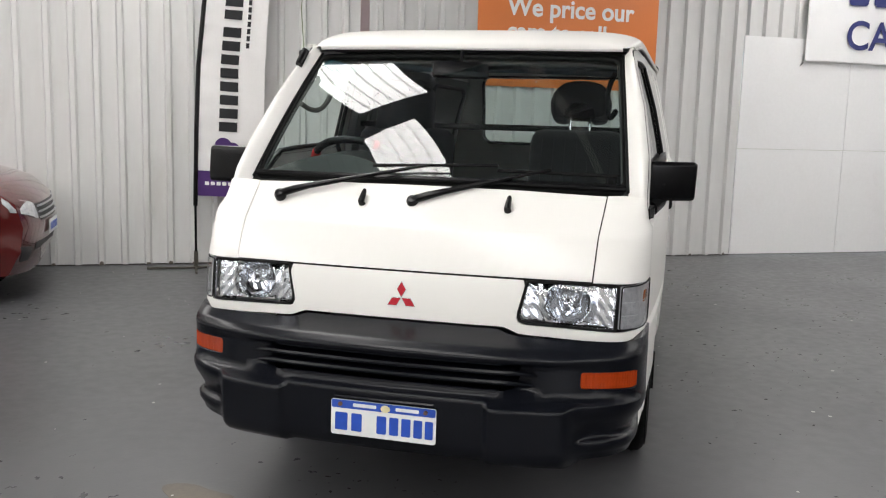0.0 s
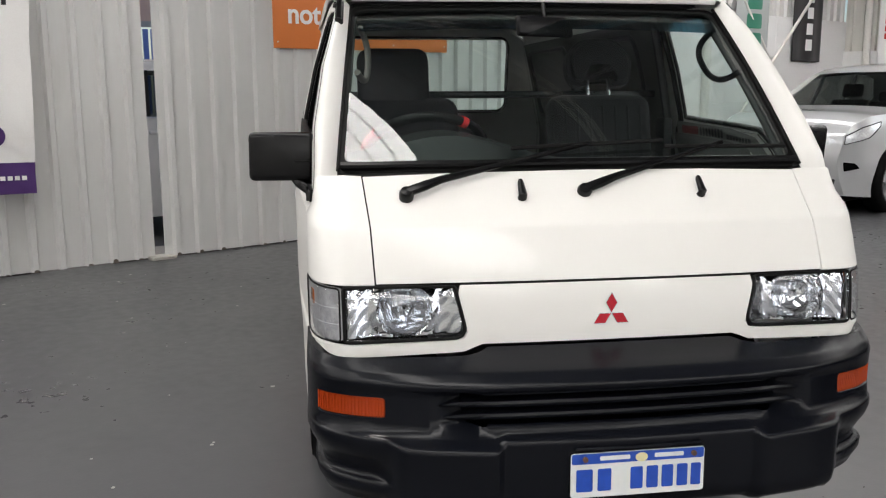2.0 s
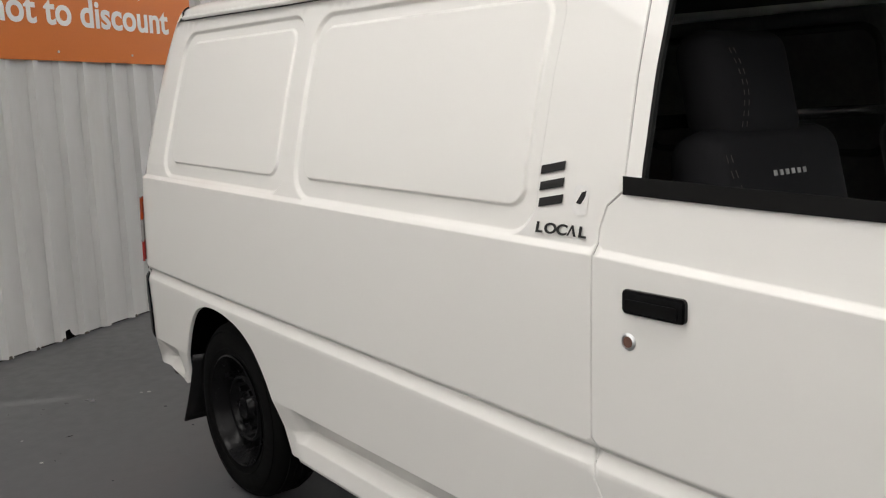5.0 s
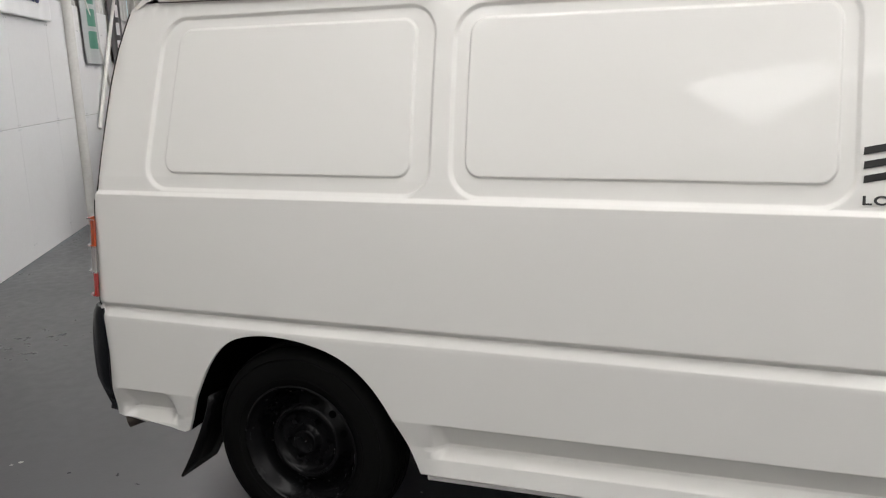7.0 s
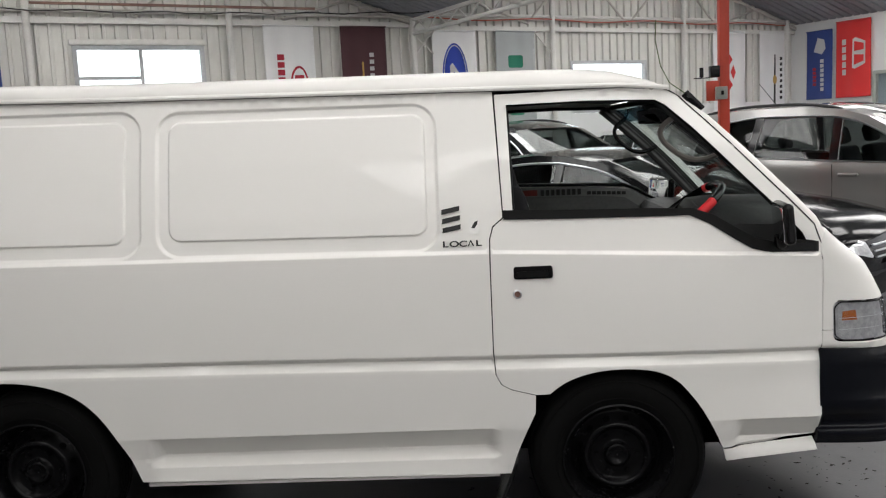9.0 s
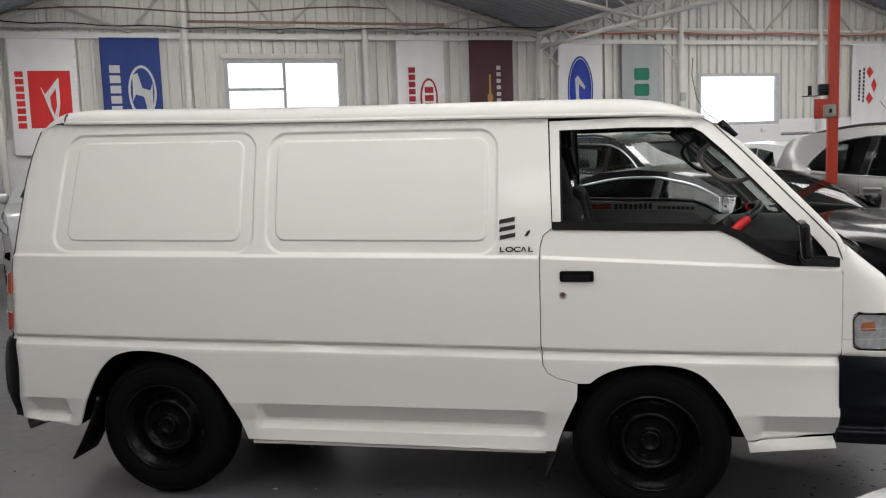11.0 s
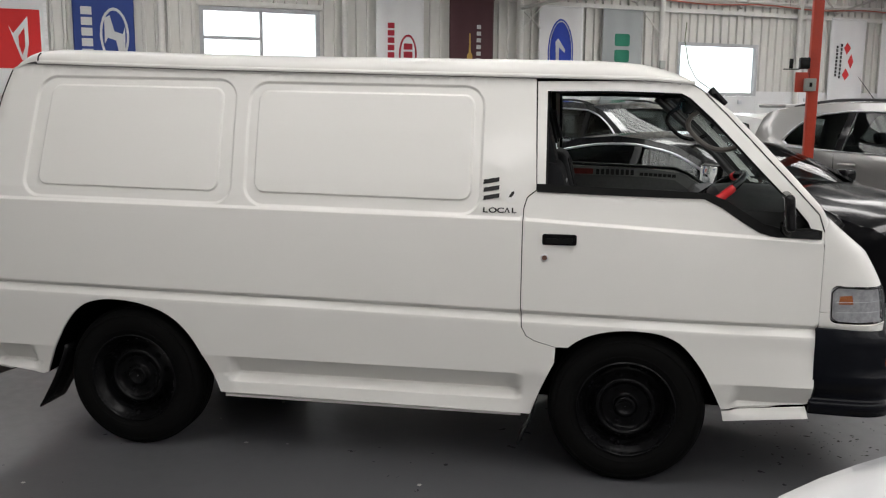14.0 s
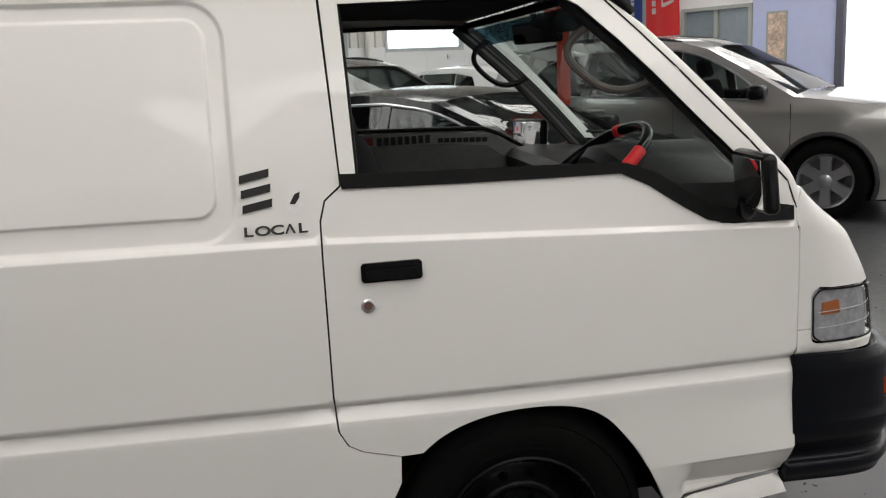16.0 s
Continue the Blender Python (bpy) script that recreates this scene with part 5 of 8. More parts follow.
# A-pillars
door_front = table([(z, y) for y, z in DOOR_TOP[::-1]])
for sg in (-1, 1):
    bm = bmesh.new()
    rows, trim_rows = [], []
    for k in range(25):
        t = k / 24
        v = -0.09 + 1.12 * t
        p0 = Vector(screen_fn(sg * 1.0, min(v, 1)))
        ze = 1.058 + (1.684 - 1.058) * t
        ye = door_front(ze) - 0.002
        p2 = Vector((sg * (hw(ye, ze) - 0.0005), ye, ze + 0.001))
        k2 = ease((1.0 - t) / 0.22) * (0.4 + 0.6 * ease(t / 0.12))
        c = (p0 + p2) / 2 + Vector((sg * (0.016 + 0.008 * k2), -0.024 - 0.054 * k2, 0.016 + 0.012 * k2))
        row = []
        for j in range(9):
            q = j / 8
            row.append(bm.verts.new(p0 * (1 - q) ** 2 + c * (2 * q * (1 - q)) + p2 * q * q))
        row.append(bm.verts.new(p2 + Vector((-sg * 0.004, 0.008, -0.002))))
        row.append(bm.verts.new(p2 + Vector((-sg * 0.022, 0.040, -0.012))))
        rows.append(row)
        trim_rows.append([q.co.copy() for q in row])
    for A, C in zip(rows, rows[1:]):
        for j in range(10):
            bm.faces.new((A[j], A[j + 1], C[j + 1], C[j]))
    bmesh.ops.recalc_face_normals(bm, faces=bm.faces[:])
    part("pillar", bm, van_white, VAN, "white windscreen pillar", sharp=60)
    if sg > 0:
        bm = bmesh.new()
        lin = [[bm.verts.new(p + Vector((-0.008, 0.018, -0.012))) for p in row[3:]] for row in trim_rows[2:-2]]
        for A, C in zip(lin, lin[1:]):
            for j in range(len(A) - 1):
                bm.faces.new((A[j], A[j + 1], C[j + 1], C[j]))
        part("pillar_lining", bm, trim_grey, VAN)
    bm = bmesh.new()
    tube(bm, [Vector(screen_fn(sg * 1.0, v)) + Vector((0, -0.003, 0.002)) for v in np.linspace(0.0, 1.0, 20)], 0.006, 6)
    part("pillar_seal", bm, seal_black, VAN)

# ---- roof: rows across, from gutter to gutter


def roof_h(y):
    h = 0.072
    if y < 0.25:
        h *= max(0.0, 1 - ((0.25 - y) / 0.475) ** 2.3) ** 0.5
    # the brow stands a little over the roof behind it
    h += 0.007 * ease((y + 0.225) / 0.40) * (1 - ease((y - 0.2) / 1.6))
    if y > 2.60:
        h *= math.sqrt(max(0.0, 1 - ((y - 2.60) / 0.262) ** 2)) * 0.9 + 0.1
    return h


bm = bmesh.new()
rows = []
ys = [0.25 - 0.475 * math.cos(radians(7.5 * k)) for k in range(13)] + list(np.linspace(0.4, 2.5, 22)) + [2.6, 2.67, 2.735]
for y in ys:
    g = gutter(y) + 0.012
    fw = 1.0 if y > 0.0 else 1 - 0.05 * (y / 0.225) ** 2
    w = (hw(y, gutter(y)) + 0.012) * fw
    h = roof_h(y)
    row = []
    for k in range(41):
        th = math.pi * k / 40
        cx, sz = math.cos(th), math.sin(th)
        x = w * math.copysign(abs(cx) ** 0.42, cx)
        z = g + h * abs(sz) ** 0.62
        row.append(bm.verts.new((x, y + (0.0 if y > 0 else 0.028 * (x / w) ** 2 - 0.022 * (1 - (x / w) ** 2) * 0), z)))
    rows.append(row)
for A, C in zip(rows, rows[1:]):
    for j in range(40):
        bm.faces.new((A[j], A[j + 1], C[j + 1], C[j]))
bmesh.ops.recalc_face_normals(bm, faces=bm.faces[:])
part("roof", bm, van_white, VAN, "white steel roof with rolled gutters", sharp=180)
# gutters
for sg in (-1, 1):
    bm = bmesh.new()
    tube(bm, [(sg * (hw(y, gutter(y)) + 0.014), y, gutter(y) + 0.010) for y in np.linspace(-0.20, 2.72, 50)], 0.0085, 8)
    part("gutter", bm, van_white, VAN)
    bm = bmesh.new()
    tube(bm, [(sg * (hw(y, gutter(y)) - 0.002), y, gutter(y) + 0.002) for y in np.linspace(-0.20, 2.74, 50)], 0.0036, 6)
    part("gutter_seam", bm, trim_grey, VAN)
bm = bmesh.new()
tube(bm, [(x, -0.214 + 0.028 * (x / 0.68) ** 2, 1.664 + 0.006) for x in np.linspace(-0.63, 0.63, 24)], 0.009, 8)
part("roof_lip", bm, van_white, VAN)

# ---- tailgate and rear bumper


def rear_fn(x, z):
    w = max(0.2, hw(rear_y(min(z, 1.70)) - 0.033, min(z, 1.70)))
    q = min(1.0, abs(x) / w)
    return (x, rear_y(z) - 0.003 - 0.030 * q ** 10 + 0.004 * (1 - q * q) - max(0.0, z - 1.68) * 0.9, z)


gate = [(hw(rear_y(z) - 0.033, z) - 0.004, z) for z in (0.60, 0.80, 1.0, 1.15, 1.30, 1.45, 1.60, 1.70)] + [(0.58, 1.755), (0.3, 1.775)]
gate = [(-x, z) for x, z in gate] + gate[::-1]
rwin = rounded(-0.585, 0.585, 1.215, 1.712, 0.07)
tailgate = skin("tailgate", gate, rear_fn, van_white, VAN, holes=[rwin], step=0.08, edge=0.05, label="white tailgate with a wide window", flip=True)
skin("rear_window", rwin, rear_fn, rear_glass, tailgate, step=0.15, edge=0.06, thick=0, flip=True, lift=-0.008).visible_shadow = False
bm = bmesh.new()
tube(bm, [Vector(rear_fn(x, z)) for x, z in dense(rwin, 0.05)], 0.012, 6, closed=True)
part("window_seal", bm, seal_black, tailgate)
bm = bmesh.new()
tube(bm, [Vector(rear_fn(x, 1.24)) + Vector((0, 0.03, 0)) for x in (0.02, 0.0)] + [Vector(rear_fn(-0.30, 1.36)) + Vector((0, 0.03, 0))], 0.007, 6)
box(bm, -0.03, 0.07, 2.98, 3.02, 1.19, 1.26, bevel=0.008)
part("rear_wiper", bm, black_plastic, tailgate)
for sg in (-1, 1):
    part("tailgate_seam", tube(bmesh.new(), [(sg * (hw(rear_y(z) - 0.036, z) - 0.008), rear_y(z) - 0.034, z) for z in np.linspace(0.62, 1.72, 30)], 0.007, 6), seal_black, VAN)


def roof_tail(k, j):
    """Cap between the roof's end and the tailgate top."""
    y = 2.715 + 0.150 * k / 8
    g = gutter(y) + 0.012 - 0.060 * (k / 8) ** 2
    w = hw(2.72, 1.70) + 0.006 - 0.018 * (k / 8)
    h = roof_h(2.715) * (1 - 0.55 * (k / 8) ** 2)
    th = math.pi * j / 30
    cx, sz = math.cos(th), math.sin(th)
    return (w * math.copysign(abs(cx) ** 0.42, cx), y, g + h * abs(sz) ** 0.62)


bm = bmesh.new()
g = [[bm.verts.new(roof_tail(k, j)) for j in range(31)] for k in range(9)]
for A, C in zip(g, g[1:]):
    for j in range(30):
        bm.faces.new((A[j], A[j + 1], C[j + 1], C[j]))
bmesh.ops.recalc_face_normals(bm, faces=bm.faces[:])
part("roof_end", bm, van_white, VAN, sharp=75)
for rng in (range(0, 5), range(26, 31)):
    part("roof_joint", tube(bmesh.new(), [Vector(roof_tail(0, j)) for j in rng], 0.0036, 5), seal_black, VAN)


def rbump_fn(s, z):
    a, sg = abs(s), 1 if s >= 0 else -1
    d = 0.075 * math.sin(math.pi * min(1, max(0, (z - 0.28) / 0.50))) ** 0.5 if 0.28 < z < 0.78 else 0
    if a < 0.76:
        return (s, 3.028 + d, z)
    t = min(1.0, (a - 0.76) / 0.14)
    th = t * math.pi / 2
    return (sg * (0.76 + (hw(2.9, z) + 0.004 - 0.76) * math.sin(th)), 3.028 + d - (0.040 + d) * (1 - math.cos(th)), z)


RB = [(-0.90, 0.745), (0.90, 0.745), (0.90, 0.58), (0.88, 0.352), (0.5, 0.33), (-0.5, 0.33), (-0.88, 0.352), (-0.90, 0.58)]
skin("rear_bumper", RB, rbump_fn, bumper_black, VAN, step=0.06, edge=0.03, flip=True, label="charcoal plastic rear bumper")

# ---- wheels


def wheel(y, sign):
    w = empty("wheel", Matrix.Translation((sign * 0.705, y, 0.317)) @ Matrix.Diagonal((1, 1.042, 1.042, 1)) @ Matrix.Rotation(0 if sign < 0 else math.pi, 4, "Z"))
    w.parent = VAN
    bm = bmesh.new()
    lathe(bm, [(0.185, 0.085), (0.190, -0.085), (0.210, -0.098), (0.245, -0.104), (0.272, -0.100), (0.296, -0.088), (0.308, -0.074), (0.312, -0.05), (0.313, 0.05), (0.306, 0.075), (0.27, 0.095), (0.2, 0.09)], "x", 72, caps=False)
    part("tyre", bm, tyre_rubber, w, "black ribbed tyre", sharp=50)
    bm = bmesh.new()
    for gx in (-0.045, -0.015, 0.015, 0.045):
        ring(bm, (gx, 0, 0), "x", 0.3145, 0.0028, 60, 5)
    part("tread", bm, tyre_rubber, w)
    bm = bmesh.new()
    for r in (0.222, 0.262, 0.283):
        ring(bm, (-0.1005 if r < 0.26 else -0.098, 0, 0), "x", r, 0.0022, 60, 5)
    part("sidewall_rib", bm, tyre_rubber, w)
    rim = bmesh.new()
    lathe(rim, [(0.197, -0.092), (0.200, -0.099), (0.194, -0.102), (0.189, -0.096), (0.186, -0.083), (0.180, -0.079), (0.176, -0.066), (0.171, -0.062), (0.166, -0.040), (0.158, -0.022), (0.147, -0.024), (0.122, -0.058),
                (0.115, -0.066), (0.108, -0.066), (0.102, -0.058), (0.096, -0.044), (0.088, -0.040), (0.054, -0.040), (0.046, -0.044), (0.041, -0.062), (0.037, -0.067), (0.030, -0.066), (0.026, -0.060), (0.002, -0.060)], "x", 60, caps=False)
    part("rim", rim, rim_black, w, "black pressed steel rim", sharp=60)
    # near-black plugs on the rim paint the shade of its open vents
    for k in range(12):
        a = 2 * math.pi * (k + 0.5) / 12
        p = Vector((-0.0440, 0.1345 * math.cos(a), 0.1345 * math.sin(a)))
        d = Vector((-0.60, 0.80 * math.cos(a), 0.80 * math.sin(a))).normalized()
        part("rim_hole", rod(bmesh.new(), p - d * 0.006, p + d * 0.001, 0.0125, 14), dark_void, w)
    for k in range(6):
        a = 2 * math.pi * k / 6
        part("wheel_nut", rod(bmesh.new(), (-0.039, 0.072 * math.cos(a), 0.072 * math.sin(a)), (-0.060, 0.072 * math.cos(a), 0.072 * math.sin(a)), 0.0105, 6, r2=0.009), rim_black, w)


for yy in (0.026, 2.262):
    for sg in (-1, 1):
        wheel(yy, sg)

# ---- door mirrors
for sg in (-1, 1):
    my = -0.555 if sg < 0 else -0.470
    m = Matrix.Translation((sg * (0.862 if sg < 0 else 0.843), my, 1.182)) @ Matrix.Rotation(radians(-6 if sg < 0 else 27), 4, "Z") @ Matrix.Rotation(radians(-5 if sg < 0 else 4), 4, "X")
    bm = box(bmesh.new(), -0.096, 0.096, -0.022, 0.016, -0.071, 0.071, bevel=0.016, seg=4, m=m)
    mirror = part("mirror", bm, black_plastic, VAN, "black plastic door mirror", sharp=60)
    part("mirror_glass", box(bmesh.new(), -0.082, 0.082, 0.0155, 0.0180, -0.058, 0.058, bevel=0.001, m=m), MATS.get("mirror_silver") or mat("mirror_silver", 0.85, rough=0.02, metal=1.0, var=0.0, rough_var=0), mirror)
    bm = bmesh.new()
    tube(bm, [Vector((sg * 0.822, my, 1.130)), Vector((sg * 0.812, my - 0.008, 1.106)), Vector((sg * 0.785, -0.57, 1.090))], [0.020, 0.022, 0.026], 10, flat=0.7)
    part("mirror_arm", bm, black_plastic, mirror)
    bm = prism(bmesh.new(), [(-0.695, 1.066), (-0.50, 1.072), (-0.52, 1.090), (-0.61, 1.099), (-0.690, 1.097)], 0.02, Matrix(((0, 0, sg, sg * 0.775), (1, 0, 0, 0), (0, 1, 0, 0), (0, 0, 0, 1))))
    part("mirror_base", bm, black_plastic, mirror)
    bm = bmesh.new()
    box(bm, sg * 0.80 - 0.025, sg * 0.80 + 0.025, my - 0.0375, my - 0.034, 1.168, 1.172)
    part("mirror_groove", bm, seal_black, mirror)

# ---- wipers and washers
for px, u0, u1 in ((-0.524, -0.30, 0.36), (-0.024, 0.36, 0.95)):
    p = Vector((px, -0.822, 1.083))
    w = part("wiper", lathe(bmesh.new(), [(0.020, 0.0), (0.021, 0.022), (0.016, 0.032), (0.0, 0.034)], "z", 16), black_plastic, VAN, "black windscreen wiper")
    w.matrix_basis = Matrix.Translation(p) @ Matrix.Rotation(radians(42), 4, "X")
    elbow = p + Vector((0.10, -0.012 + 0.03, 0.048))
    tip = Vector(screen_fn((u0 + u1) / 2 * 0.96, 0.10)) + Vector((0, -0.028, 0.014))
    inv = w.matrix_basis.inverted()
    bm = tube(bmesh.new(), [inv @ q for q in (p + Vector((0, -0.012, 0.018)), p + Vector((0.05, -0.006, 0.034)), elbow, elbow.lerp(tip, 0.5), tip)], [0.014, 0.014, 0.011, 0.007, 0.006], 8)
    part("wiper_arm", bm, black_plastic, w)
    bm = tube(bmesh.new(), [inv @ (Vector(screen_fn(u0 + (u1 - u0) * k / 10, 0.085 + 0.03 * k / 10 * (px < -0.3))) + Vector((0, -0.016, 0.010))) for k in range(11)], 0.006, 6, flat=0.7)
    part("wiper_blade", bm, seal_black, w)
for px in (-0.205, 0.316):
    bm = bmesh.new()
    s0 = Vector(front_fn(px, 1.078))
    tube(bm, [s0 + Vector((0, 0.006, -0.004)), s0 + Vector((0, -0.012, 0.012)), s0 + Vector((0, 0.02, 0.042)), s0 + Vector((0, 0.026, 0.050))], [0.013, 0.012, 0.009, 0.006], 10)
    part("washer_jet", bm, black_plastic, VAN, "black washer jet")

# antenna clamp and cable on the pillar
bm = bmesh.new()
tube(bm, [(-0.672, -0.262, 1.652), (-0.675, -0.290, 1.622), (-0.678, -0.322, 1.588)], 0.017, 10, flat=0.7)
rod(bm, (-0.672, -0.275, 1.638), (-0.694, -0.275, 1.642), 0.010, 10)
part("aerial_clamp", bm, black_plastic, VAN, "black aerial mount on the pillar")
bm = tube(bmesh.new(), [(-0.68, -0.265, 1.648), (-0.71, -0.20, 1.69), (-0.73, -0.165, 1.75), (-0.745, -0.145, 1.84), (-0.735, -0.15, 1.91)], 0.0022, 5)
part("aerial_wire", bm, mat("green_wire", (0.10, 0.13, 0.06), rough=0.5), VAN, "thin bent aerial wire")

# stickers on the driver's side
def side_print(name, y, z, mt, body=None, size=0.03, outline=None, tilt=0.0, parent=VAN):
    x = -hw(y, z) - (0.0050 if body or name == "letter_bar" else 0.0022)
    lean = (hw(y, z + 0.02) - hw(y, z - 0.02)) / 0.04
    up = Vector((-lean, 0, 1)).normalized()
    X = Vector((0, -1, 0))
    m = Matrix((( X.x, up.x, -1, x), (X.y, up.y, 0, y), (X.z, up.z, 0, z), (0, 0, 0, 1))) @ Matrix.Rotation(tilt, 4, "Z")
    if body:
        return text_mesh(name, body, size, m, mt, parent, extrude=0.0004, stretch=1.45, bold=0.0009)
    return part(name, prism(bmesh.new(), outline, 0.0003 if "backing" in name else 0.0012, m), mt, parent)


for body, yy in (("L", 0.6440), ("O", 0.6190), ("C", 0.5845)):
    side_print("letter", yy, 1.140, sticker_black, body, 0.0300)
for leg in ([(0.0, 0.0), (0.0046, 0.0), (0.0140, 0.0215), (0.0100, 0.0215)], [(0.0185, 0.0), (0.0240, 0.0), (0.0140, 0.0215), (0.0106, 0.0175)]):
    side_print("letter_bar", 0.5530, 1.140, sticker_black, outline=leg)
side_print("letter", 0.5240, 1.140, sticker_black, "L", 0.0300)
for k in range(3):
    side_print("sticker", 0.644 - 0.001 * k, 1.256 - 0.033 * k, sticker_black, outline=[(0.0, 0.0), (0.066, 0.010), (0.068, 0.028), (0.002, 0.018)], tilt=0.03)
side_print("sticker", 0.535, 1.207, sticker_black, outline=[(-0.003, -0.002), (0.009, -0.005), (0.021, 0.009), (0.024, 0.021), (0.012, 0.018)], tilt=0.1)
side_print("sticker_backing", 0.535, 1.190, mat("clear_film", (0.74, 0.735, 0.715), rough=0.22), outline=rounded(-0.012, 0.028, -0.008, 0.05, 0.012))

# ---- interior
bm = B(-0.41, 0.41, -0.80, 2.86, 0.56, 0.62)
for y0, y1 in ((0.45, 1.80),):
    for x0, x1 in ((-0.74, -0.412), (0.412, 0.74)):
        box(bm, x0, x1, y0, y1, 0.56, 0.62)
part("cab_floor", bm, lining_dark, VAN)
skin("cargo_lining", [(0.50, 0.72), (2.88, 0.72), (2.80, 1.66), (0.50, 1.66)], lambda y, z: (-hw(y, z) + 0.035, y, z), lining_dark, VAN, step=0.12, edge=0.1, thick=0, flip=False)
skin("cargo_lining", [(0.50, 0.72), (2.88, 0.72), (2.80, 1.66), (0.50, 1.66)], lambda y, z: (hw(y, z) - 0.035, y, z), lining_dark, VAN, step=0.12, edge=0.1, thick=0, flip=True)
for sg in (-1, 1):
    for y0, y1 in ((0.70, 1.64), (1.82, 2.66)):
        bm = bmesh.new()
        tube(bm, [(sg * (hw(y, z) - 0.045), y, z) for y, z in dense(rounded(y0, y1, 1.20, 1.60, 0.06), 0.06)], 0.014, 6, closed=True)
        part("cargo_rib", bm, trim_grey, VAN)
bm = bmesh.new()
rows = [[bm.verts.new(((hw(y, 1.68) - 0.02) * u, y, gutter(y) - 0.012 + 0.07 * (1 - u ** 4) * ease((y + 0.19) / 0.30))) for u in np.linspace(-1, 1, 13)] for y in np.linspace(-0.19, 2.84, 16)]
for A, C in zip(rows, rows[1:]):
    for j in range(12):
        bm.faces.new((A[j], A[j + 1], C[j + 1], C[j]))
part("headlining", bm, trim_grey, VAN)
# B-pillars inside and the bar behind the seats
for sg in (-1, 1):
    part("inner_pillar", skin_b := box(bmesh.new(), sg * 0.735 - 0.02, sg * 0.735 + 0.02, 0.42, 0.52, 0.62, 1.25, bevel=0.01), trim_grey, VAN)
    bm = tube(bmesh.new(), [(sg * 0.755, 0.47, 1.22), (sg * 0.712, 0.47, 1.45), (sg * 0.668, 0.47, 1.67)], 0.024, 8, flat=0.7)
    part("inner_pillar", bm, trim_grey, VAN)
    bm = tube(bmesh.new(), [Vector(screen_fn(sg * 0.985, v)) + (Vector((0, 0.012, -0.012)) if sg < 0 else Vector((0.004, 0.04, -0.02))) for v in np.linspace(0, 1, 12)], 0.012 if sg < 0 else 0.018, 8)
    part("inner_pillar", bm, trim_grey, VAN)
    if sg > 0:
        bm = tube(bmesh.new(), [Vector(screen_fn(0.985, v)) + Vector((0.004, 0.014, -0.014)) for v in np.linspace(0, 1, 12)], 0.013, 8)
        part("inner_pillar", bm, trim_grey, VAN)
    # grab handle on the pillar
    arc = np.linspace(0, math.pi, 19)
    q = [Vector(screen_fn(sg * 0.95, 0.70 - 0.15 * math.copysign(abs(math.cos(a)) ** 0.75, math.cos(a)))) for a in arc]
    off = [0.01 + 0.115 * max(0.0, math.sin(a)) ** 0.75 for a in arc]
    bm = tube(bmesh.new(), [p + Vector((-sg * o * 0.3, o * 0.85, -o * 0.45)) for p, o in zip(q, off)], 0.0105, 8)
    part("grab_handle", bm, mat("beige_handle", (0.11, 0.10, 0.09), rough=0.6) if sg < 0 else black_plastic, VAN, "moulded grab handle on the pillar")
bm = bmesh.new()
box(bm, -0.72, 0.72, 0.545, 0.575, 1.335, 1.365, bevel=0.006)
part("cargo_bar", bm, black_plastic, VAN, "black bar behind the seats")
# dashboard
bm = bmesh.new()
prof = [(-0.70, 1.125), (-0.60, 1.150), (-0.45, 1.158), (-0.36, 1.150), (-0.335, 1.12), (-0.345, 1.06), (-0.40, 0.92), (-0.44, 0.72), (-0.75, 0.70)]
rows = []
for u in np.linspace(-1, 1, 21):
    x = 0.72 * u
    hump = 0.092 * ease(1 - abs(x + 0.38) / 0.42)
    row = [bm.verts.new((x, y + 0.05 * (1 - u * u) * (i < 2) * -1 + 0.03 * ease(1 - abs(x + 0.40) / 0.28) * (2 <= i <= 5), z + hump * (1 <= i <= 4))) for i, (y, z) in enumerate(prof)]
    rows.append(row)
for A, C in zip(rows, rows[1:]):
    for j in range(len(prof)):
        bm.faces.new((A[j], A[(j + 1) % len(prof)], C[(j + 1) % len(prof)], C[j]))
bm.faces.new(rows[0])
bm.faces.new(rows[-1][::-1])
bmesh.ops.recalc_face_normals(bm, faces=bm.faces[:])
dash = part("dashboard", bm, dash_plastic, VAN, "dark grey moulded dashboard", sharp=35)
part("instrument_panel", B(-0.56, -0.24, -0.345, -0.318, 1.085, 1.175, bevel=0.01), black_plastic, dash)
part("glove_box", B(0.15, 0.62, -0.352, -0.335, 0.93, 1.06, bevel=0.012), dash_plastic, dash)
# steering wheel, laid back
c = Vector((-0.405, -0.30, 1.175))
ax = Vector((0, 0.60, 0.80))
u = Vector((1, 0, 0))
v = ax.cross(u).normalized()
R = 0.195
sw = part("steering_wheel", ring(bmesh.new(), c, ax, R, 0.016, 48, 10), black_plastic, VAN, "black steering wheel with a red grip section")
for a0, a1, mt in ((184, 214, red_grip), (-60, -54, red_grip)):
    bm = tube(bmesh.new(), [c + u * (R * math.cos(radians(a))) + v * (R * math.sin(radians(a))) for a in np.linspace(a0, a1, 14)], 0.0185, 10)
    part("grip", bm, mt, sw, "red padded grip")
bm = bmesh.new()
for a in (-160, -20, 90):
    rod(bm, c - ax * 0.03, c + u * (R * math.cos(radians(a))) + v * (R * math.sin(radians(a))), 0.013, 8)
rod(bm, c - ax * 0.055, c - ax * 0.01, 0.065, 20)
rod(bm, c - ax * 0.30, c - ax * 0.04, 0.03, 12)
part("hub", bm, black_plastic, sw)


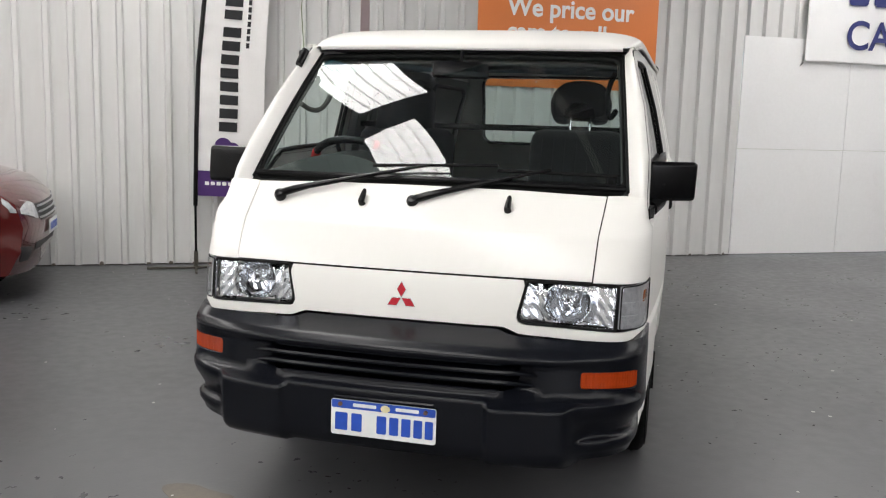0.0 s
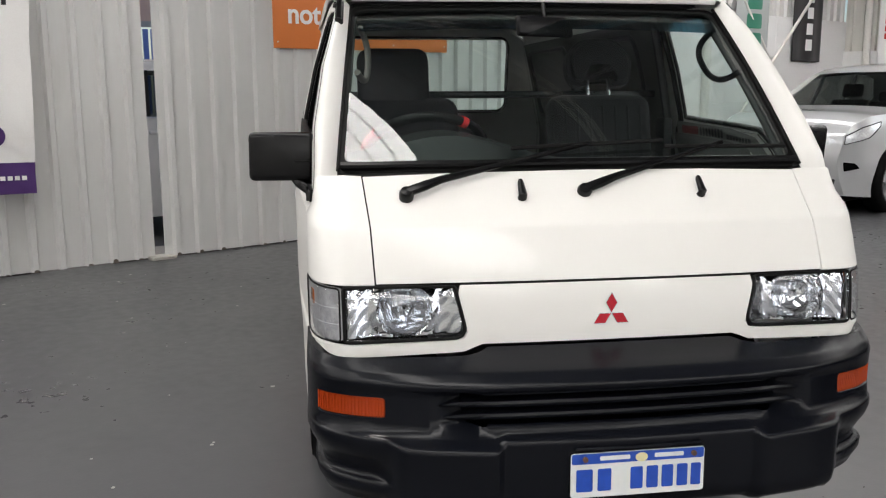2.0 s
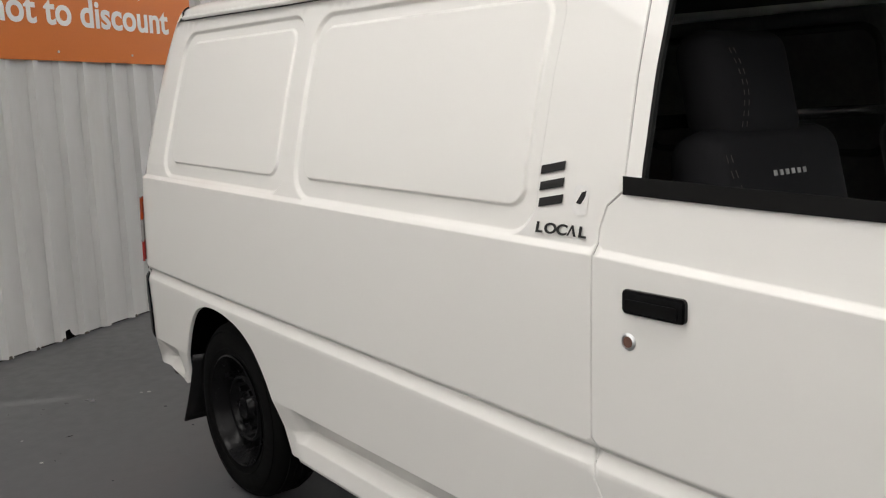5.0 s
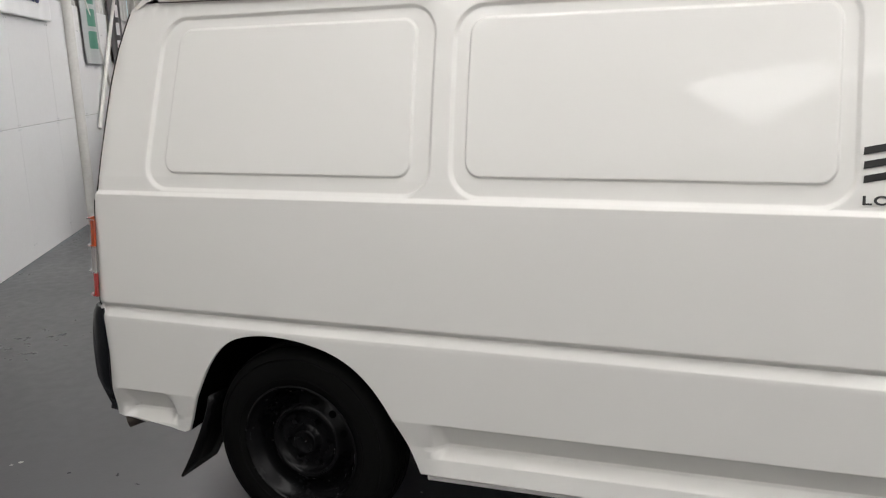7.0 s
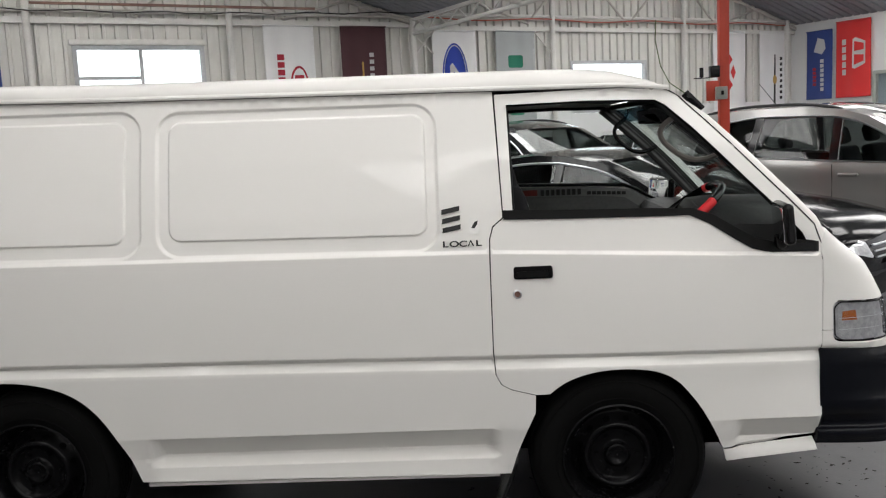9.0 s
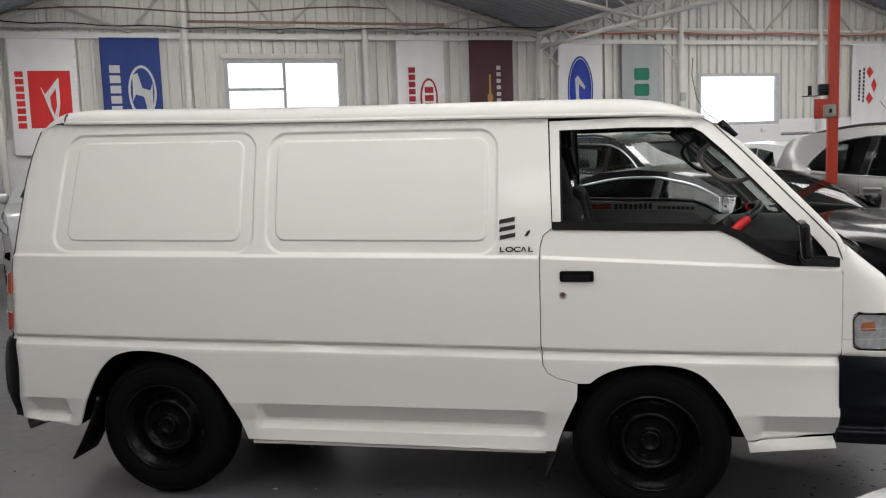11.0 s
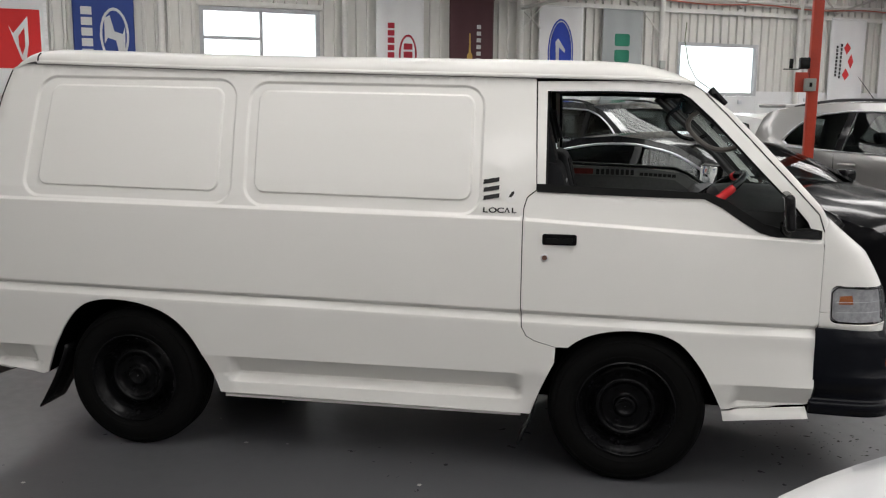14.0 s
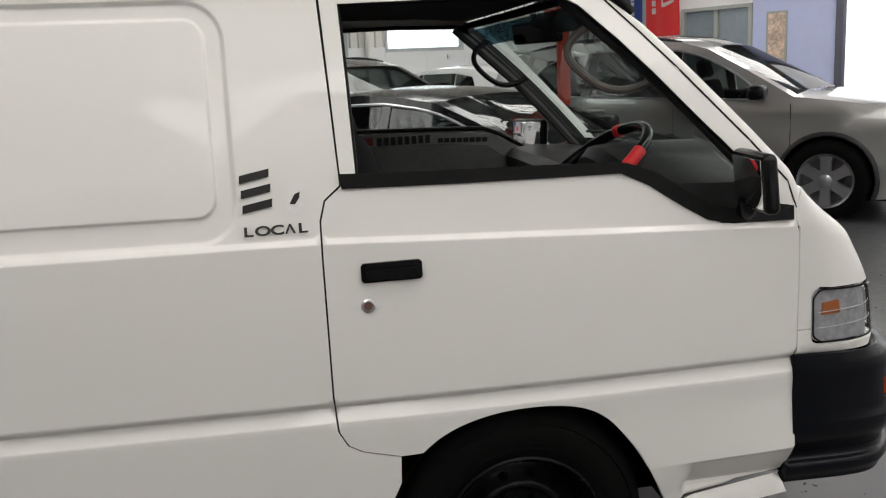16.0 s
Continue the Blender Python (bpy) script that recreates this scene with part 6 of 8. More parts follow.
def cab_seat(x0, x1, cloth, label, head_x, head_w, solid, up):
    y0 = 0.10
    st = empty("cab_seat", label=label)
    st.parent = VAN
    tagged(st, label)
    part("cushion", box(bmesh.new(), x0, x1, -0.22, 0.30, 0.70, 0.90, bevel=0.06, seg=4), cloth, st, sharp=70)
    bm = bmesh.new()
    lean = Matrix.Translation((0, 0.22, 0.86)) @ Matrix.Rotation(radians(-14), 4, "X")
    box(bm, x0, x1, 0.0, 0.14, 0.0, 0.50 + up * 0.6, bevel=0.062, seg=4, m=lean)
    part("backrest", bm, cloth, st, sharp=70)
    for k in () if solid else (0.14, 0.26, 0.38, 0.50, 0.62, 0.74, 0.86):
        xx = x0 + (x1 - x0) * k
        part("pleat", tube(bmesh.new(), [lean @ Vector((xx, -0.001, z)) for z in np.linspace(0.06, 0.46, 8)], 0.004, 6), cloth, st)
    if solid:
        bm = bmesh.new()
        box(bm, head_x - head_w / 2, head_x + head_w / 2, 0.015, 0.13, 0.46, 0.70 + up, bevel=0.05, seg=4, m=lean)
        part("headrest", bm, cloth, st, sharp=70)
    else:
        bm = bmesh.new()
        # horseshoe headrest with a notch over its two posts
        arch = [(-0.135, 0.02), (-0.118, -0.015), (-0.07, -0.022), (-0.052, -0.012), (-0.048, 0.020), (-0.030, 0.046), (0.030, 0.046), (0.048, 0.020), (0.052, -0.012), (0.07, -0.022), (0.118, -0.015), (0.135, 0.02),
                (0.142, 0.075), (0.128, 0.125), (0.092, 0.162), (0.04, 0.178), (-0.04, 0.178), (-0.092, 0.162), (-0.128, 0.125), (-0.142, 0.075)]
        prism(bm, soften(arch, 0.015, 2), 0.090, lean @ Matrix(((1, 0, 0, head_x), (0, 0, 1, 0.015), (0, 1, 0, 0.540 + up), (0, 0, 0, 1))))
        bmesh.ops.bevel(bm, geom=[e for e in bm.edges if e.calc_face_angle(0) > 1.2], offset=0.022, segments=3, affect="EDGES")
        part("headrest", bm, cloth, st, sharp=70)
        for d in (-0.045, 0.045):
            bm = rod(bmesh.new(), lean @ Vector((head_x + d, 0.06, 0.46)), lean @ Vector((head_x + d, 0.06, 0.56 + up)), 0.007, 8)
            part("headrest_post", bm, chrome, st)
    return st, lean


st, lean = cab_seat(-0.66, -0.18, cover_cloth, "black covered driver's seat with pale stitched bars", -0.44, 0.29, True, 0.012)
for k in range(6):
    m = lean @ Matrix(((1, 0, 0, -0.49 + 0.021 * k), (0, 0, -1, -0.003), (0, 1, 0, 0.395), (0, 0, 0, 1)))
    part("stitched_bar", prism(bmesh.new(), [(0.0, 0.0), (0.010, 0.0), (0.010, 0.011), (0.0, 0.011)], 0.002, m), light_print, st)
seat_thread = mat("seat_thread", (0.075, 0.065, 0.06), rough=0.8, var=0.1)
for x0, bow in ((-0.615, 0.030), (-0.600, 0.030)):
    bm = bmesh.new()
    pts = [lean @ Vector((x0 + bow * math.sin(math.pi * k / 24) ** 2 - 0.02 * (k / 24), -0.0035, 0.10 + 0.36 * k / 24)) for k in range(25)]
    for k in range(0, 24, 2):
        rod(bm, pts[k], pts[k + 1], 0.0008, 4)
    part("stitching", bm, seat_thread, st)
    bm = bmesh.new()
    pts = [lean @ Vector((x0 + 0.075 + bow * math.sin(math.pi * k / 16), 0.0135, 0.50 + 0.17 * k / 16)) for k in range(17)]
    for k in range(0, 16, 2):
        rod(bm, pts[k], pts[k + 1], 0.0008, 4)
    part("stitching", bm, seat_thread, st)
cab_seat(0.19, 0.63, seat_cloth, "charcoal cloth passenger bench with a notched headrest", 0.415, 0.25, False, 0.03)
# passenger door inside, with three stickers
skin("door_card", [(-0.66, 0.66), (0.42, 0.66), (0.42, 1.19), (-0.10, 1.18), (-0.26, 1.165), (-0.42, 1.06), (-0.66, 1.03)], lambda y, z: (hw(y, z) - 0.05, y, z), lining_dark, VAN, step=0.1, edge=0.05, thick=0)
skin("door_card", [(-0.66, 0.66), (0.42, 0.66), (0.42, 1.19), (-0.10, 1.18), (-0.26, 1.165), (-0.42, 1.06), (-0.66, 1.03)], lambda y, z: (-hw(y, z) + 0.05, y, z), lining_dark, VAN, step=0.1, edge=0.05, thick=0)
skin("door_ledge", [(0.42, 1.175), (-0.10, 1.165), (-0.26, 1.15), (-0.42, 1.045), (-0.64, 1.02), (-0.64, 1.075), (-0.47, 1.10), (-0.40, 1.145), (-0.30, 1.205), (-0.10, 1.228), (0.42, 1.238)],
     lambda y, z: (hw(y, z) - 0.036, y, z), mat("pale_grey_ledge", (0.17, 0.175, 0.17), rough=0.6, var=0.1), VAN, step=0.1, edge=0.05, thick=0.0)
def inner_print(y0, y1, z0, z1, mt):
    skin("sticker", [(y0, z0), (y1, z0), (y1, z1), (y0, z1)], lambda y, z: (hw(y, z) - 0.040, y, z), mt, VAN, step=0.1, edge=0.05, thick=0)


inner_print(0.20, 0.36, 1.190, 1.222, mat("dull_red_sticker", (0.16, 0.025, 0.02), rough=0.5, var=0.3, scale=40))
for k in range(8):
    inner_print(0.165 - 0.028 * k, 0.183 - 0.028 * k, 1.188, 1.220, sticker_black)
for k in range(8):
    inner_print(-0.085 - 0.026 * k, -0.064 - 0.026 * k, 1.186 - 0.001 * k, 1.204 - 0.001 * k, sticker_black)
skin("door_glass", shrink(WINDOW, -0.004), lambda y, z: (hw(y, z) - 0.020, y, z), door_pane, VAN, step=0.15, edge=0.05, thick=0).visible_shadow = False
# inside mirror and sun visors
m = Matrix.Translation((0.0, -0.275, 1.578)) @ Matrix.Rotation(radians(24), 4, "Z") @ Matrix.Rotation(radians(-8), 4, "X")
bm = box(bmesh.new(), -0.115, 0.115, -0.014, 0.012, -0.034, 0.034, bevel=0.011, seg=3, m=m)
rod(bm, (0, -0.28, 1.60), (0, -0.25, 1.655), 0.008, 8)
inside_mirror = part("inside_mirror", bm, black_plastic, VAN, "black interior mirror")
part("mirror_glass", box(bmesh.new(), -0.104, 0.104, 0.0118, 0.0132, -0.026, 0.026, m=m), MATS["mirror_silver"], inside_mirror)


# ---------------------------------------------------------------- the other cars (nose towards +x of their own axes, origin under the front axle)
dark_pane = glass("tinted_car_glass", (0.31, 0.34, 0.33), 0.0, 0.55)
cabin_dark = mat("dark_cabin_lining", (0.014, 0.014, 0.015), rough=0.8, spec=0.2, var=0.15)
pillar_black = mat("gloss_black_pillar", (0.006, 0.006, 0.007), rough=0.12, spec=0.4, var=0.05)
alloy = mat("silver_alloy", (0.55, 0.56, 0.58), rough=0.3, metal=0.9, var=0.05)
grey_plastic = mat("dark_grey_plastic", (0.022, 0.022, 0.024), rough=0.5, var=0.1)
lamp_clear = mat("car_lamp_lens", (0.62, 0.64, 0.66), rough=0.12, metal=0.3, var=0.35, scale=18, fine=60, coat=1.0)

SUV = dict(E=[(0.80, 0.24), (0.88, 0.42), (0.90, 0.60), (0.86, 0.78), (0.74, 0.90), (0.45, 0.985), (0.05, 1.045), (-0.28, 1.085), (-0.70, 1.325), (-1.08, 1.53), (-1.35, 1.605), (-1.75, 1.645), (-2.40, 1.645), (-2.95, 1.60),
               (-3.25, 1.54), (-3.33, 1.47), (-3.44, 1.12), (-3.50, 0.85), (-3.52, 0.55), (-3.46, 0.28)], scr=(7, 9), back=(15, 16), W=0.91, belt=[(0.9, 0.80), (-0.3, 1.00), (-3.5, 1.12)], tum=0.36, base=2.64, r=0.345,
           wins=[[(-0.52, 1.075), (-1.30, 1.095), (-1.32, 1.52), (-1.08, 1.455), (-0.72, 1.255)], [(-1.39, 1.098), (-2.22, 1.125), (-2.16, 1.56), (-1.41, 1.54)], [(-2.30, 1.135), (-2.90, 1.185), (-2.98, 1.23), (-2.72, 1.50), (-2.25, 1.555)]],
           doors=[-0.30, -1.355, -2.30])
SEDAN = dict(E=[(0.82, 0.22), (0.90, 0.38), (0.93, 0.55), (0.88, 0.68), (0.74, 0.77), (0.40, 0.855), (-0.02, 0.92), (-0.24, 0.955), (-0.69, 1.19), (-1.05, 1.335), (-1.38, 1.395), (-1.76, 1.420), (-2.24, 1.380), (-2.60, 1.280),
                 (-3.00, 1.17), (-3.38, 1.060), (-3.62, 1.03), (-3.80, 1.00), (-3.86, 0.80), (-3.84, 0.28)], scr=(7, 9), back=(13, 15), W=0.91, belt=[(0.9, 0.70), (-0.3, 0.90), (-3.8, 0.98)], tum=0.42, base=2.80, r=0.325,
             wins=[[(-0.44, 0.955), (-1.42, 0.975), (-1.44, 1.335), (-1.06, 1.280), (-0.69, 1.125)], [(-1.50, 0.978), (-2.34, 0.995), (-2.38, 1.255), (-1.96, 1.335), (-1.52, 1.345)], [(-2.42, 1.0), (-2.84, 1.03), (-2.62, 1.165), (-2.46, 1.23)]],
             doors=[-0.26, -1.46, -2.40])


def lower(spec, f):
    """Squash a car's profile above its sills."""
    g = lambda pts: [(x, z if z < 0.5 else 0.5 + (z - 0.5) * f) for x, z in pts]
    return dict(spec, E=g(spec["E"]), belt=g(spec["belt"]), wins=[g(w) for w in spec["wins"]])


SEDAN = lower(SEDAN, 0.89)
TALL = dict(SUV, E=[(x, z + (0.09 if 0.3 < x and z > 0.7 else 0.05 if -0.4 < x < 0.3 else 0.0)) for x, z in SUV["E"]])
HATCH = dict(E=[(0.74, 0.22), (0.82, 0.38), (0.84, 0.55), (0.80, 0.72), (0.68, 0.82), (0.40, 0.90), (0.00, 0.96), (-0.28, 1.00), (-0.68, 1.22), (-1.02, 1.385), (-1.28, 1.445), (-1.65, 1.475), (-2.25, 1.465), (-2.72, 1.42),
                 (-3.02, 1.37), (-3.10, 1.31), (-3.26, 1.00), (-3.32, 0.80), (-3.34, 0.50), (-3.28, 0.24)], scr=(7, 9), back=(15, 16), W=0.87, belt=[(0.9, 0.72), (-0.3, 0.93), (-3.3, 1.02)], tum=0.38, base=2.55, r=0.31,
             wins=[[(-0.48, 0.995), (-1.26, 1.01), (-1.28, 1.385), (-1.02, 1.325), (-0.68, 1.165)], [(-1.34, 1.012), (-2.10, 1.03), (-2.06, 1.40), (-1.36, 1.40)], [(-2.17, 1.04), (-2.62, 1.08), (-2.68, 1.12), (-2.50, 1.34), (-2.13, 1.395)]],
             doors=[-0.28, -1.30, -2.14])


def car_wheel(x, side, W, r, parent, spokes):
    w = empty("wheel", Matrix.Translation((x, side * (W - 0.115), r)) @ Matrix.Rotation(radians(90 if side > 0 else -90), 4, "Z") @ Matrix.Rotation(math.pi, 4, "Z"))
    w.parent = parent
    k = r / 0.345
    bm = lathe(bmesh.new(), [(0.222 * k, 0.09), (0.225 * k, -0.09), (0.25 * k, -0.108), (0.29 * k, -0.110), (0.325 * k, -0.098), (0.342 * k, -0.075), (r, -0.04), (r, 0.06), (0.33 * k, 0.09), (0.24 * k, 0.10)], "x", 44, caps=False)
    part("tyre", bm, tyre_rubber, w, sharp=50)
    bm = lathe(bmesh.new(), [(0.232 * k, -0.094), (0.228 * k, -0.104), (0.214 * k, -0.098), (0.205 * k, -0.06), (0.20 * k, 0.02), (0.002, 0.03)], "x", 44, caps=False)
    part("rim", bm, mat_rim, w, sharp=60)
    for s in range(spokes):
        a = 2 * math.pi * s / spokes
        m = Matrix.Rotation(a, 4, "X")
        bm = bmesh.new()
        n = [(0.045, 0.050, -0.088), (0.040, 0.11, -0.084), (0.042, 0.17, -0.088), (0.056, 0.213, -0.090)]
        top = [[bm.verts.new(m @ Vector((z * 1.0, sx * h * k, rr * k))) for sx in (-1, 1)] for h, rr, z in n]
        low = [[bm.verts.new(m @ Vector((z + 0.03, sx * h * k * 1.1, rr * k))) for sx in (-1, 1)] for h, rr, z in n]
        for i in range(3):
            bm.faces.new((top[i][0], top[i][1], top[i + 1][1], top[i + 1][0]))
            bm.faces.new((top[i][0], top[i + 1][0], low[i + 1][0], low[i][0]))
            bm.faces.new((top[i][1], low[i][1], low[i + 1][1], top[i + 1][1]))
        bmesh.ops.recalc_face_normals(bm, faces=bm.faces[:])
        part("spoke", bm, alloy, w)
    part("hub_cap", lathe(bmesh.new(), [(0.055 * k, -0.06), (0.055 * k, -0.092), (0.03 * k, -0.100), (0.0, -0.101)], "x", 20), alloy, w)


mat_rim = mat("wheel_rim_silver", (0.26, 0.265, 0.275), rough=0.35, metal=0.8, var=0.08)


def car_cabin(spec, car, half, belt_at):
    """Seats, dashboard, door linings and headlining behind a car's windows."""
    E, W = spec["E"], spec["W"]
    w0, w1, w2 = spec["wins"]
    floor_z, top = 0.34, max(e[1] for e in E)
    hip = floor_z + 0.30
    for sg in (-1, 1):
        x = w0[1][0] + 0.30
        seat = part("seat", box(bmesh.new(), x - 0.26, x + 0.28, sg * 0.38 - 0.25, sg * 0.38 + 0.25, hip - 0.16, hip, bevel=0.05, seg=3), seat_cloth, car, sharp=70)
        lean = Matrix.Translation((x - 0.20, sg * 0.38, hip - 0.04)) @ Matrix.Rotation(radians(-17), 4, "Y")
        part("backrest", box(bmesh.new(), -0.13, 0.0, -0.24, 0.24, 0.0, top - hip - 0.34, bevel=0.05, seg=3, m=lean), seat_cloth, seat, sharp=70)
        part("headrest", box(bmesh.new(), -0.11, -0.01, -0.13, 0.13, top - hip - 0.31, top - hip - 0.13, bevel=0.04, seg=3, m=lean), seat_cloth, seat, sharp=70)
        skin("door_card", [(w0[0][0] + 0.10, 0.36), (w0[0][0] + 0.10, belt_at(w0[0][0]) + 0.02), (w2[1][0], belt_at(w2[1][0]) + 0.03), (w2[1][0] - 0.2, 0.75), (-spec["base"] + 0.45, 0.75), (-spec["base"] + 0.45, 0.36)],
             lambda u, z: (u, sg * (half(u, z) - 0.05), z), cabin_dark, car, step=0.3, edge=0.2, thick=0)
        skin("pillar_trim", [w0[1], w1[0], w1[-1], w0[2]], lambda u, z: (u, sg * (half(u, z) + 0.003), z), pillar_black, car, step=0.1, edge=0.05, thick=0.004, flip=sg > 0)
        skin("pillar_trim", [w1[1], w2[0], w2[-1], w1[2]], lambda u, z: (u, sg * (half(u, z) + 0.003), z), pillar_black, car, step=0.1, edge=0.05, thick=0.004, flip=sg > 0)
    x = w1[1][0] + 0.25
    bench = part("rear_bench", box(bmesh.new(), x - 0.25, x + 0.25, -0.62, 0.62, hip - 0.14, hip + 0.02, bevel=0.05, seg=3), seat_cloth, car, sharp=70)
    lean = Matrix.Translation((x - 0.22, 0, hip)) @ Matrix.Rotation(radians(-20), 4, "Y")
    part("backrest", box(bmesh.new(), -0.13, 0.0, -0.62, 0.62, 0.0, top - hip - 0.42, bevel=0.05, seg=3, m=lean), seat_cloth, bench, sharp=70)
    for y in (-0.38, 0.38):
        part("headrest", box(bmesh.new(), -0.10, -0.01, y - 0.12, y + 0.12, top - hip - 0.41, top - hip - 0.27, bevel=0.04, seg=3, m=lean), seat_cloth, bench, sharp=70)
    xs, zs = w0[0][0] + 0.02, belt_at(w0[0][0]) - 0.02
    dash = part("dashboard", box(bmesh.new(), xs - 0.32, xs + 0.34, -W + 0.14, W - 0.14, zs - 0.28, zs + 0.005, bevel=0.06, seg=3), cabin_dark, car, sharp=60)
    part("steering_wheel", ring(bmesh.new(), Vector((xs - 0.42, -0.38, zs - 0.02)), Vector((-0.85, 0, 0.5)).normalized(), 0.18, 0.016, 28, 8), cabin_dark, dash)
    bm = bmesh.new()
    line = [e for e in E if e[1] > top - 0.22 and e[0] < -0.9]
    rows = [[bm.verts.new((u, (half(u, z) - 0.02) * q, z - 0.035 + 0.035 * (1 - q * q))) for q in np.linspace(-1, 1, 7)] for u, z in line]
    for A, C in zip(rows, rows[1:]):
        for j in range(6):
            bm.faces.new((A[j], A[j + 1], C[j + 1], C[j]))
    part("headlining", bm, mat("grey_headlining", (0.22, 0.22, 0.21), rough=0.9, var=0.05) if "grey_headlining" not in MATS else MATS["grey_headlining"], car)
    bm = box(bmesh.new(), -spec["base"] - 0.3, -0.15, -W + 0.16, W - 0.16, 0.30, 0.36)
    part("cabin_floor", bm, cabin_dark, car)


def parked_car(spec, M, paint, label, cladding=False, rails=None, bar=False, spokes=5, plate=True, badge=False, bright=False, fin=False):
    car = empty("car", ROT @ M, label, "car", "parked cars")
    E, W = spec["E"], spec["W"]
    bx, bz = zip(*spec["belt"][::-1])
    x_nose, x_tail = max(e[0] for e in E), min(e[0] for e in E)
    r = spec["r"]

    def half(x, z):
        b = float(np.interp(x, bx, bz))
        w = W
        w -= 0.055 * ((x + 1.35) / 2.2) ** 2
        w -= 0.13 * min(1.0, max(0.0, (x - x_nose + 0.42) / 0.42)) ** 2.2
        w -= 0.12 * min(1.0, max(0.0, (x_tail + 0.42 - x) / 0.42)) ** 2.2
        if z > b:
            w -= spec["tum"] * (z - b) * (0.55 + 0.45 * min(1, (z - b) / 0.3))
        else:
            t = (b - z) / 0.75
            w -= 0.07 * max(0.0, t - 0.45) ** 1.5 + 0.012 * abs(math.sin(6 * t))
        return w

    def arch(cx):
        R = r + 0.055
        a0 = math.asin(min(1, (r - 0.20) / R))
        return [(cx + R * math.cos(t), max(0.20, r + R * math.sin(t))) for t in np.linspace(-a0, math.pi + a0, 22)]

    out = list(E) + [(x_tail + 0.10, 0.22)]
    bottom = [(x_tail + 0.10, 0.22)] + arch(-spec["base"])[::-1] + arch(0.0)[::-1]
    outline = list(E)[::-1]                       # tail to nose along the top
    outline = [(x_tail + 0.12, 0.22)] + outline + arch(0.0) + arch(-spec["base"])
    for sg in (-1, 1):
        fn = lambda x, z: (x, sg * half(x, z), z)
        skin("body_side", outline, fn, paint, car, holes=spec["wins"], step=0.16, edge=0.07, thick=0.03, flip=sg > 0)
        for wpoly in spec["wins"]:
            skin("side_window", soften(shrink(wpoly, -0.003), 0.04), lambda x, z: (x, sg * (half(x, z) - 0.010), z), dark_pane, car, step=0.2, edge=0.1, thick=0, flip=sg > 0)
        for x in spec["doors"]:
            bm = bmesh.new()
            b = float(np.interp(x, bx, bz))
            z0 = 0.30
            if x > -0.5:
                z0 = 0.36
            if abs(x + spec["base"]) < r + 0.06:
                z0 = r + math.sqrt(max(0.0, (r + 0.06) ** 2 - (x + spec["base"]) ** 2)) + 0.02
            tube(bm, [(x, sg * (half(x, z) - 0.001), z) for z in np.linspace(z0, b + 0.02, 10)], 0.004, 5)
            part("door_seam", bm, seal_black, car)
        for x in spec["doors"][1:]:
            z = float(np.interp(x, bx, bz)) - 0.085
            bm = box(bmesh.new(), x + 0.06, x + 0.26, sg * half(x + 0.16, z) - 0.02, sg * half(x + 0.16, z) + 0.02, z - 0.017, z + 0.017, bevel=0.012, seg=3)
            part("door_handle", bm, paint, car)
        # chrome or black waist line, mirror, arches
        bm = bmesh.new()
        x0, x1 = spec["wins"][0][0][0], spec["wins"][2][1][0]
        tube(bm, [(x, sg * (half(x, z) + 0.002), z) for x, z in [(x0 + (x1 - x0) * k / 12, float(np.interp(x0 + (x1 - x0) * k / 12, bx, bz)) + 0.055) for k in range(13)]], 0.009, 6)
        part("waist_trim", bm, alloy, car)
        mx = spec["wins"][0][0][0] - 0.06
        mz = spec["wins"][0][0][1] + 0.06
        bm = box(bmesh.new(), -0.05, 0.10, -0.10, 0.10, -0.062, 0.062, bevel=0.042, seg=4, m=Matrix.Translation((mx, sg * (half(mx, mz) + 0.13), mz)))
        part("wing_mirror", bm, black_plastic if fin else paint, car, sharp=60)
        part("mirror_foot", B(mx - 0.03, mx + 0.05, min(sg * half(mx, mz) - 0.01, sg * (half(mx, mz) + 0.08)), max(sg * half(mx, mz) - 0.01, sg * (half(mx, mz) + 0.08)), mz - 0.06, mz - 0.03, bevel=0.01), grey_plastic, car)
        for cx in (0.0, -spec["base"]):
            # wheel houses, with their shade put into a near-black colour
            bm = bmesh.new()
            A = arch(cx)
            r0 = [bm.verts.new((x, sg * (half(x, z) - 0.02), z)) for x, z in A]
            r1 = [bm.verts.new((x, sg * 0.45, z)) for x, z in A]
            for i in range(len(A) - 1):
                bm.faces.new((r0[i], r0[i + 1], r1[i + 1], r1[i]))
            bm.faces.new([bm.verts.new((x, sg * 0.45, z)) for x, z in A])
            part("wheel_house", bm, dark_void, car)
            if cladding:
                bm = tube(bmesh.new(), [(x, sg * (half(x, z) + 0.004), z) for x, z in A], 0.024, 8, flat=0.6)
                part("arch_cladding", bm, grey_plastic, car)
            car_wheel(cx, sg, W, r, car, spokes)
        if rails is not None:
            i0, i1 = 10, 13
            bm = tube(bmesh.new(), [(x, sg * (half(x, z) - 0.04), z + 0.035 * math.sin(math.pi * k / 10) ** 0.5) for k, (x, z) in enumerate([(E[i0][0] + (E[i1][0] - E[i0][0]) * q / 10, float(np.interp(E[i0][0] + (E[i1][0] - E[i0][0]) * q / 10, [e[0] for e in E[7:15]][::-1], [e[1] for e in E[7:15]][::-1]))) for q in range(11)])], 0.016, 8)
            part("roof_rail", bm, rails, car)
    car_cabin(spec, car, half, lambda x: float(np.interp(x, bx, bz)))
    if bright:
        # bright trim over the side windows
        w0, w1, w2 = spec["wins"]
        for sg in (-1, 1):
            arc = rounder([w0[0]] + w0[:1:-1] + w1[:1:-1] + w2[:0:-1])
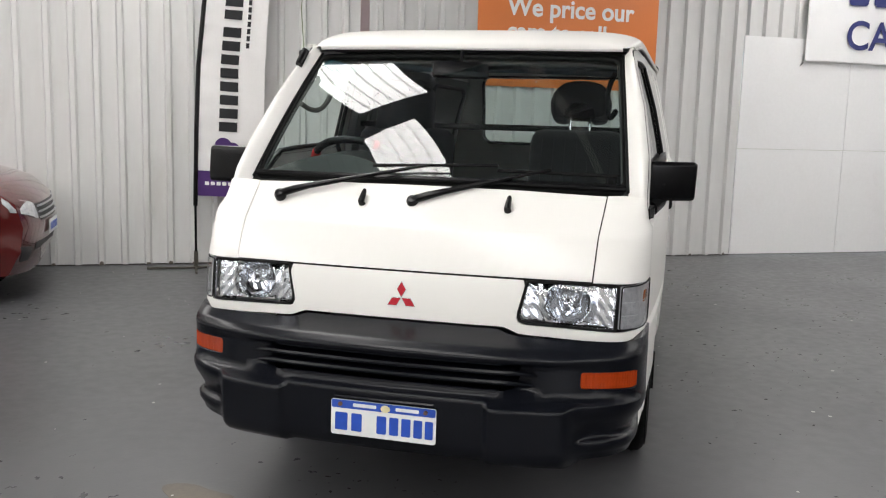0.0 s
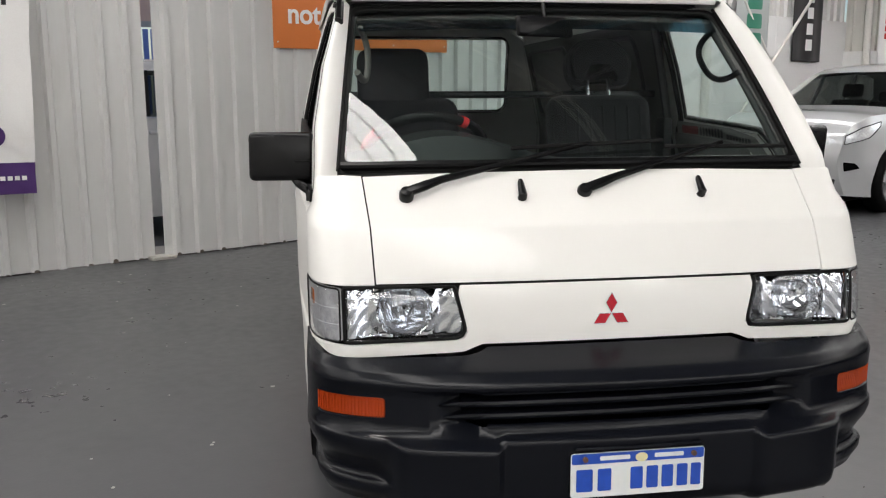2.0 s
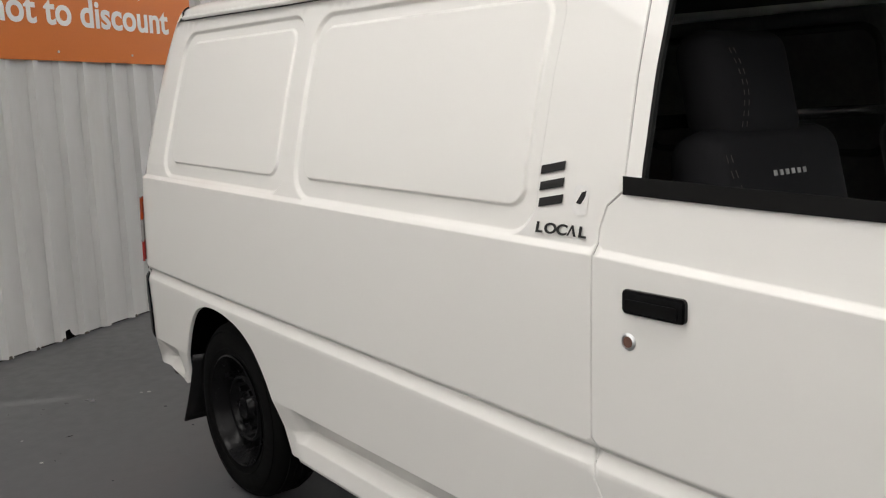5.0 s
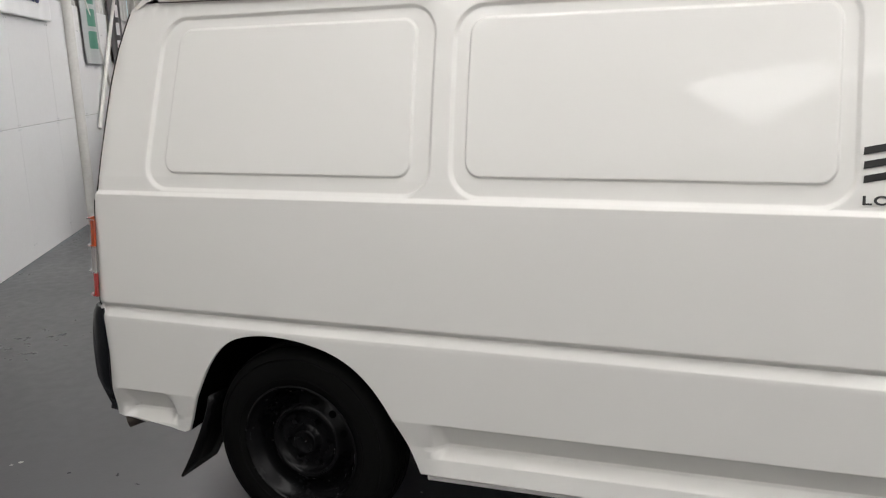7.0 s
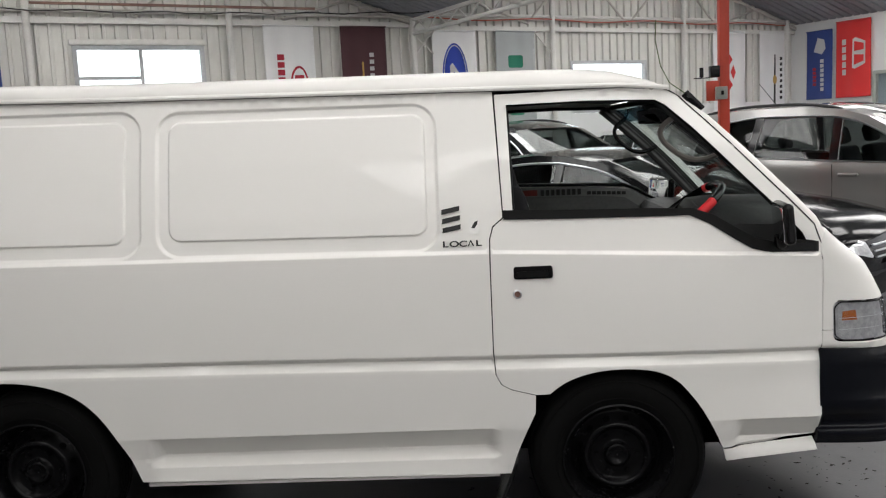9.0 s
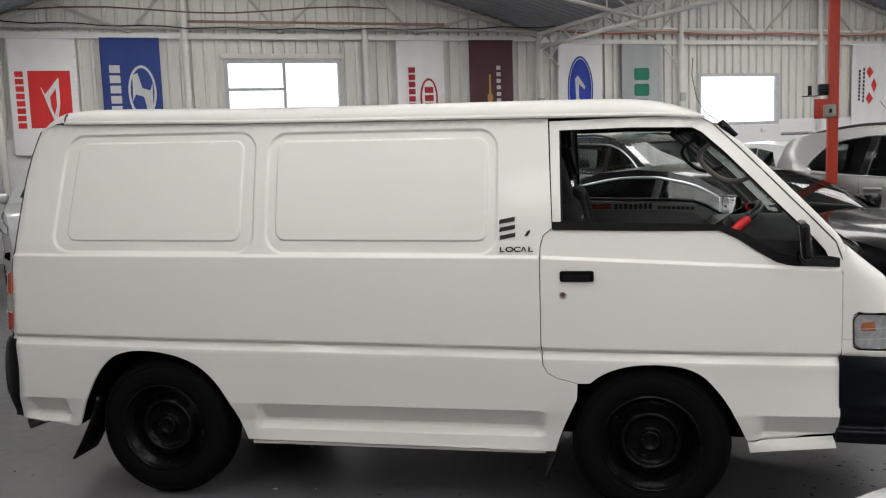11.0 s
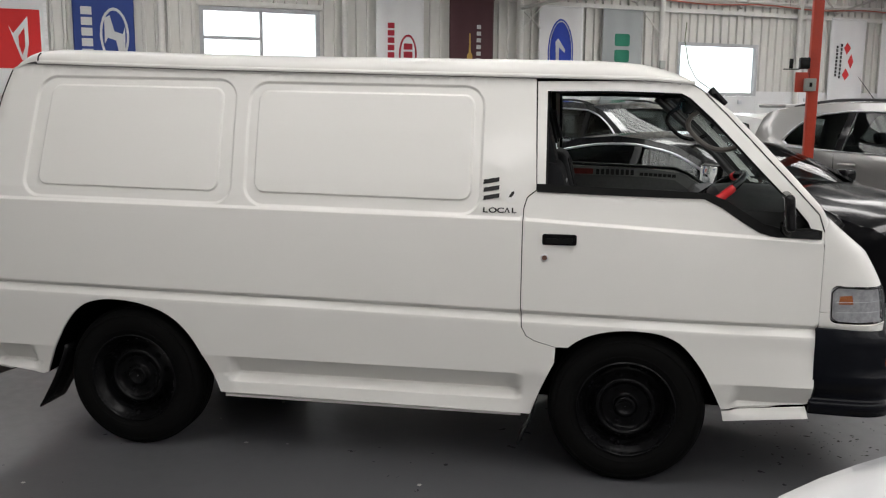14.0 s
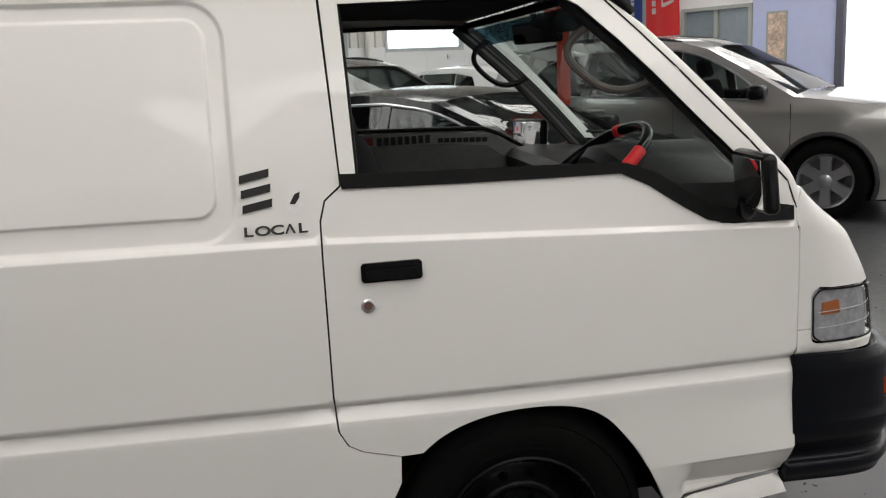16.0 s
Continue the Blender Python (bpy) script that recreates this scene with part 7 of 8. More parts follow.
            part("window_trim", tube(bmesh.new(), [(x, sg * (half(x, z) + 0.002), z) for x, z in arc], 0.011, 6), alloy, car)
    if fin:
        part("roof_aerial", rod(bmesh.new(), (-2.35, 0, max(e[1] for e in E)), (-2.60, 0, max(e[1] for e in E) + 0.30), 0.006, 6, r2=0.003), grey_plastic, car)
        part("tail_spoiler", box(bmesh.new(), x_tail + 0.05, x_tail + 0.42, -0.62, 0.62, max(e[1] for e in E) - 0.055, max(e[1] for e in E) - 0.015, bevel=0.015, seg=3), paint, car, sharp=60)
    # top and ends: cross rows along the edge line
    bod, gls, glb = bmesh.new(), bmesh.new(), bmesh.new()
    NU = 14
    pts = []
    for i in range(len(E) - 1):
        k = 3
        pts += [(i + j / k, E[i][0] + (E[i + 1][0] - E[i][0]) * j / k, E[i][1] + (E[i + 1][1] - E[i][1]) * j / k) for j in range(k)]
    pts.append((len(E) - 1, *E[-1]))

    def cross(t, x, z, drop=0.0):
        w = half(x, z)
        a = Vector(E[max(0, int(t - 1e-6))])
        b = Vector(E[min(len(E) - 1, int(t - 1e-6) + 1)])
        d = (b - a).normalized()
        n = Vector((d.y, -d.x)) * -1 if False else Vector((-d.y, d.x)) * (-1)
        if n.y < 0 and x < x_nose - 0.2 and x > x_tail + 0.15:
            n = -n
        row = []
        for j in range(NU + 1):
            u = -1 + 2 * j / NU
            c = (1 - abs(u) ** 2.6)
            bul = 0.045 if z > 0.9 else 0.09
            row.append((x + n.x * bul * c - n.x * drop, u * w, z + n.y * bul * c * 0.8 - n.y * drop))
        return row

    R = [cross(*p) for p in pts]
    bv = [[bod.verts.new(p) for p in row] for row in R]
    for i in range(len(pts) - 1):
        t = (pts[i][0] + pts[i + 1][0]) / 2
        for j in range(NU):
            glassy = any(a <= t <= b for a, b in (spec["scr"], spec["back"])) and 0 < j < NU - 1
            if glassy:
                tgt = gls if t <= spec["scr"][1] else glb
                tgt.faces.new([tgt.verts.new(p) for p in (R[i][j], R[i][j + 1], R[i + 1][j + 1], R[i + 1][j])])
            else:
                bod.faces.new((bv[i][j], bv[i][j + 1], bv[i + 1][j + 1], bv[i + 1][j]))
    bmesh.ops.delete(bod, geom=[v for v in bod.verts if not v.link_faces], context="VERTS")
    for b_ in (gls, glb):
        bmesh.ops.remove_doubles(b_, verts=b_.verts[:], dist=1e-5)
    for b_ in (bod, gls, glb):
        bmesh.ops.recalc_face_normals(b_, faces=b_.faces[:])
    part("body_top", bod, paint, car, sharp=50)
    part("windscreen", gls, dark_pane, car, sharp=50)
    part("rear_window", glb, dark_pane, car, sharp=50)
    # nose: grille, lower intake, lamps, plate
    def nose(y, z, out_=0.0):
        xs = [e[0] for e in E[:6]]
        zs = [e[1] for e in E[:6]]
        x = float(np.interp(z, zs, xs))
        w = half(x, z)
        u = min(1.0, abs(y) / w)
        return Vector((x + (0.09 if z < 0.9 else 0.05) * (1 - u ** 2.6) * 0.95 + out_, y, z))

    zt = E[3][1]
    hl = [(0.40, zt - 0.13), (0.74, zt - 0.05), (0.76, zt + 0.06), (0.44, zt - 0.01)]
    for sg in (-1, 1):
        skin("headlamp", soften([(sg * y, z) for y, z in hl], 0.03), lambda y, z: tuple(nose(y, z, 0.012) + Vector((-0.20 * max(0.0, abs(y) - 0.60), 0, 0))), lamp_clear, car, step=0.06, edge=0.03, thick=0.03, flip=False)
        skin("fog_recess", soften([(sg * y, z) for y, z in ((0.50, 0.30), (0.66, 0.30), (0.70, 0.42), (0.52, 0.40))], 0.02), lambda y, z: tuple(nose(y, z, 0.006)), grey_plastic, car, step=0.06, edge=0.03, thick=0.01)
    skin("grille", soften([(-0.36, zt - 0.15), (0.36, zt - 0.15), (0.44, zt - 0.02), (-0.44, zt - 0.02)], 0.03), lambda y, z: tuple(nose(y, z, 0.006)), grey_plastic, car, step=0.06, edge=0.04, thick=0.01)
    for k in range(3):
        bm = tube(bmesh.new(), [nose(y, zt - 0.125 + 0.042 * k, 0.014) for y in np.linspace(-0.37, 0.37, 14)], 0.008, 6)
        part("grille_bar", bm, alloy, car)
    skin("lower_intake", soften([(-0.42, 0.27), (0.42, 0.27), (0.46, 0.42), (-0.46, 0.42)], 0.03), lambda y, z: tuple(nose(y, z, 0.006)), grey_plastic, car, step=0.06, edge=0.04, thick=0.01)
    if badge:
        bm = lathe(bmesh.new(), [(0.0, 0.0), (0.055, 0.0), (0.055, 0.012), (0.0, 0.014)], "x", 24, (0, 0, 0))
        ob = part("badge", bm, alloy, car)
        ob.location = nose(0, zt - 0.06, 0.012)
    if plate:
        p = nose(0, 0.50, 0.022)
        pl = part("number_plate", B(p.x - 0.004, p.x + 0.006, -0.185, 0.185, 0.45, 0.555, bevel=0.004), plate_white, car)
        for k in range(7):
            part("plate_bar", B(p.x + 0.006, p.x + 0.0075, -0.165 + 0.048 * k, -0.13 + 0.048 * k, 0.475, 0.53), plate_blue, car)
    if bar:
        bm = bmesh.new()
        for sg in (-1, 1):
            tube(bm, [(x_nose - 0.02, sg * 0.62, 0.42), (x_nose + 0.10, sg * 0.52, 0.40), (x_nose + 0.20, sg * 0.40, 0.47), (x_nose + 0.20, sg * 0.38, 0.66), (x_nose + 0.16, sg * 0.34, 0.76), (x_nose + 0.16, 0, 0.78)], 0.034, 10)
        part("nudge_bar", bm, alloy, car, "polished alloy nudge bar")
        # lamps swept back round the corners, and fog lamp pockets below
        for sg in (-1, 1):
            wing = soften([(0.865, 0.785), (0.845, 0.875), (0.64, 0.960), (0.30, 1.015), (0.33, 0.965), (0.56, 0.850)], 0.015)
            skin("headlamp", wing, lambda x, z: (x, sg * (half(x, z) + 0.006), z), lamp_clear, car, step=0.05, edge=0.03, thick=0.01, flip=sg > 0)
            rim = [Vector((x, sg * (half(x, z) + 0.007), z)) for x, z in dense(wing, 0.03)]
            part("lamp_rim", tube(bmesh.new(), rim, 0.005, 6, closed=True), black_plastic, car)
            # flat near-black patch paints the shade of a pocket
            skin("fog_pocket", soften([(0.84, 0.50), (0.85, 0.60), (0.72, 0.585), (0.66, 0.53)], 0.015), lambda x, z: (x, sg * (half(x, z) + 0.004), z), dark_void, car, step=0.05, edge=0.03, thick=0.0, flip=sg > 0)
    bm = box(bmesh.new(), x_tail + 0.2, x_nose - 0.15, -W + 0.15, W - 0.15, 0.18, 0.40)
    part("underbody", bm, dark_void, car)
    return car


def car_paint(name, color, metal=0.0, rough=0.3, coat=1.0):
    return mat(name, color, rough=rough, metal=metal, var=0.02, scale=2, fine=400, coat=coat, coat_rough=0.02, rough_var=0.05, spec=0.08 if metal < 0.1 else 0.5)


def at(a, b, turn=180):
    return Matrix.Translation((a, b, 0)) @ Matrix.Rotation(radians(turn), 4, "Z")


silver_white = car_paint("silver_white_paint", (0.47, 0.48, 0.49), 0.35)
parked_car(TALL, at(7.62, 2.99), silver_white, "silver-white compact SUV with an alloy nudge bar and plain grille", bar=True, rails=None, badge=True)
parked_car(SEDAN, at(1.88, -3.27, 197), car_paint("black_paint", (0.006, 0.006, 0.007), rough=0.15, coat=0.25), "glossy black four-door sedan parked beside the white van", badge=True, bright=True)
SUV2 = dict(SUV, r=0.355)
grey_met = car_paint("warm_grey_metallic", (0.32, 0.315, 0.305), 0.45, 0.30)
parked_car(SUV2, at(1.71, -6.44, 195), grey_met, "silver-grey metallic SUV with silver wheels and roof rails", cladding=True, rails=grey_plastic, fin=True, bright=True, spokes=6)
parked_car(SUV, at(6.05, -4.95, 190), car_paint("charcoal_paint", (0.020, 0.021, 0.024), 0.2, 0.25), "charcoal SUV standing behind the black sedan", rails=grey_plastic, bright=True)
parked_car(HATCH, at(9.9, -7.6, 0), car_paint("white_hatch_paint", (0.74, 0.74, 0.73)), "white hatchback parked by the gable wall")
parked_car(HATCH, at(-3.25, 0.52, 0), car_paint("white_car_paint", (0.76, 0.77, 0.78)), "white hatchback with its bonnet towards the van")
parked_car(HATCH, at(-3.26, 3.72, 0), car_paint("dark_red_paint", (0.095, 0.007, 0.007), 0.2, 0.25), "dark red hatchback beside the ribbed wall", cladding=True)
# seen through the gap in the wall
parked_car(SUV, at(2.9, 6.6, 0), car_paint("white_yard_paint", (0.75, 0.75, 0.74)), "white wagon outside in the yard behind the wall")


# ---------------------------------------------------------------- banners, boards and signs
def cloth(name, color, **kw):
    return mat(name, color, rough=0.85, var=0.05, scale=3, fine=120, bump=0.12, bump_scale=25, sheen=0.2, **kw)


def hung_banner(name, place, w, h, ground, label, shapes=(), wave=0.012, seed=0):
    """A cloth banner: chart x across, y up from its foot; place sets it on the wall. Shapes are flat pieces of other cloth on it."""
    rnd = random.Random(seed)
    ph = rnd.random() * 6

    def f(x, y):
        k = 1 - 0.5 * y / h
        return wave * math.sin(x * 9 + ph + y * 1.3) * k + 0.6 * wave * math.sin(x * 17 + 2 * ph) * k

    ob = empty(name, ROT @ place, label, "banner", "wall banners")

    def sheet(outline, material, lift, nm):
        o = dense(outline, 0.05)
        verts = [Vector(p) for p in o]
        cons = [(i, (i + 1) % len(o)) for i in range(len(o))]
        arr = np.array(o)
        (x0, y0), (x1, y1) = arr.min(0), arr.max(0)
        gx, gy = np.meshgrid(np.arange(x0 + 0.02, x1, 0.05), np.arange(y0 + 0.02, y1, 0.07))
        g = np.stack([gx.ravel(), gy.ravel()], 1)
        g = g[inside(o, g)]
        verts += [Vector((float(a), float(b))) for a, b in g]
        vo, _, fo, *_ = geometry.delaunay_2d_cdt(verts, cons, [], 0, 1e-5)
        v2 = np.array([(v.x, v.y) for v in vo])
        keep = inside(o, np.array([v2[list(q)].mean(0) for q in fo]))
        me = bpy.data.meshes.new(nm)
        me.from_pydata([(x, -f(x, y) - lift, y) for x, y in v2], [], [tuple(q) for q, k in zip(fo, keep) if k])
        me.polygons.foreach_set("use_smooth", [True] * len(me.polygons))
        me.materials.append(material)
        pt = new(nm, me)
        pt.parent = ob
        return pt

    c = sheet([(0, 0), (w, 0), (w, h), (0, h)], ground, 0.0, "cloth")
    md = c.modifiers.new("thick", "SOLIDIFY")
    md.thickness = 0.002
    for i, (outline, material) in enumerate(shapes):
        sheet(outline, material, 0.0035 + 0.0012 * i, "mark")
    bm = bmesh.new()
    rod(bm, (0, -0.012, h), (w, -0.012, h), 0.012, 8)
    part("batten", bm, ground, ob)
    return ob


def oval(cx, cy, rx, ry, n=28):
    return [(cx + rx * math.cos(2 * math.pi * k / n), cy + ry * math.sin(2 * math.pi * k / n)) for k in range(n)]


def bars(x0, x1, y0, y1, n, gap=0.25):
    """A column of plain bars standing for lettering that runs down the cloth."""
    d = (y1 - y0) / n
    return [[(x0, y0 + d * k), (x1, y0 + d * k), (x1, y0 + d * (k + 1 - gap)), (x0, y0 + d * (k + 1 - gap))] for k in range(n)]


def on_gable(b_left, z_foot):
    """Place on the gable wall: chart x runs towards -b, the cloth faces the room."""
    return Matrix.Translation((BC - 0.115, b_left, z_foot)) @ Matrix.Rotation(radians(-90), 4, "Z")


def on_near(a_left, z_foot):
    return Matrix.Translation((a_left, BA - 0.05, z_foot))


white_c = cloth("white_banner_cloth", (0.72, 0.72, 0.72))
red_c = cloth("red_banner_cloth", (0.62, 0.03, 0.03))
navy_c = cloth("navy_banner_cloth", (0.025, 0.05, 0.20))
maroon_c = cloth("maroon_banner_cloth", (0.075, 0.030, 0.035))
grey_c = cloth("grey_banner_cloth", (0.34, 0.36, 0.36))
green_c = cloth("green_print", (0.015, 0.16, 0.10))
dkred_c = cloth("dark_red_print", (0.35, 0.02, 0.035))
blue_c = cloth("royal_blue_print", (0.02, 0.05, 0.33))
black_c = cloth("black_banner_cloth", (0.012, 0.012, 0.014))
gold_c = cloth("gold_print", (0.42, 0.26, 0.07))
silver_c = cloth("silver_print", (0.50, 0.50, 0.50))
TOPZ = 3.46

hung_banner("wall_banner", on_gable(4.14, TOPZ - 1.80), 0.98, 1.80, white_c, "white cloth banner with a red square and plain bars",
            [([(0.27, 0.42), (0.88, 0.42), (0.88, 1.30), (0.27, 1.30)], red_c), ([(0.44, 1.06), (0.50, 0.94), (0.71, 1.20), (0.71, 0.80), (0.66, 0.52), (0.60, 0.55), (0.52, 0.80)], white_c), ([(0.57, 0.90), (0.66, 1.03), (0.66, 0.76), (0.615, 0.62), (0.575, 0.75)], red_c)]
            + [(b, red_c) for b in bars(0.09, 0.21, 0.42, 1.32, 8)], seed=1)
hung_banner("wall_banner", on_gable(2.80, TOPZ - 1.80), 0.90, 1.80, navy_c, "navy cloth banner with a pale oval badge and plain bars",
            [(oval(0.60, 0.96, 0.215, 0.42), silver_c), (oval(0.60, 0.96, 0.180, 0.375), navy_c), ([(0.46, 1.22), (0.54, 1.26), (0.60, 1.02), (0.72, 0.98), (0.76, 1.10), (0.75, 0.70), (0.66, 0.66), (0.62, 0.88), (0.50, 0.92), (0.45, 0.82)], silver_c)]
            + [(b, silver_c) for b in bars(0.12, 0.28, 0.30, 1.42, 7)], seed=2)
hung_banner("wall_banner", on_gable(-2.05, TOPZ - 1.80), 0.88, 1.80, white_c, "white cloth banner with a dark red oval and plain bars",
            [(oval(0.58, 0.80, 0.165, 0.34), dkred_c), (oval(0.58, 0.80, 0.130, 0.30), white_c)] + [(b, dkred_c) for b in bars(0.50, 0.66, 0.60, 1.02, 3)] + [(b, dkred_c) for b in bars(0.21, 0.33, 0.36, 1.36, 8)], seed=3)
hung_banner("wall_banner", on_gable(-3.41, TOPZ - 1.80), 0.86, 1.80, maroon_c, "maroon cloth banner with a slim gold emblem",
            [([(0.38, 1.20), (0.41, 1.20), (0.42, 0.40), (0.37, 0.40)], gold_c), (oval(0.395, 0.78, 0.055, 0.09), gold_c)] + [(b, silver_c) for b in bars(0.52, 0.60, 0.46, 1.40, 8, 0.4)], seed=4)
hung_banner("wall_banner", on_gable(-5.18, TOPZ - 1.85), 0.92, 1.80, white_c, "white cloth banner with a large blue oval badge",
            [(oval(0.46, 0.96, 0.27, 0.62), blue_c), (oval(0.46, 0.96, 0.245, 0.585), silver_c), (oval(0.46, 0.96, 0.232, 0.565), blue_c), ([(0.34, 1.16), (0.40, 1.22), (0.56, 1.02), (0.55, 0.96), (0.42, 1.06), (0.42, 0.80), (0.56, 0.62), (0.52, 0.56), (0.36, 0.74)], silver_c)], seed=5)
hung_banner("wall_banner", on_gable(-6.53, TOPZ - 1.85), 0.88, 1.80, grey_c, "grey cloth banner with green rounded bars",
            [(soften(q, 0.05), green_c) for q in bars(0.26, 0.60, 0.22, 1.42, 4, 0.22)], seed=6)
hung_banner("wall_banner", on_gable(-12.05, TOPZ - 1.90), 0.95, 1.90, white_c, "white cloth banner with three red diamonds",
            [([(0.58, 1.18), (0.66, 1.02), (0.58, 0.86), (0.50, 1.02)], red_c), ([(0.38, 1.30), (0.46, 1.42), (0.56, 1.30), (0.46, 1.16)], red_c), ([(0.38, 0.74), (0.46, 0.88), (0.56, 0.74), (0.46, 0.62)], red_c)]
            + [(b, black_c) for b in bars(0.17, 0.22, 0.70, 1.36, 9)] + [(b, black_c) for b in bars(0.27, 0.32, 0.66, 1.40, 9)], seed=7)
hung_banner("wall_banner", on_gable(-13.45, TOPZ - 1.90), 0.95, 1.90, white_c, "white cloth banner with a slim dark emblem",
            [([(0.46, 1.40), (0.50, 1.40), (0.51, 0.30), (0.45, 0.30)], black_c), (oval(0.48, 0.84, 0.06, 0.10), gold_c)] + [(b, black_c) for b in bars(0.62, 0.70, 0.40, 1.40, 8, 0.45)], seed=8)
far = lambda a: Matrix.Translation((a, BD + 0.09, 1.90)) @ Matrix.Rotation(math.pi, 4, "Z")
hung_banner("wall_banner", far(10.90), 0.68, 1.50, navy_c, "dark blue cloth banner with a pale emblem and bars",
            [([(0.20, 1.05), (0.30, 1.35), (0.48, 1.30), (0.52, 1.10), (0.42, 0.98), (0.30, 1.02)], silver_c)] + [(b, silver_c) for b in bars(0.38, 0.48, 0.18, 0.90, 7)] + [(b, dkred_c) for b in bars(0.18, 0.27, 0.30, 0.72, 5)], seed=9)
hung_banner("wall_banner", far(10.12), 0.86, 1.62, red_c, "bright red cloth banner with a pale emblem and bars",
            [([(0.42, 0.62), (0.48, 0.60), (0.72, 0.70), (0.72, 1.16), (0.48, 1.26), (0.42, 1.22)], silver_c), ([(0.46, 0.68), (0.68, 0.75), (0.68, 0.88), (0.46, 0.90)], red_c), ([(0.46, 0.97), (0.68, 0.99), (0.68, 1.12), (0.46, 1.18)], red_c)]
            + [(b, silver_c) for b in bars(0.16, 0.26, 0.48, 1.28, 5)], seed=10)
hung_banner("wall_banner", on_near(8.36, 1.74), 0.80, 1.80, grey_c, "grey cloth banner with green rounded bars",
            [(soften(q, 0.05), green_c) for q in bars(0.26, 0.60, 0.18, 1.20, 4, 0.22)], seed=11)
hung_banner("wall_banner", on_near(9.80, 1.75), 0.80, 1.80, black_c, "black cloth banner with white rounded bars",
            [(b, white_c) for b in bars(0.36, 0.50, 0.16, 1.30, 5, 0.3)], seed=12)

# orange board with white words
orange = mat("orange_board", (0.66, 0.19, 0.045), rough=0.42, var=0.03, scale=1.5)
word_white = mat("white_lettering", (0.78, 0.78, 0.77), rough=0.5, var=0.02)
board = empty("sign_board", ROT, "orange sign board with rounded white words, screwed to the ribbed wall", "sign")
part("panel", B(1.42, 3.36, BA - 0.055, BA - 0.045, 1.735, 3.10, bevel=0.003), orange, board)


def board_text(body, a, z, size):
    m = Matrix(((1, 0, 0, a), (0, 0, -1, BA - 0.0565), (0, 1, 0, z), (0, 0, 0, 1)))
    text_mesh("letter", body, size, m, word_white, board, extrude=0.001, bold=0.0055)


board_text("We price our", 1.72, 2.43, 0.245)
board_text("cars to sell,", 1.72, 2.195, 0.245)
board_text("not to discount", 1.56, 1.955, 0.245)
bm = bmesh.new()
for a in (1.46, 2.05, 2.70, 3.32):
    for z in (1.79, 3.07):
        rod(bm, (a, BA - 0.055, z), (a, BA - 0.059, z), 0.008, 8)
part("screws", bm, alu, board)

# white vinyl sign, its last word readable
sign = hung_banner("vinyl_sign", on_near(5.16, 2.13), 1.95, 1.30, white_c, "white vinyl sign with navy capital letters", [], wave=0.006, seed=14)
tagged(sign, category="sign")
ink = mat("navy_sign_ink", (0.022, 0.028, 0.13), rough=0.5)
m = Matrix(((1, 0, 0, 0.50), (0, 0, -1, -0.018), (0, 1, 0, 0.155), (0, 0, 0, 1)))
text_mesh("letter", "CARS", 0.44, m, ink, sign, extrude=0.001, bold=0.006)
for k in range(4):
    part("letter_bar", prism(bmesh.new(), rounded(0.50 + 0.33 * k, 0.76 + 0.33 * k, 0.62, 0.92, 0.05), 0.001, Matrix(((1, 0, 0, 0), (0, 0, -1, -0.018), (0, 1, 0, 0), (0, 0, 0, 1)))), ink, sign)
bm = bmesh.new()
tube(bm, [(0.0, -0.005, 0.0), (-0.03, 0.0, -0.035), (-0.035, 0.02, -0.05)], 0.004, 5)
part("tie", bm, seal_black, sign)

# feather flag by the near wall
flag_white = cloth("white_flag_cloth", (0.70, 0.69, 0.68), stains=0.25, stain_color=(0.48, 0.42, 0.34), stain_scale=2.5)
purple = cloth("purple_flag_cloth", (0.055, 0.018, 0.12))
FB = BA - 0.26
flag = empty("feather_flag", ROT @ Matrix.Translation((-1.24, FB, 0)), "tall white feather flag with purple foot, on a steel stand", "flag")
pole = [(0.0, 0, 0.02), (0.0, 0, 0.60), (0.015, 0, 1.2), (0.04, 0, 1.8), (0.10, 0, 2.4), (0.20, 0, 2.9), (0.36, 0, 3.25)]
part("pole", tube(bmesh.new(), pole, 0.011, 8), black_plastic, flag)
part("sleeve", tube(bmesh.new(), [(p[0] - 0.0, p[1], p[2]) for p in [(0.0, 0, 0.57)] + pole[2:]], 0.020, 8), black_plastic, flag)
bm = bmesh.new()
rod(bm, (-0.42, -0.02, 0.012), (0.10, 0.0, 0.012), 0.011, 8)
rod(bm, (0.0, -0.30, 0.012), (0.0, 0.20, 0.012), 0.011, 8)
rod(bm, (0, 0, 0.0), (0, 0, 0.16), 0.02, 10)
part("stand", bm, mat("dull_olive_steel", (0.055, 0.050, 0.038), rough=0.6, var=0.2, scale=8), flag)


def flag_point(x, z, lift=0.0, inset=0.02):
    """A point of the hanging cloth, x from the pole and z over the floor."""
    px = float(np.interp(z, [p[2] for p in pole], [p[0] for p in pole]))
    u = x / 0.56
    xx = px + inset + x * (1 - 0.10 * max(0, (z - 1.5)) / 1.5)
    wv = 0.020 * math.sin(xx * 11 + z * 2.0) * min(1, xx * 4) + 0.010 * math.sin(z * 7 + xx * 5)
    # slanting folds towards the foot and short pleats along the pole
    wv += 0.009 * math.sin((0.8 * x + z) * 21) * math.exp(-max(0, z - 0.66) * 1.6) * u
    wv += 0.006 * math.sin(z * 31) * math.exp(-x * 9)
    return (xx, wv - lift, z - 0.02 * u)


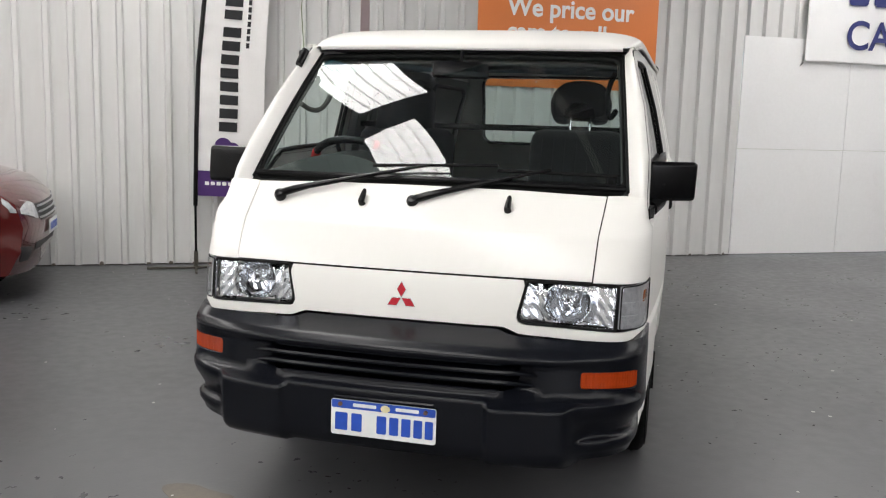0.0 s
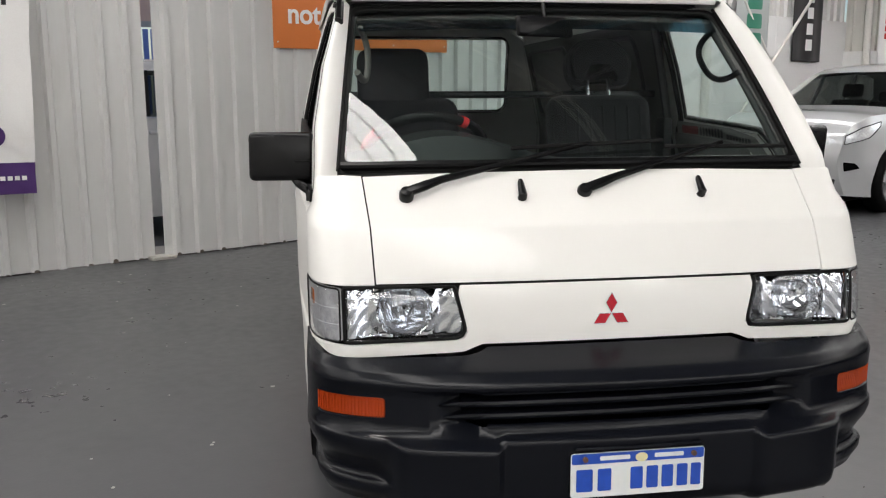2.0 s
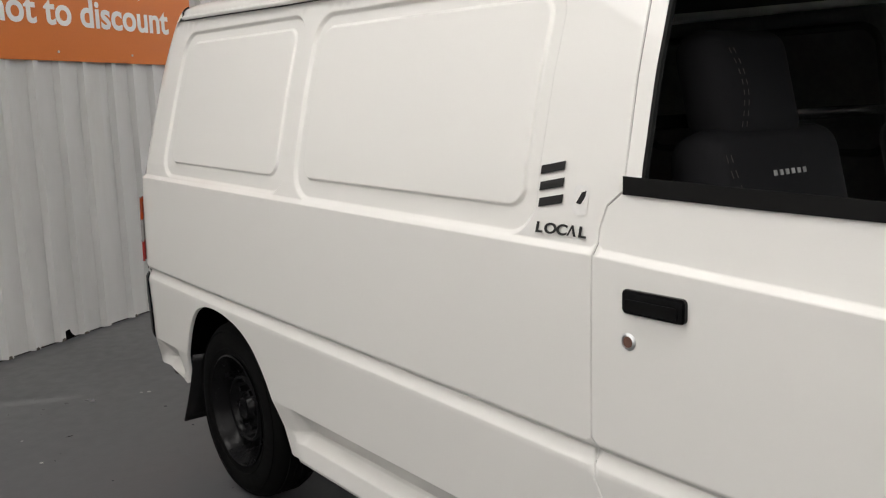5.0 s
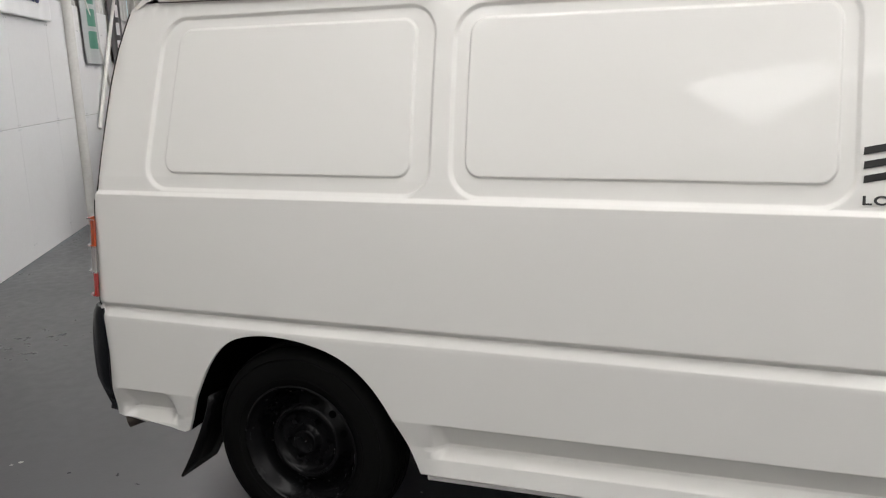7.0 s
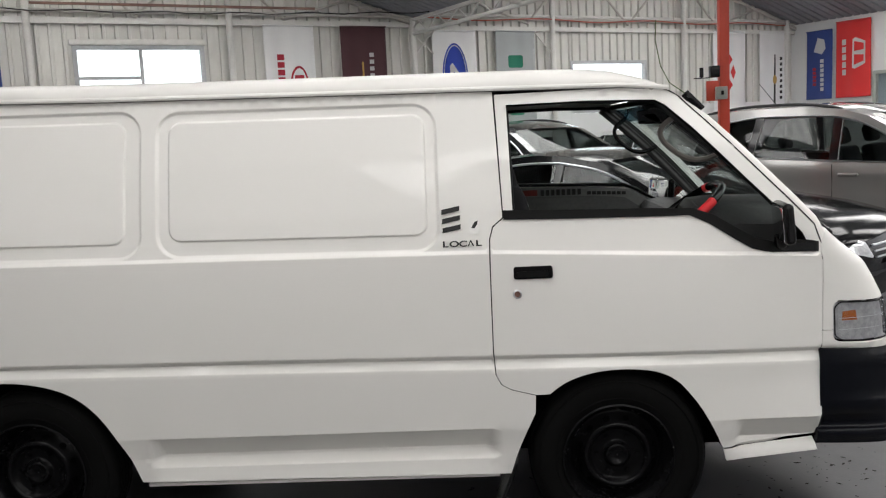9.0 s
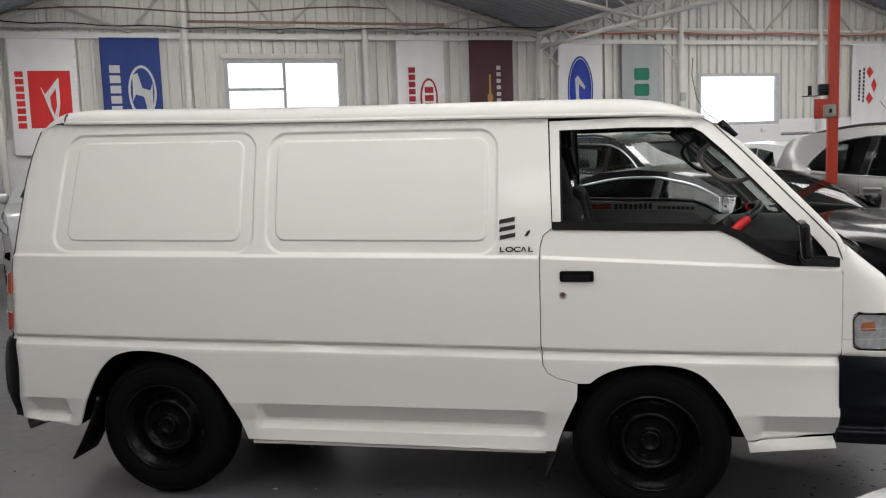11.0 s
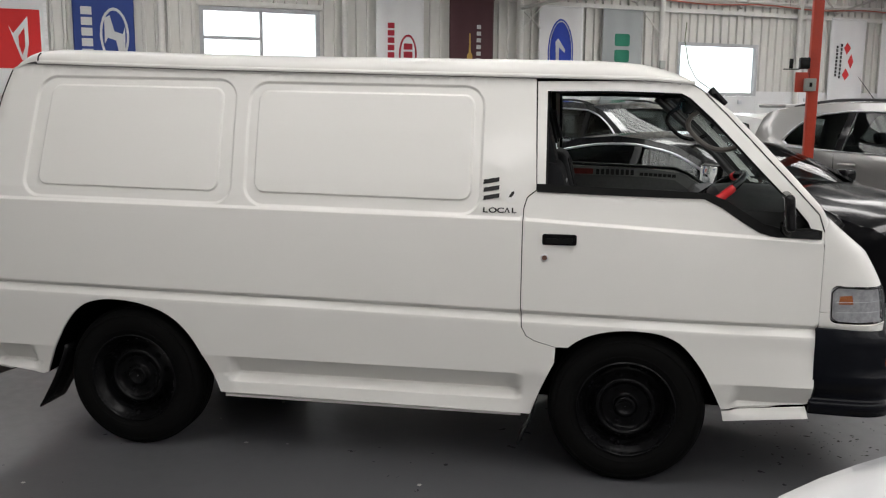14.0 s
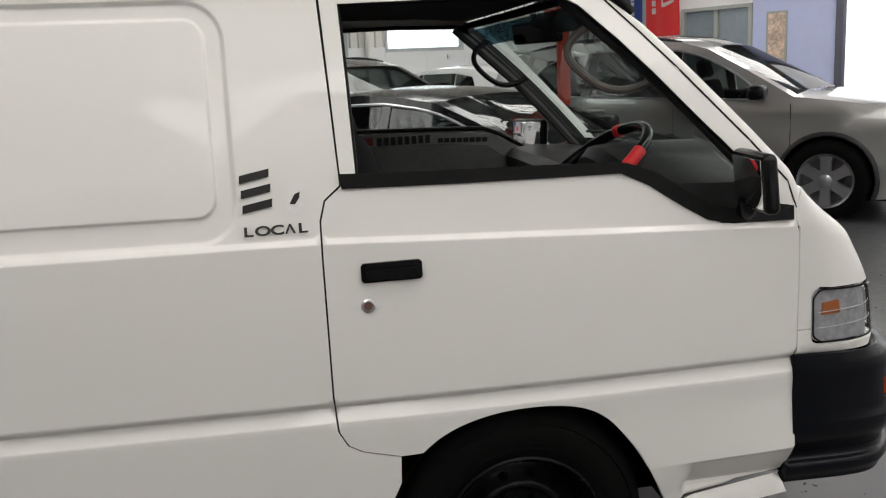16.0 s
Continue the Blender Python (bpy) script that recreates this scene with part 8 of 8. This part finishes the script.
def flag_sheet(nm, z0, z1, material, x0=0.0, x1=0.56, lift=0.0):
    bm = bmesh.new()
    nz, nx = max(4, int((z1 - z0) / 0.03)), max(3, int((x1 - x0) / 0.035))
    g = [[bm.verts.new(flag_point(x0 + (x1 - x0) * j / nx, z0 + (z1 - z0) * k / nz, lift)) for j in range(nx + 1)] for k in range(nz + 1)]
    for A, C in zip(g, g[1:]):
        for j in range(nx):
            bm.faces.new((A[j], A[j + 1], C[j + 1], C[j]))
    return part(nm, bm, material, flag, sharp=180)


def flag_disc(x, z, r, lift):
    bm = bmesh.new()
    mid = bm.verts.new(flag_point(x, z, lift))
    rim = [bm.verts.new(flag_point(x + r * math.cos(2 * math.pi * k / 28), z + r * math.sin(2 * math.pi * k / 28), lift)) for k in range(28)]
    for a, b in zip(rim, rim[1:] + rim[:1]):
        bm.faces.new((mid, a, b))
    part("mark", bm, purple, flag)


flag_sheet("cloth", 0.885, 3.15, flag_white)
flag_sheet("foot_cloth", 0.66, 0.885, purple)
flag_disc(0.212, 1.112, 0.074, 0.008)
flag_disc(0.290, 1.074, 0.074, 0.0085)
for k in range(8):
    z = 1.24 + 0.118 * k
    flag_sheet("letter_bar", z, z + 0.085, black_c, 0.17, 0.33, 0.007)
for k in range(8):
    z = 2.22 + 0.11 * k
    flag_sheet("letter_bar", z, z + 0.08, black_c, 0.17, 0.33, 0.007)
for k in range(12):
    flag_sheet("letter_bar", 1.98 + 0.062 * k, 2.025 + 0.062 * k, black_c, 0.38, 0.41, 0.007)
for k in range(9):
    flag_sheet("letter_bar", 0.76, 0.79, flag_white, 0.06 + 0.05 * k, 0.095 + 0.05 * k, 0.007)

# small things on the walls
for b, z in ((-9.9, 1.66), (-11.6, 1.72)):
    setting(part("outlet", B(BC - 0.075, BC - 0.05, b, b + 0.11, z, z + 0.08, bevel=0.006), alu), "small pale outlet box on the wall board", "outlet")
setting(part("switch_box", B(BC - 0.22, BC - 0.14, -4.86, -4.74, 2.20, 2.42, bevel=0.01), grey_box), "grey switch box on the valley post", "switch box")
setting(part("switch_box", B(BC - 0.22, BC - 0.16, -7.90, -7.78, 2.32, 2.48, bevel=0.01), grey_box), "small grey box on the wall post", "switch box")
# torn foot of a wall sheet
bm = bmesh.new()
prism(bm, [(0, 0), (0.11, 0.005), (0.075, 0.035), (0.06, 0.065), (0.02, 0.055)], 0.003, Matrix(((1, 0, 0, 1.86), (0, 0, -1, BA - 0.045), (0, 1, 0, 0.012), (0, 0, 0, 1))))
setting(part("torn_edge", bm, dark_void), "dark torn tab at the foot of the steel wall", "damage")
# yard behind the gap
yard = mat("pale_brick_building", (0.55, 0.40, 0.33), rough=0.9, var=0.1, scale=3)
setting(part("yard_building", B(-6, 8, 12.0, 12.2, 2.45, 6), yard), "pale building beyond the yard", "building")
bm = bmesh.new()
for k in range(70):
    box(bm, -4 + 0.12 * k, -3.92 + 0.12 * k, 11.2, 11.22, 0.9, 2.28)
setting(part("yard_fence", bm, mat("blue_fence", (0.10, 0.17, 0.45), rough=0.5), smooth=False), "blue slatted fence across the yard", "fence")
setting(part("yard_fascia", B(-6, 8, 11.9, 11.98, 2.36, 2.45), grey_box), "grey fascia under the pale building's boards", "fascia")
# debris and stains on the floor
rnd = random.Random(12)
bm = bmesh.new()
spots = [(-0.62, -1.30), (-0.85, -1.05), (-1.2, 0.2), (-1.5, 1.7), (-1.9, 2.3), (-2.6, 2.0), (-1.3, 3.1), (-2.2, 3.4), (1.5, 3.9), (2.2, 3.2), (1.6, 0.8), (1.9, -0.6), (1.4, -1.5), (-1.7, -0.6)]
for x, y in spots + [(rnd.uniform(-4, 3), rnd.uniform(-2.5, 4)) for _ in range(60)]:
    s = rnd.uniform(0.003, 0.010)
    m = Matrix.Translation((x, y, -0.009)) @ Matrix.Rotation(rnd.uniform(0, 6), 4, "Z")
    prism(bm, [(-s, -s * 0.6), (s * 0.7, -s), (s * 1.3, s * 0.2), (0, s), (-s * 0.9, s * 0.5)], 0.0015, m)
tagged(part("floor_chips", bm, mat("pale_chip", (0.5, 0.49, 0.46), rough=0.8)), "small pale chips and grit on the floor", "debris", kind="stuff")
stain = mat("oil_stain", (0.10, 0.085, 0.065), rough=0.5, var=0.3, scale=8)
bm = prism(bmesh.new(), [(0.13 * math.cos(a) * (1 + 0.25 * math.sin(3 * a)), 0.085 * math.sin(a) * (1 + 0.3 * math.cos(2 * a + 1))) for a in np.linspace(0, 2 * math.pi, 30)[:-1]], 0.0012, Matrix.Translation((-0.78, -1.02, -0.0095)))
tagged(part("floor_stain", bm, stain), "brown dried oil stain on the floor", "stain", kind="stuff")

# dark dirt trodden over the floor, thicker ahead of the van and behind its rear wheel
rnd = random.Random(21)
bm = bmesh.new()
for k in range(1000):
    if k % 60 == 0:
        x, y = rnd.uniform(-2.0, -0.9), rnd.uniform(2.5, 3.7)
    elif k % 12 == 1:
        x, y = rnd.gauss(-0.15, 0.22), rnd.gauss(-0.85, 0.25)
    else:
        x, y = rnd.uniform(0.9, 5.5), rnd.uniform(-3.4, 5.0)
    if abs(x) < 0.8 and -0.5 < y < 3.0:
        continue
    size = 0.004 + 0.010 * rnd.random() ** 3
    ang, n = rnd.uniform(0, 6.28), rnd.choice((4, 5, 6))
    ring_ = []
    for i in range(n):
        a = 2 * math.pi * i / n
        q = Matrix.Rotation(ang, 2) @ Vector((math.cos(a) * size * rnd.uniform(0.7, 1.9), math.sin(a) * size * rnd.uniform(0.4, 0.8)))
        ring_.append(bm.verts.new((x + q.x, y + q.y, -0.0085)))
    tip = bm.verts.new((x, y, -0.0085 + size * 0.25))
    for i in range(n):
        bm.faces.new((ring_[i], ring_[(i + 1) % n], tip))
tagged(part("floor_dirt", bm, mat("dark_dirt", (0.030, 0.027, 0.024), rough=0.95, var=0.4, scale=3)), "dark crumbs of dirt scattered over the floor", "debris", kind="stuff")
